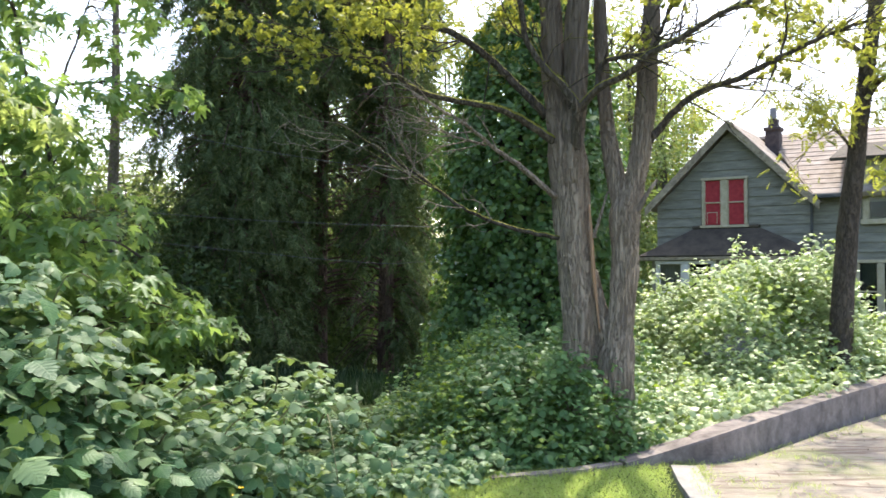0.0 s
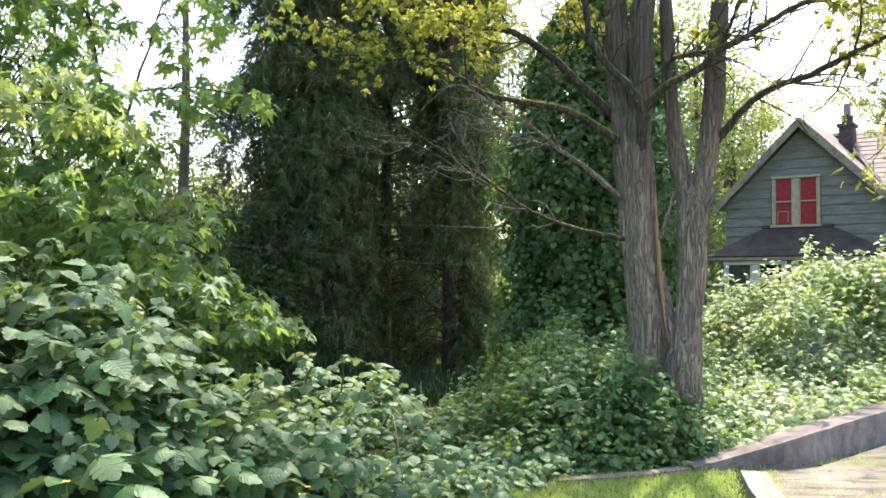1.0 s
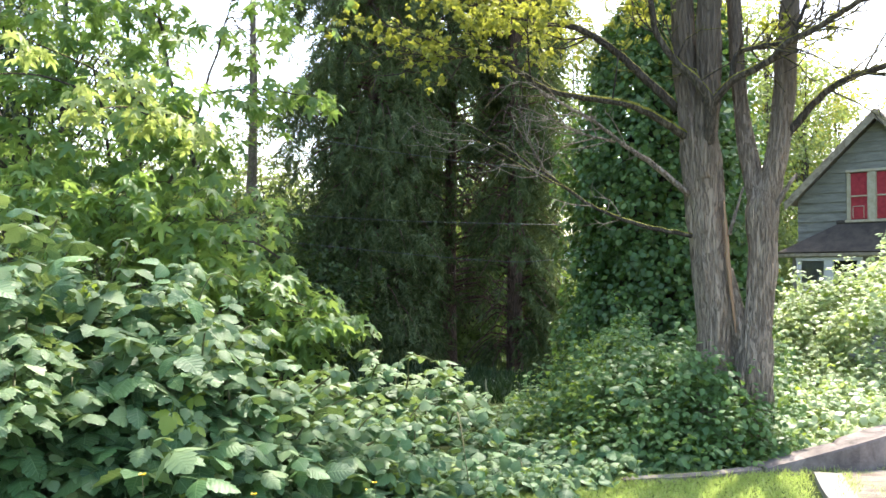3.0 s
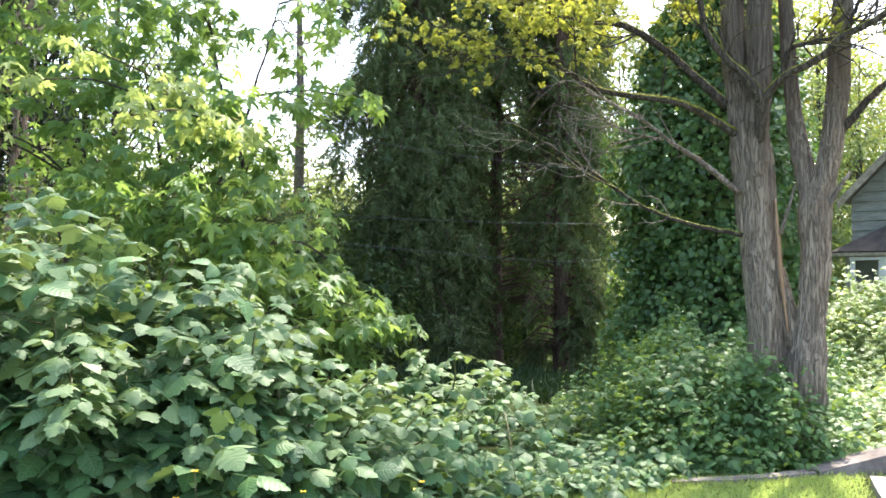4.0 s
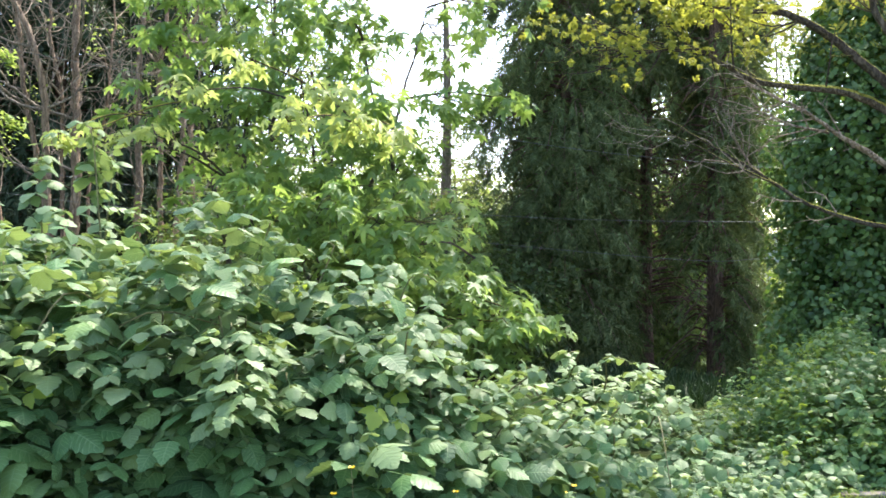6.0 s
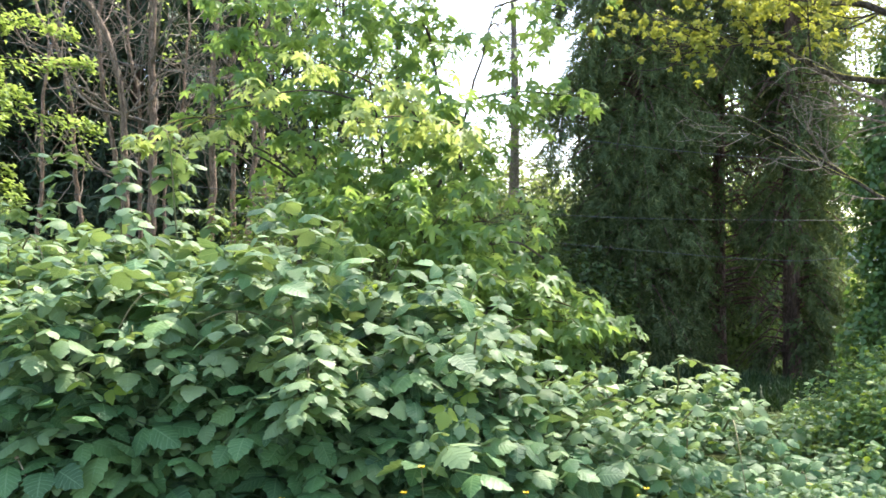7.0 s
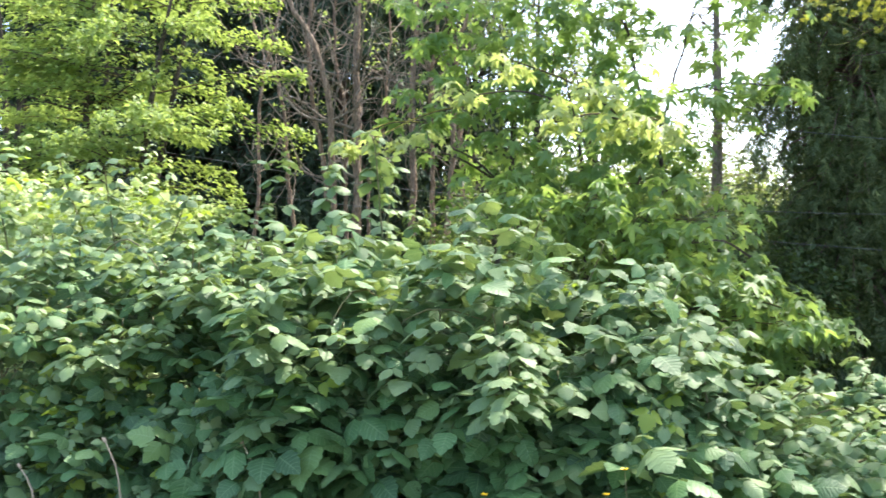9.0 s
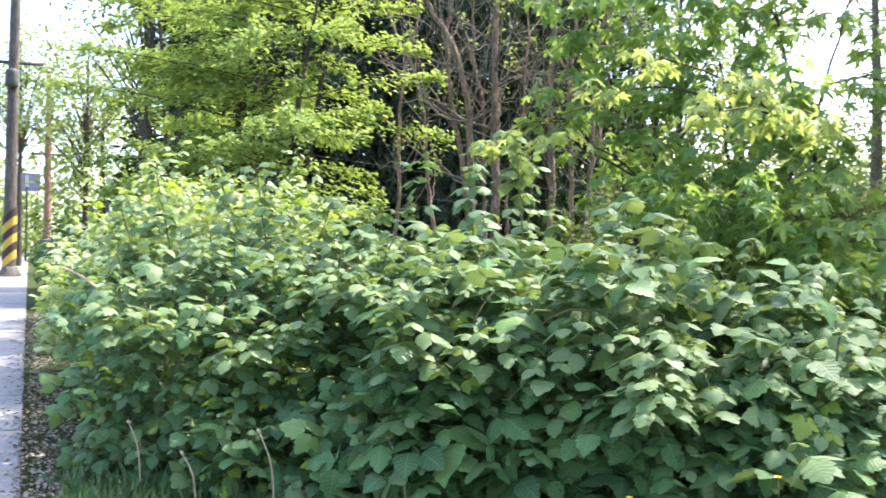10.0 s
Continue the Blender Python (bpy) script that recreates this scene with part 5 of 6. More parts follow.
WOODS = [(-13.4, 44, 11.5, 2.2, 0), (-11.6, 41, 12.5, 2.4, 0), (-9.6, 38, 12.5, 2.4, 0), (-10.3, 36, 5, 2.0, 0), (-7, 38, 13, 2.6, 0), (-5.5, 36, 14, 2.6, 0), (-1.2, 54, 16, 2.8, 0), (2.6, 56, 13, 3.0, 0), (7.5, 30, 9.0, 2.4, 0), (11, 33, 7.5, 2.6, 0), (15, 30, 5.0, 2.4, 0), (19, 24, 4.3, 1.9, 0), (23, 23, 4.6, 1.9, 0), (28.3, 24, 8.5, 2.1, 0), (31.5, 23, 10, 2.3, 0), (35.5, 24, 11, 2.4, 0), (33, 19, 4.2, 1.8, 0), (29, 18, 3.4, 1.6, 0), (17.3, 20, 2.8, 1.3, 0), (25, 17, 3.0, 1.5, 0), (5, 22, 3.0, 1.6, 0), (8.3, 21, 3.2, 1.3, 0), (1.0, 24, 1.5, 1.2, 0), (6.2, 27, 8.4, 1.9, 0), (6.4, 18, 2.6, 0.7, 0), (8.0, 18.6, 2.2, 0.7, 0), (7.2, 17.4, 1.5, 0.6, 0), (22.3, 20, 3.9, 1.6, 0), (26, 19.5, 4.2, 1.5, 0), (19.3, 21, 3.8, 1.4, 0), (21, 27, 4.4, 2.2, 0), (17.6, 28, 4.6, 2.0, 0), (25.5, 26, 5.6, 2.0, 0)]
for k, (b, d, top, r, lo) in enumerate(WOODS):
    broadleaf("woodland_tree", "sunlit light green broadleaf tree in the wood behind", b, d, top, r, 100 + k, leaf=0.20 if d > 28 else 0.13, clumps=190 if d > 28 or top > 8 else 120, per=22, spread=0.34 if d > 28 else 0.26, trunk=0.12 if top > 5 else 0.05)
broadleaf("woodland_tree", "slight sunlit tree beside the ivy-clad trunk", -0.4, 17, 5.6, 0.75, 148, leaf=0.09, clumps=60, per=16, low=1.4, spread=0.2, trunk=0.03)
broadleaf("woodland_tree", "pale green broadleaf tree showing between the cedar and the ivy", 0.4, 40, 13, 1.5, 149, leaf=0.2, clumps=110, per=18, low=4.2, spread=0.36, trunk=0.07)
for k, (b, d, top, r) in enumerate(((-11.2, 47, 16, 2.4), (-13.2, 50, 15, 2.6), (-9.0, 46, 17, 2.6), (-14.9, 52, 12.5, 2.0))):
    broadleaf("woodland_tree", "yellow-green broadleaf tree rising behind the house", b, d, top, r, 150 + k, material=LOCUST, leaf=0.26, clumps=170, per=20, low=2.0, spread=0.42)
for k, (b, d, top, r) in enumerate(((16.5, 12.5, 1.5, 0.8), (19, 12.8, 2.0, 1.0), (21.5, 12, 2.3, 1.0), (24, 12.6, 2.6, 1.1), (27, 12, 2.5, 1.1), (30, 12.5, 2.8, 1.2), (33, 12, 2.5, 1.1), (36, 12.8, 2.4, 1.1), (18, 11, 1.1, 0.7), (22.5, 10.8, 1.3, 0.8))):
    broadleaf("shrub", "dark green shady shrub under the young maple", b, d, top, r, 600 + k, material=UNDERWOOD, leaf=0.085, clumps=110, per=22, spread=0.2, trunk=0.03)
# the slender bare-stemmed tree against the sky
slim = tagged(empty("alder_tree", tuple(place(20.6, 18, -0.6))), "slender bare-stemmed tree with thin level branches against the sky", "tree")
s0 = place(20.7, 18, -0.8)
SL = [(*s0, 0.15), (s0[0], s0[1], 2.4, 0.11), (s0[0] + 0.04, s0[1], 4.4, 0.085), (s0[0] + 0.02, s0[1], 6.2, 0.06), (s0[0] - 0.05, s0[1], 9.5, 0.03)]
own(limb("trunk", SL, BARK_PALE, None, 0.1, 14, 0.1, seed=90), slim)
rng = np.random.default_rng(71)
data, sl_at = [], []
for _ in range(120):
    z = rng.uniform(0.8, 6.5)
    a = rng.uniform(0, 6.28)
    ln = rng.uniform(0.5, 1.7) * (1 if z < 4 else 0.75)
    p = np.array([s0[0], s0[1], z])
    e = p + np.array([math.cos(a) * ln, math.sin(a) * ln, rng.uniform(-0.25, 0.2)])
    data.append(tube_data([(*p, 0.012), (*(0.5 * (p + e) + rng.normal(0, 0.05, 3)), 0.008), (*e, 0.003)], 0.25, 5, 0))
    if z < 4.4:
        for _ in range(int(46 * (1 if z < 3 else 0.5))):
            sl_at.append(p + (e - p) * rng.uniform(0.2, 1) + rng.normal(0, 0.09, 3))
v, f = join_data(data)
own(tagged(make("branchwork", v, f, BARK_PALE), kind="stuff"), slim)
sl_at = np.array(sl_at)
own(scatter("foliage", DOT, sl_at, leafy(sl_at, unit(rng.normal(0, 1, sl_at.shape)), rng, 0.6, 0.4, 0.6), rng.uniform(0.05, 0.11, len(sl_at)), FARLEAF, None), slim)

# dark conifers and bare stems at the uphill side
for k, (b, d, h, r) in enumerate(((53, 28, 17, 2.8), (58.5, 27, 16, 2.6), (38, 24, 15, 2.3), (44, 22, 15, 2.4), (50, 23, 16, 2.6), (56, 22, 15, 2.4), (41, 28, 17, 2.6), (47.5, 27, 17, 2.8), (61, 23, 14, 2.2))):
    weeping_conifer("conifer", "tall dark green conifer in the shaded wood", b, d, r, h, 165, 16, 0.82, CONIFER, 200 + k, 0.4, 0.14, shapes=COARSE)
# each: bearing, distance, radius, and how far the trunk has swung sideways at six heights
POLE_HEIGHTS = (1.5, 3.0, 4.2, 5.2, 6.0, 8.5)
POLES = [(43.1, 15.5, 0.095, (0, 0, 0.02, 0, 0.01, 0.08)), (44.6, 15.2, 0.075, (0.05, 0, -0.1, -0.36, -0.77, -1.5)), (45.5, 16, 0.06, (0.25, 0.1, -0.16, -0.24, -0.15, 0.2)),
         (39.5, 15.8, 0.075, (-0.03, 0, -0.02, 0.03, 0.04, 0.1)), (38.3, 16.3, 0.055, (0.03, 0, -0.04, 0.02, 0.06, 0.3)), (37.2, 15.7, 0.06, (-0.08, 0, 0.1, 0.14, 0.36, 1.1)),
         (44.0, 16.4, 0.045, (0.1, 0.05, 0, -0.14, -0.18, -0.3)), (41.4, 16.8, 0.035, (-0.3, -0.24, -0.06, 0.08, 0.04, -0.2)), (47.6, 17, 0.05, (0.2, 0.05, -0.05, -0.3, -0.6, -1.3)), (36.2, 16.8, 0.06, (0, 0, -0.1, -0.2, -0.3, -0.6)), (49.5, 17.5, 0.045, (0, 0.1, 0.05, 0.2, 0.4, 0.9))]
for k, (b, d, r, swing) in enumerate(POLES):
    x, y, _ = place(b, d)
    z0 = ground_z(x, y)
    rng = np.random.default_rng(300 + k)
    thing = tagged(empty("bare_tree", (x, y, z0)), "thin crooked grey-brown trunk with nearly leafless twigs in the wood", "tree")
    side = place(b - 90, 1.0)
    rows = [(x + side[0] * swing[0], y + side[1] * swing[0], z0 - 0.2, r * 1.1)]
    for h, sw in zip(POLE_HEIGHTS, swing):
        rows.append((*(np.array([x, y, h]) + side * sw + rng.normal(0, 0.03, 3)), r * (1 - h / 13)))
    own(limb("trunk", rows, BARK_POLE, None, 0.15, 12, 0.16, 0.05, seed=k, wander=0.012), thing)
    tw, ends = twigs([rows], rng, 26, 1.25, 0.014, 0.6)
    v, f = join_data(tw)
    own(tagged(make("twig_mass", v, f, BARK_PALE), kind="stuff"), thing)
    # curved boughs that rise from the trunk and fork
    for j in range(4):
        h = rng.uniform(2.2, 5.4)
        a = rng.uniform(0, 6.28)
        p = np.array([np.interp(h, [w[2] for w in rows], [w[c] for w in rows]) for c in (0, 1)] + [h])
        way = side * math.cos(a) + place(b, 1.0) * math.sin(a) * 0.6
        ln = rng.uniform(0.7, 1.6)
        bough = [(*p, r * 0.32), (*(p + way * ln * 0.4 + np.array([0, 0, ln * 0.12])), r * 0.25), (*(p + way * ln * 0.8 + np.array([0, 0, ln * rng.uniform(0.3, 0.7)])), r * 0.17), (*(p + way * ln * 1.1 + np.array([0, 0, ln * rng.uniform(0.6, 1.3)])), r * 0.06)]
        own(limb("bough", bough, BARK_PALE, None, 0.1, 6, 0.1, seed=j, wander=0.012), thing)
        tuft = np.array(bough[3][:3]) + rng.normal(0, 0.08, (14, 3))
        own(scatter("leaf_tuft", DOT, tuft, leafy(tuft, unit(rng.normal(0, 1, tuft.shape)), rng, 0.8, 0.3, 0.5), rng.uniform(0.05, 0.1, 14), SHRUB, None, "few yellow-green leaves"), thing)


# the yellow-green layered shrub tree uphill
def layered(name, label, b, d, tiers, seed, material, leaf=0.075):
    """Branches in flat, spreading tiers of small leaves."""
    rng = np.random.default_rng(seed)
    x, y, _ = place(b, d)
    z0 = ground_z(x, y)
    thing = tagged(empty(name, (x, y, z0)), label, "tree")
    top = max(t[1] for t in tiers)
    for k in range(4):
        e = np.array([x + rng.normal(0, 0.8), y + rng.normal(0, 0.6), top])
        own(limb("stem", [(x + rng.normal(0, 0.15), y + rng.normal(0, 0.15), z0 - 0.1, 0.06), (*(0.5 * (e + [x, y, z0]) + rng.normal(0, 0.15, 3)), 0.045), (*e, 0.015)], BARK_LIMB, None, 0.2, 8, 0.1, seed=seed + k), thing)
    at, out, data = [], [], []
    for (tb, tz, ln, cnt) in tiers:
        for _ in range(cnt):
            a = rng.uniform(0, 6.28)
            s = np.array([x, y, tz]) + rng.normal(0, 0.36, 3)
            dr = np.array([math.cos(a), math.sin(a), rng.uniform(-0.12, 0.16)])
            L = ln * rng.uniform(0.6, 1.1)
            e = s + dr * L
            data.append(tube_data([(*s, 0.014), (*(0.5 * (s + e) + np.array([0, 0, 0.08])), 0.009), (*e, 0.003)], 0.3, 4, 0))
            m = int(145 * L)
            k = rng.random(m) ** 0.55
            side = np.array([-dr[1], dr[0], 0])
            q = s + (e - s) * k[:, None] + side * rng.normal(0, 0.2, (m, 1)) * (1.15 - k[:, None]) + np.array([0, 0, 1]) * (rng.normal(0, 0.06, (m, 1)) + 0.08 * np.sin(k * 3.1)[:, None])
            at.append(q)
            out.append(np.tile(dr, (m, 1)))
    v, f = join_data(data)
    own(tagged(make("branchwork", v, f, BARK_LIMB), kind="stuff"), thing)
    at, out = np.concatenate(at), np.concatenate(out)
    own(scatter("foliage", DOT, at, leafy(at, out, rng, 1.0, 0.2, 0.35, 0.25), leaf * rng.uniform(0.6, 1.25, len(at)), material, None, "flat tiers of small bright leaves"), thing)
    return thing


layered("hornbeam", "yellow-green small-leaved tree with flat spreading tiers", 57.6, 13.0, [(0, z, 2.15 - 0.10 * abs(z - 2.6), 12) for z in (1.3, 1.75, 2.2, 2.65, 3.1, 3.5, 4.0, 4.5, 5.0, 5.5)], 401, SHRUB, 0.085)
layered("hornbeam", "yellow-green small-leaved tree beside the pavement", 63.4, 16.0, [(0, z, 0.95, 7) for z in (2.2, 2.9, 3.6, 4.3, 5.2, 6.0)], 402, SHRUB, 0.095)
broadleaf("street_tree", "thin-leaved pale green tree far up the street", 68.0, 38, 11, 2.6, 403, leaf=0.2, clumps=130, per=20, low=3.0, trunk=0.12)
broadleaf("street_tree", "thin-leaved pale green tree far up the street", 71.5, 48, 13, 3.4, 404, leaf=0.22, clumps=120, per=18, low=6.5, trunk=0.14)
broadleaf("street_tree", "dark-stemmed tree at the edge of the wood", 64.8, 21, 9, 1.8, 405, leaf=0.14, clumps=40, per=16, low=5.0, trunk=0.2, bark=BARK_LIMB)
broadleaf("hedge_bush", "dark clipped bush beside the pavement", 68.9, 20, 2.3, 0.62, 406, material=IVY, leaf=0.12, clumps=70, per=20, low=0.0, trunk=0.05, spread=0.16)
for k, (b, d, top, r) in enumerate(((74, 70, 9, 5), (70.5, 80, 8, 5), (67, 60, 12, 4), (77, 60, 10, 5))):
    broadleaf("woodland_tree", "hazy green trees at the far end of the street", b, d, top, r, 410 + k, leaf=0.5, clumps=70, per=18, spread=0.8, trunk=0.25)

# ---- the old house ----
SIDING = plain_mat("grey_siding", (0.165, 0.158, 0.122), (0.335, 0.32, 0.26), 3.5, 0.85, 0.35, 0.006, (0.5, 0.5, 3), fine=45)
CREAM = plain_mat("cream_paint", (0.40, 0.34, 0.21), (0.60, 0.53, 0.38), 8, 0.7, 0.2, 0.004)
WHITEPAINT = plain_mat("white_paint", (0.60, 0.58, 0.53), (0.74, 0.72, 0.67), 8, 0.7, 0.2, 0.004)
OLDBOARD = plain_mat("peeling_board", (0.19, 0.15, 0.095), (0.50, 0.42, 0.29), 7, 0.85, 0.5, 0.01, fine=40)
REDBOARD = plain_mat("red_board", (0.27, 0.02, 0.028), (0.50, 0.055, 0.06), 7, 0.6, 0.2, 0.004)
SHINGLE = plain_mat("old_shingles", (0.25, 0.195, 0.15), (0.47, 0.40, 0.34), 2.5, 0.95, 0.7, 0.02, (1, 1, 1), fine=28)
DARKROOF = plain_mat("dark_roofing", (0.045, 0.038, 0.03), (0.115, 0.092, 0.068), 2.5, 0.95, 0.6, 0.02, fine=30)
BRICKDARK = plain_mat("sooty_brick", (0.05, 0.04, 0.04), (0.12, 0.09, 0.085), 7, 0.9, 0.6, 0.02, fine=40)
CURTAIN = plain_mat("curtain_cloth", (0.20, 0.195, 0.165), (0.30, 0.29, 0.25), 5, 0.95, 0.3, 0.01, (6, 6, 0.4))
# near-black paint that gives window panels the darkness of unlit rooms
INSIDE = plain_mat("unlit_room_panel", (0.02, 0.02, 0.02), (0.04, 0.038, 0.035), 4, 0.9, 0.0)
DARKMETAL = plain_mat("dark_pipe", (0.06, 0.06, 0.06), (0.11, 0.11, 0.10), 6, 0.6, 0.1, 0.003)


def glass_mat(name):
    m, t, b, out = node_mat(name)
    b.inputs["Base Color"].default_value = (0.9, 0.95, 0.93, 1)
    b.inputs["Roughness"].default_value = 0.03
    b.inputs["Transmission Weight"].default_value = 1.0
    b.inputs["IOR"].default_value = 1.3
    return m


GLASS = glass_mat("window_glass")
house = tagged(empty("house", (6.59, 28.76, 0.0), math.atan2(-0.534, 0.845)), "old two-storey house with weathered grey siding and a front gable", "house")
W, APEX, EAVE, BASE = 4.64, 5.85, 3.55, -1.4


def prism(poly, y0, y1):
    """A wall whose outline stands in the xz plane, y0 to y1 thick."""
    bm = bmesh.new()
    a = [bm.verts.new((x, y0, z)) for x, z in poly]
    b = [bm.verts.new((x, y1, z)) for x, z in poly]
    bm.faces.new(a)
    bm.faces.new(b[::-1])
    for i in range(len(poly)):
        j = (i + 1) % len(poly)
        bm.faces.new((a[i], b[i], b[j], a[j]))
    bmesh.ops.recalc_face_normals(bm, faces=bm.faces)
    return bm


def slab(pts, thick):
    """A roof plane from four corners, thickened downwards."""
    bm = bmesh.new()
    top = [bm.verts.new(p) for p in pts]
    n = (Vector(pts[1]) - Vector(pts[0])).cross(Vector(pts[3]) - Vector(pts[0])).normalized()
    if n.z < 0:
        n = -n
    low = [bm.verts.new(Vector(p) - n * thick) for p in pts]
    bm.faces.new(top)
    bm.faces.new(low[::-1])
    for i in range(4):
        j = (i + 1) % 4
        bm.faces.new((top[i], low[i], low[j], top[j]))
    bmesh.ops.recalc_face_normals(bm, faces=bm.faces)
    return bm


gable_wall = part("gable_wall", prism([(0, BASE), (W, BASE), (W, EAVE - 0.1), (W / 2, APEX - 0.15), (0, EAVE - 0.1)], 0.03, 0.2), SIDING, house)
part("side_wall", box_bm(0.0, 0.17, 0.2, 6.5, BASE, EAVE - 0.1), SIDING, house)
main_wall = part("main_wall", box_bm(W, 11.0, 0.15, 0.32, BASE, EAVE + 0.1), SIDING, house)
part("end_wall", box_bm(10.83, 11.0, 0.32, 6.5, BASE, EAVE + 0.1), SIDING, house)
part("back_wall", box_bm(0.0, 11.0, 6.5, 6.67, BASE, EAVE + 0.1), SIDING, house)
brng = random.Random(5)
z = -0.35


def board(x0, x1, z0, z1, y, parent, x0t=None, x1t=None):
    """One lapped board, its lower edge proud."""
    x0t = x0 if x0t is None else x0t
    x1t = x1 if x1t is None else x1t
    d = brng.uniform(0.0, 0.008)
    v = [(x0, y - 0.028 - d, z0), (x1, y - 0.028 - d, z0), (x1t, y - 0.006, z1), (x0t, y - 0.006, z1), (x0, y + 0.02, z0), (x1, y + 0.02, z0), (x1t, y + 0.02, z1), (x0t, y + 0.02, z1)]
    make("board", v, [(0, 1, 2, 3), (5, 4, 7, 6), (1, 0, 4, 5), (3, 2, 6, 7), (0, 3, 7, 4), (2, 1, 5, 6)], SIDING, parent)


STEP = 0.285
while z < APEX - 0.4:
    z1 = z + STEP - 0.012 + brng.uniform(-0.004, 0.004)

    def half(h):
        return W / 2 if h < EAVE - 0.1 else W / 2 * (APEX - 0.15 - h) / (APEX - EAVE - 0.05)

    lo, hi = W / 2 - half(z), W / 2 + half(z)
    lot, hit = W / 2 - half(z1), W / 2 + half(z1)
    if z1 > 2.75 and z < 4.2:
        board(lo, 1.42, z, z1, 0.03, gable_wall, lot, 1.42)
        board(2.86, hi, z, z1, 0.03, gable_wall, 2.86, hit)
    else:
        cut = brng.uniform(lo + 0.5, hi - 0.5) if hi - lo > 2 else None
        if cut:
            board(lo, cut - 0.004, z, z1, 0.03, gable_wall, lot, cut - 0.004)
            board(cut + 0.004, hi, z, z1, 0.03, gable_wall, cut + 0.004, hit)
        else:
            board(lo, hi, z, z1, 0.03, gable_wall, lot, hit)
    if z < EAVE - 0.1:
        if -0.1 < z1 and z < 1.66:
            board(W + 0.02, 5.80, z, z1, 0.15, main_wall)
            board(7.08, 11.0, z, z1, 0.15, main_wall)
        elif z1 > 2.85:
            board(W + 0.02, 6.02, z, z1, 0.15, main_wall)
            board(6.96, 11.0, z, z1, 0.15, main_wall)
        else:
            cut = brng.uniform(5.3, 5.7)
            board(W + 0.02, cut - 0.004, z, z1, 0.15, main_wall)
            board(cut + 0.004, 11.0, z, z1, 0.15, main_wall)
    z += STEP

# roofs
k = (APEX - EAVE) / (W / 2)
for s in (-1, 1):
    x_e = W / 2 + s * (W / 2 + 0.28)
    z_e = APEX + 0.12 - k * (W / 2 + 0.28)
    part("roof", slab([(W / 2, -0.32, APEX + 0.12), (x_e, -0.32, z_e), (x_e, 5.2, z_e), (W / 2, 5.2, APEX + 0.12)], 0.10), SHINGLE, house, "weathered light brown shingles with moss")
    n = 12
    for i in range(n):
        a, b2 = i / n, (i + 1) / n
        pts = []
        for q, lift in ((a, 0.012), (b2, 0.028)):
            pts.append((W / 2 + s * q * (W / 2 + 0.30), APEX + 0.12 - k * q * (W / 2 + 0.30) + lift))
        v = [(pts[0][0], -0.33, pts[0][1]), (pts[1][0], -0.33, pts[1][1]), (pts[1][0], 5.2, pts[1][1]), (pts[0][0], 5.2, pts[0][1]),
             (pts[0][0], -0.33, pts[0][1] - 0.02), (pts[1][0], -0.33, pts[1][1] - 0.025), (pts[1][0], 5.2, pts[1][1] - 0.025), (pts[0][0], 5.2, pts[0][1] - 0.02)]
        make("shingle_course", v, [(0, 1, 2, 3), (7, 6, 5, 4), (0, 4, 5, 1), (1, 5, 6, 2), (2, 6, 7, 3), (3, 7, 4, 0)], SHINGLE, house)
    v = [(W / 2, -0.345, APEX + 0.10), (x_e, -0.345, z_e - 0.02), (x_e, -0.345, z_e - 0.26), (W / 2, -0.345, APEX - 0.16),
         (W / 2, -0.31, APEX + 0.10), (x_e, -0.31, z_e - 0.02), (x_e, -0.31, z_e - 0.26), (W / 2, -0.31, APEX - 0.16)]
    make("bargeboard", v, [(0, 1, 2, 3), (7, 6, 5, 4), (0, 4, 5, 1), (1, 5, 6, 2), (2, 6, 7, 3), (3, 7, 4, 0)], OLDBOARD, house, "peeling tan bargeboard")
RIDGE_Y, RIDGE_Z = 3.3, 5.95
kk = (RIDGE_Z - EAVE - 0.05) / (RIDGE_Y + 0.25)
part("main_roof", slab([(2.6, RIDGE_Y, RIDGE_Z), (11.3, RIDGE_Y, RIDGE_Z), (11.3, -0.25, EAVE + 0.05), (W + 0.1, -0.25, EAVE + 0.05)], 0.12), SHINGLE, house, "bleached pinkish-grey shingles")
part("main_roof", slab([(2.4, RIDGE_Y, RIDGE_Z), (11.3, RIDGE_Y, RIDGE_Z), (11.3, 6.9, EAVE + 0.05), (2.4, 6.9, EAVE + 0.05)], 0.12), SHINGLE, house)
for i in range(14):
    q0, q1 = i / 14, (i + 1) / 14
    row = []
    for q, lift in ((q0, 0.03), (q1, 0.012)):
        row.append((-0.27 + q * (RIDGE_Y + 0.27), EAVE + 0.05 + kk * q * (RIDGE_Y + 0.25) + lift))
    xl = W + 0.12 - 2.0 * q0
    v = [(xl, row[0][0], row[0][1]), (11.3, row[0][0], row[0][1]), (11.3, row[1][0], row[1][1]), (xl - 0.15, row[1][0], row[1][1]),
         (xl, row[0][0], row[0][1] - 0.03), (11.3, row[0][0], row[0][1] - 0.03), (11.3, row[1][0], row[1][1] - 0.02), (xl - 0.15, row[1][0], row[1][1] - 0.02)]
    make("shingle_course", v, [(0, 1, 2, 3), (7, 6, 5, 4), (0, 4, 5, 1), (1, 5, 6, 2), (2, 6, 7, 3), (3, 7, 4, 0)], SHINGLE, house)
part("gutter", box_bm(W + 0.1, 5.6, -0.33, -0.24, EAVE - 0.06, EAVE + 0.05, 0.01), DARKMETAL, house)
part("downpipe", box_bm(W - 0.03, W + 0.05, -0.06, 0.02, 1.9, EAVE, 0.02), DARKMETAL, house, "dark downpipe")

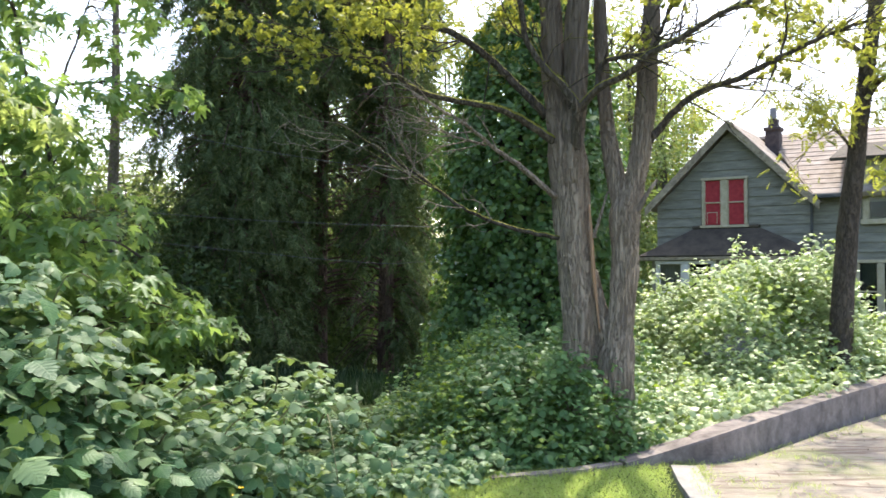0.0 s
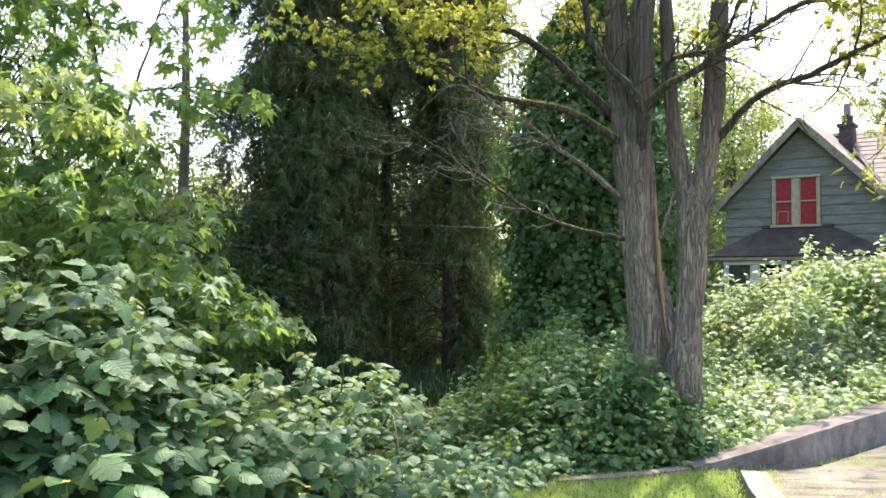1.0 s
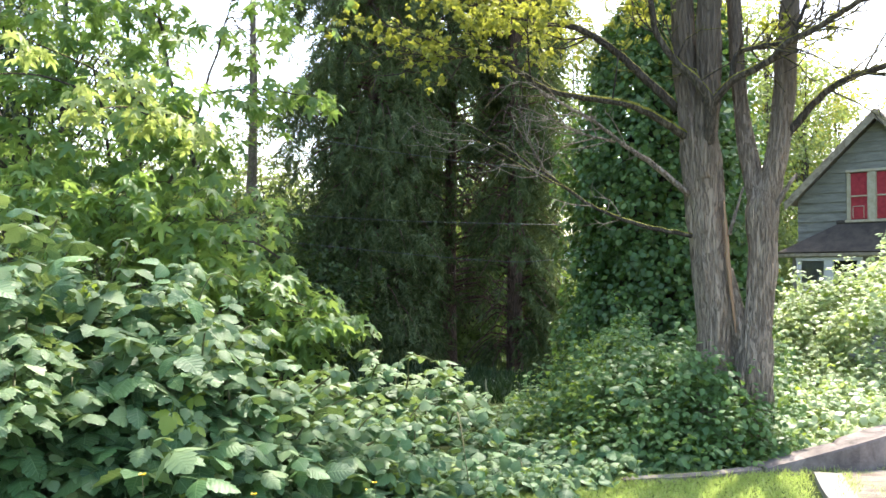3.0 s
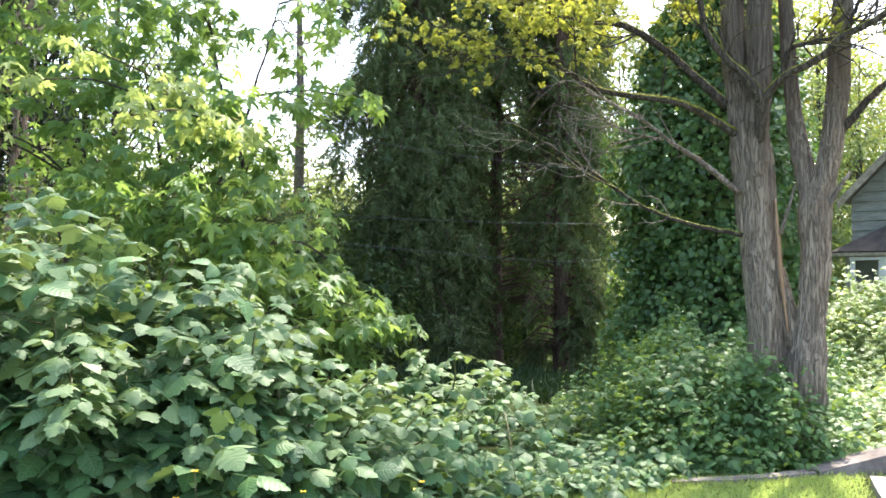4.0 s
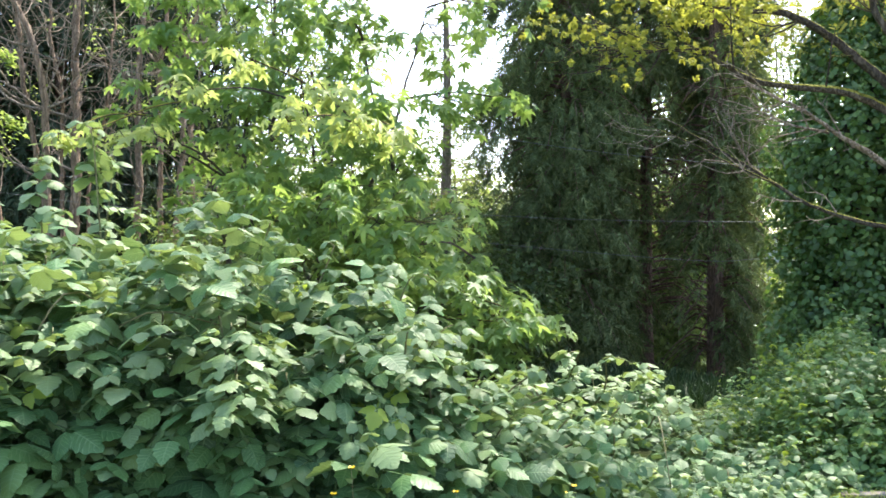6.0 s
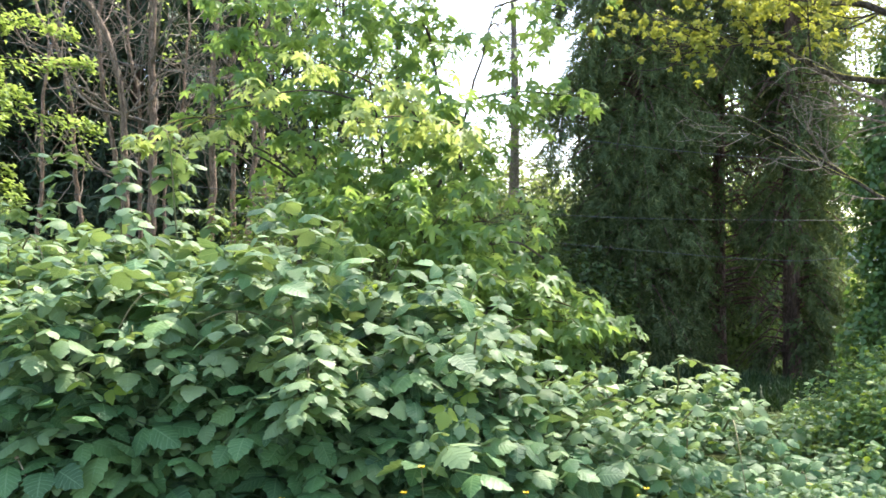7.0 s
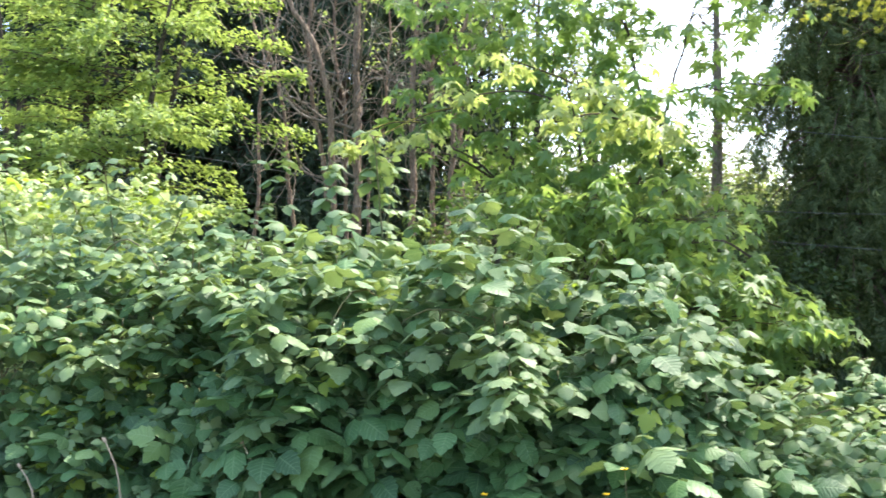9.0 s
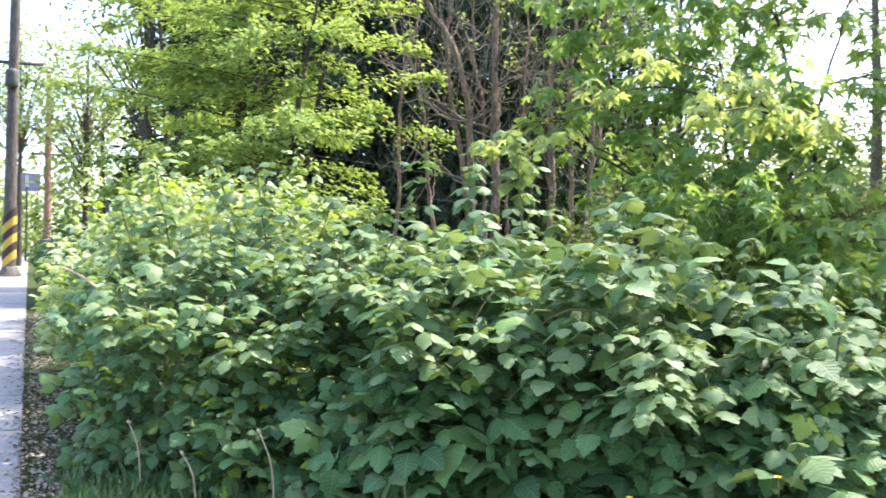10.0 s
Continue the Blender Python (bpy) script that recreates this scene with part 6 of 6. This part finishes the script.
# bay with its skirt roof
bay = part("bay", box_bm(0.15, 4.65, -0.9, 0.02, BASE, 1.75), SIDING, house)
for nm, pts in (("bay_roof", [(1.29, 0.0, 2.76), (3.07, 0.0, 2.76), (5.0, -1.12, 1.86), (-0.22, -1.12, 1.86)]),
                ("bay_roof", [(1.29, 0.02, 2.76), (-0.22, -1.12, 1.86), (-0.22, 0.02, 1.86), (1.28, 0.02, 2.75)]),
                ("bay_roof", [(3.07, 0.02, 2.76), (5.0, 0.02, 1.86), (5.0, -1.12, 1.86), (3.08, 0.0, 2.75)])):
    part(nm, slab(pts, 0.05), DARKROOF, house, "dark brown felted skirt roof")
part("bay_flashing", box_bm(1.15, 3.2, -0.10, 0.01, 2.70, 2.80, 0.02), DARKROOF, house, "black felt strip under the sill")
part("bay_fascia", box_bm(-0.2, 4.98, -1.11, -1.03, 1.72, 1.82, 0.01), OLDBOARD, house)
part("bay_soffit", box_bm(-0.2, 4.98, -1.03, -0.9, 1.70, 1.74), SIDING, house)


def window(name, x0, x1, z0, z1, y, columns, rows, filler, label, frame_mat, fill_mats=None, gap=0.07, mull=0.10):
    """A window: frame, mullions, rails and one filling for each light."""
    w = empty(name)
    w.parent = house
    w["label"] = label
    part("window_frame", box_bm(x0, x0 + gap, y - 0.07, y + 0.03, z0, z1, 0.008), frame_mat, w)
    part("window_frame", box_bm(x1 - gap, x1, y - 0.07, y + 0.03, z0, z1, 0.008), frame_mat, w)
    part("lintel", box_bm(x0 - 0.02, x1 + 0.02, y - 0.085, y + 0.03, z1 - 0.002, z1 + gap, 0.008), frame_mat, w)
    part("window_sill", box_bm(x0 - 0.05, x1 + 0.05, y - 0.11, y + 0.03, z0 - gap, z0 + 0.002, 0.01), frame_mat, w)
    cw = (x1 - x0 - 2 * gap - (columns - 1) * mull) / columns
    for c in range(columns):
        a = x0 + gap + c * (cw + mull)
        if c:
            part("mullion", box_bm(a - mull, a, y - 0.065, y + 0.03, z0, z1, 0.008), frame_mat, w)
        hgt = (z1 - z0) / rows
        for r in range(rows):
            zz0 = z0 + r * hgt
            if r:
                part("meeting_rail", box_bm(a, a + cw, y - 0.05, y + 0.01, zz0 - 0.022, zz0 + 0.022, 0.005), frame_mat, w)
            mat = fill_mats[(c, r)] if fill_mats and (c, r) in fill_mats else filler
            part("pane", box_bm(a + 0.001, a + cw - 0.001, y - 0.012, y + 0.0, zz0 + 0.022, zz0 + hgt - 0.022), mat, w)
            for sx in (a, a + cw - 0.03):
                part("sash", box_bm(sx, sx + 0.03, y - 0.035, y - 0.008, zz0 + 0.022, zz0 + hgt - 0.022, 0.004), frame_mat, w)
    return w


red = window("window", 1.45, 2.83, 2.80, 4.20, 0.0, 2, 2, REDBOARD, "pair of sash windows boarded over in faded red", CREAM, gap=0.075, mull=0.2)
part("patch", box_bm(1.62, 1.92, -0.022, -0.013, 2.86, 3.18, 0.004), REDBOARD, red)
for x in (1.60, 1.90):
    part("patch_edge", box_bm(x, x + 0.02, -0.026, -0.014, 2.86, 3.2), CREAM, red)
part("patch_edge", box_bm(1.60, 1.92, -0.026, -0.014, 3.19, 3.21), CREAM, red)
window("window", 0.30, 2.1, -0.1, 1.60, -0.93, 2, 2, GLASS, "wide ground-floor window with a white frame and drawn curtain", WHITEPAINT, gap=0.10, mull=0.22)
part("curtain", box_bm(0.42, 1.06, -0.9, -0.895, 0.0, 1.58), CURTAIN, house, "pale drawn curtain")
# thin dark panel behind the panes in place of an unlit interior
part("unlit_room_panel", box_bm(1.2, 2.05, -0.905, -0.895, -0.1, 1.6), INSIDE, house)
window("window", 5.78, 7.1, 0.0, 1.62, 0.12, 2, 2, GLASS, "ground-floor sash window with a cream frame", CREAM, gap=0.09, mull=0.14)
part("unlit_room_panel", box_bm(5.8, 7.1, 0.135, 0.145, 0.0, 1.62), INSIDE, house)
# wall dormer with its own window
dormer = part("dormer", prism([(5.75, EAVE - 0.2), (8.2, EAVE - 0.2), (8.2, 4.62), (5.75, 4.62)], 0.12, 2.4), SIDING, house)
z = EAVE - 0.2
while z < 4.55:
    board(5.75, 5.98, z, z + STEP - 0.012, 0.12, dormer)
    board(7.0, 8.2, z, z + STEP - 0.012, 0.12, dormer)
    z += STEP
part("dormer_roof", slab([(5.2, -0.3, 4.62), (8.6, -0.3, 4.62), (8.6, 2.9, 5.5), (5.2, 2.9, 5.5)], 0.09), DARKROOF, house, "dark-edged dormer roof")
window("window", 6.0, 6.98, 2.86, 4.22, 0.11, 1, 2, GLASS, "upper sash window with a wide cream casing", CREAM, gap=0.15)
part("unlit_room_panel", box_bm(6.1, 6.9, 0.122, 0.128, 2.9, 4.2), INSIDE, house)
# chimney
chim = part("chimney", box_bm(2.83, 3.27, 2.25, 2.7, 4.6, 5.95, 0.015), BRICKDARK, house, "sooty dark brick chimney")
part("chimney_cap", box_bm(2.78, 3.32, 2.2, 2.75, 5.95, 6.07, 0.02), BRICKDARK, chim)
part("chimney_stack", box_bm(2.90, 3.20, 2.32, 2.63, 6.07, 6.35, 0.02), BRICKDARK, chim)
part("chimney_pot", box_bm(2.95, 3.15, 2.38, 2.57, 6.35, 6.72, 0.03), CONCRETE, chim, "pale clay pot")

# distant pale house seen between the trees
far = tagged(empty("house", tuple(place(0.2, 46, -1.0)), 0.15), "distant pale grey house between the trees", "house")
FARWALL = plain_mat("pale_render", (0.50, 0.54, 0.58), (0.62, 0.66, 0.70), 3, 0.9, 0.2)
part("wall", prism([(-2.2, 0), (2.2, 0), (2.2, 3.2), (0.4, 4.3), (-2.2, 3.0)], 0, 5), FARWALL, far)
part("roof", slab([(0.4, -0.2, 4.4), (2.5, -0.2, 3.2), (2.5, 5.2, 3.2), (0.4, 5.2, 4.4)], 0.12), DARKROOF, far)
part("roof", slab([(0.4, -0.2, 4.4), (-2.5, -0.2, 3.0), (-2.5, 5.2, 3.0), (0.4, 5.2, 4.4)], 0.12), DARKROOF, far)
part("window", box_bm(-0.6, 0.3, -0.03, 0.0, 1.2, 2.3), GLASS, far)

# ---- overhead wires ----
WIREMAT = plain_mat("grey_wire", (0.10, 0.10, 0.10), (0.18, 0.18, 0.18), 9, 0.6, 0.0)
for rows in ([(62, 0.255, 17), (51.4, 0.236, 15), (39.9, 0.215, 13.5), (16.7, 0.151, 12), (2.4, 0.116, 11.8), (-6, 0.10, 12.5)],
             [(62, 0.145, 17), (51.8, 0.124, 15), (39.9, 0.095, 13.5), (17.1, 0.066, 12), (0.3, 0.055, 11.8), (-6, 0.05, 12.5)],
             [(62, 0.11, 17), (50.9, 0.091, 15), (39.9, 0.071, 13.5), (8.5, 0.020, 12), (1.0, 0.017, 11.8), (-6, 0.012, 12.5)]):
    wv, wf = tube_data([(*place(b, d, 1.2 + tn * d), 0.0035) for b, tn, d in rows], 0.3, 5, 0)
    tagged(make("overhead_wire", wv, wf, WIREMAT), "thin grey overhead wire strung past the trees", "wire", "overhead wires")

# ---- up the street ----
POLEWOOD = bark_mat("pole_wood", (0.10, 0.09, 0.085), (0.22, 0.19, 0.17), 0.0, 8, 7)
POLERED = bark_mat("reddish_pole", (0.24, 0.12, 0.09), (0.42, 0.25, 0.19), 0.0, 8, 7)
YELLOW = plain_mat("hazard_yellow", (0.48, 0.31, 0.05), (0.58, 0.40, 0.08), 8, 0.6, 0.0)
BLACK = plain_mat("hazard_black", (0.03, 0.02, 0.02), (0.07, 0.05, 0.045), 8, 0.6, 0.0)


def rel(thing, ob):
    return own(ob, thing)


x, y, _ = place(72.0, 35)
zg = ground_z(x, y)
upole = tagged(empty("utility_pole", (x, y, zg)), "dark wooden utility pole with a striped hazard band", "utility pole")
rel(upole, limb("pole", [(x, y, zg - 0.3, 0.22), (x + 0.03, y, zg + 4, 0.2), (x + 0.18, y + 0.06, zg + 13, 0.15)], POLEWOOD, None, 0.5, 14, 0.04, seed=3))
rel(upole, limb("foot", [(x, y, zg - 0.1, 0.42), (x, y, zg + 0.12, 0.33), (x, y, zg + 0.35, 0.23)], POLEWOOD, None, 0.1, 14, 0.2, seed=4))
# spiral bands in turn yellow and black
for kband in range(6):
    vv, ff = [], []
    for i in range(21):
        a = 2 * math.pi * i / 20
        zz = 1.48 + kband * 0.30 + 0.22 * math.sin(a + 0.6)
        for h in (0.0, 0.295):
            vv.append((x + 0.235 * math.cos(a), y + 0.235 * math.sin(a), zz + h))
    for i in range(20):
        ff.append((2 * i, 2 * i + 2, 2 * i + 3, 2 * i + 1))
    rel(upole, make("hazard_band", vv, ff, YELLOW if kband % 2 == 0 else BLACK, None, "yellow band" if kband % 2 == 0 else "black band"))
ar = np.array([0.32, 0.94, 0])
pz = 1.2 + 0.21 * 35
for sgn in (1,):
    p0, p1 = np.array([x, y, pz]) - ar * 1.3, np.array([x, y, pz + 0.05]) + ar * 1.0
    rel(upole, limb("crossarm", [(*p0, 0.06), (*(0.5 * (p0 + p1)), 0.06), (*p1, 0.06)], POLEWOOD, None, 0.4, 6, 0, seed=6))
rel(upole, limb("transformer", [(x + 0.3, y - 0.1, pz - 0.9, 0.02), (x + 0.3, y - 0.1, pz - 0.88, 0.2), (x + 0.3, y - 0.1, pz - 0.3, 0.2), (x + 0.3, y - 0.1, pz - 0.28, 0.02)], DARKMETAL, None, 0.1, 14, 0, seed=7))
x, y, _ = place(70.0, 54)
zg = ground_z(x, y)
up2 = tagged(empty("utility_pole", (x, y, zg)), "reddish wooden utility pole with a crossarm far up the street", "utility pole")
rel(up2, limb("pole", [(x, y, zg - 0.3, 0.2), (x, y, zg + 5, 0.18), (x, y, zg + 10.5, 0.14)], POLERED, None, 0.5, 12, 0.04, seed=8))
for h in (1.2 + 0.12 * 54, 1.2 + 0.145 * 54):
    p0, p1 = np.array([x, y, h]) - ar * 0.9, np.array([x, y, h]) + ar * 0.9
    rel(up2, limb("crossarm", [(*p0, 0.07), (*(0.5 * (p0 + p1)), 0.07), (*p1, 0.07)], POLEWOOD, None, 0.4, 6, 0, seed=9))
rel(up2, part("switch_box", box_bm(x - 0.35, x + 0.35, y - 0.3, y + 0.3, zg + 0.0, zg + 1.3, 0.04), DARKMETAL, None, "dark metal cabinet at the foot"))
SIGNBLUE = plain_mat("lilac_sign", (0.26, 0.24, 0.42), (0.34, 0.32, 0.50), 6, 0.5, 0.0)
x, y, _ = place(71.1, 60)
zg = ground_z(x, y)
sign = tagged(empty("street_sign", (x, y, zg)), "lilac-blue board sign on a post far up the street", "sign")
rel(sign, limb("post", [(x, y, zg - 0.2, 0.06), (x, y, zg + 2.0, 0.06), (x, y, 1.2 + 0.09 * 60, 0.06)], DARKMETAL, None, 0.5, 8, 0, seed=10))
bs = box_bm(-0.75, 0.75, -0.04, 0.04, -0.55, 0.55, 0.02)
bmesh.ops.rotate(bs, cent=(0, 0, 0), matrix=Matrix.Rotation(radians(71), 3, "Z"), verts=bs.verts)
bmesh.ops.translate(bs, vec=(x, y, 1.2 + 0.091 * 60), verts=bs.verts)
rel(sign, part("board", bs, SIGNBLUE, None))
b2 = box_bm(-0.1, 0.1, -0.06, -0.045, -0.3, 0.4)
bmesh.ops.rotate(b2, cent=(0, 0, 0), matrix=Matrix.Rotation(radians(71), 3, "Z"), verts=b2.verts)
bmesh.ops.translate(b2, vec=(x, y, 1.2 + 0.091 * 60), verts=b2.verts)
rel(sign, part("marking", b2, WHITEPAINT, None, "pale bar"))

# ---- small plants at the thicket's foot ----
for k, (b, tn, d) in enumerate(((27.1, -0.208, 3.75), (35.8, -0.239, 3.7), (13.0, -0.228, 4.5), (13.4, -0.236, 4.45), (28.2, -0.236, 3.8), (20.5, -0.236, 3.95))):
    d -= 0.32
    p = place(b, d, 1.2 + tn * d)
    fl = tagged(empty("buttercup", (p[0], p[1], 0)), "small yellow buttercup at the foot of the brambles", "flower", "buttercups")
    rel(fl, limb("stalk", [(p[0] + 0.03, p[1] + 0.05, 0.0, 0.002), (p[0] + 0.01, p[1] + 0.02, p[2] * 0.5, 0.0018), (*p, 0.0015)], CANE, None, 0.06, 5, 0, seed=k))
    for i in range(5):
        sh = moved(leaflet(0.018, 0.018, 5, 0.1, -0.3), pose(*p, 0, 0, 72 * i) @ pose(0, 0, 0, 0, -15, 0))
        rel(fl, make("petal", sh[0], sh[1], PETAL, None))
rng = np.random.default_rng(91)
for k, (b, tn, d) in enumerate(((58.5, -0.17, 4.35), (50.6, -0.18, 4.0), (66, -0.155, 5.0), (63, -0.19, 4.6))):
    p = place(b, d, 1.2 + tn * d)
    q = p + np.array([0.10, 0.02, -p[2]])
    st = tagged(empty("dry_stalk", (q[0], q[1], 0)), "dry bent plant stalk in the grass", "plant", "dry stalks")
    rel(st, limb("stem", [(*q, 0.0045), (*(0.45 * q + 0.55 * p + np.array([0.04, 0, 0.06])), 0.004), (*p, 0.003)], DRY, None, 0.05, 6, 0, seed=k))
    rel(st, limb("seed_head", [(*p, 0.003), (*(p + [-0.012, 0, 0.012]), 0.010), (*(p + [-0.028, 0, 0.02]), 0.003)], DRY, None, 0.01, 6, 0.2, seed=k))
LITTER = plain_mat("dry_leaf", (0.27, 0.215, 0.175), (0.46, 0.385, 0.325), 30, 0.9, 0.2)
n = 4200
su, uu = -1 + 13 * rng.random(n) ** 1.6, rng.normal(0.14, 0.13, n)
lp = np.array([[-5.3, 1.75, 0] + np.append(walk_dir * s - walk_side * u, 0) for s, u in zip(su, uu)])
lp[:, 2] = [ground_z(a, b) + 0.012 for a, b, _ in lp]
dl = np.stack([rng.uniform(1.6, 6.5, 900), rng.uniform(4.6, 10.0, 900), np.full(900, 0.008)], -1)
dl = dl[dl[:, 1] < 5.75 + 0.98 * (dl[:, 0] - 1.75)]
tagged(scatter("leaf_litter", DOT, dl, leafy(dl, unit(rng.normal(0, 1, dl.shape)), rng, 2.0, 0.1, 0.2), rng.uniform(0.01, 0.035, len(dl)), LITTER), "dry brown leaf litter strewn on the driveway", "leaf litter", kind="stuff")
tagged(scatter("leaf_litter", DOT, lp, leafy(lp, unit(rng.normal(0, 1, lp.shape)), rng, 1.6, 0.1, 0.3), rng.uniform(0.015, 0.045, n), LITTER), "brown leaf litter along the pavement edge", "leaf litter", kind="stuff")

# ---- separate leaves over one stretch of the thicket's face ----
leaf_meshes = []
for k, (v, f, uvs) in enumerate(TRI):
    me = bpy.data.meshes.new("leaf")
    me.from_pydata([tuple(q) for q in v], [], f)
    me.uv_layers.new(name="uv").data.foreach_set("uv", np.asarray(uvs, np.float32).ravel())
    me.materials.append(BRAMBLE_ONE)
    leaf_meshes.append(me)
for k, (p, m, s) in enumerate(zip(*thicket_single)):
    lf = new("leaf", leaf_meshes[k % 3])
    lf.parent = thicket
    rot = Matrix([list(map(float, row)) for row in m]).to_4x4()
    lf.matrix_basis = Matrix.Translation([float(c) for c in p]) @ rot @ Matrix.Scale(float(s), 4)
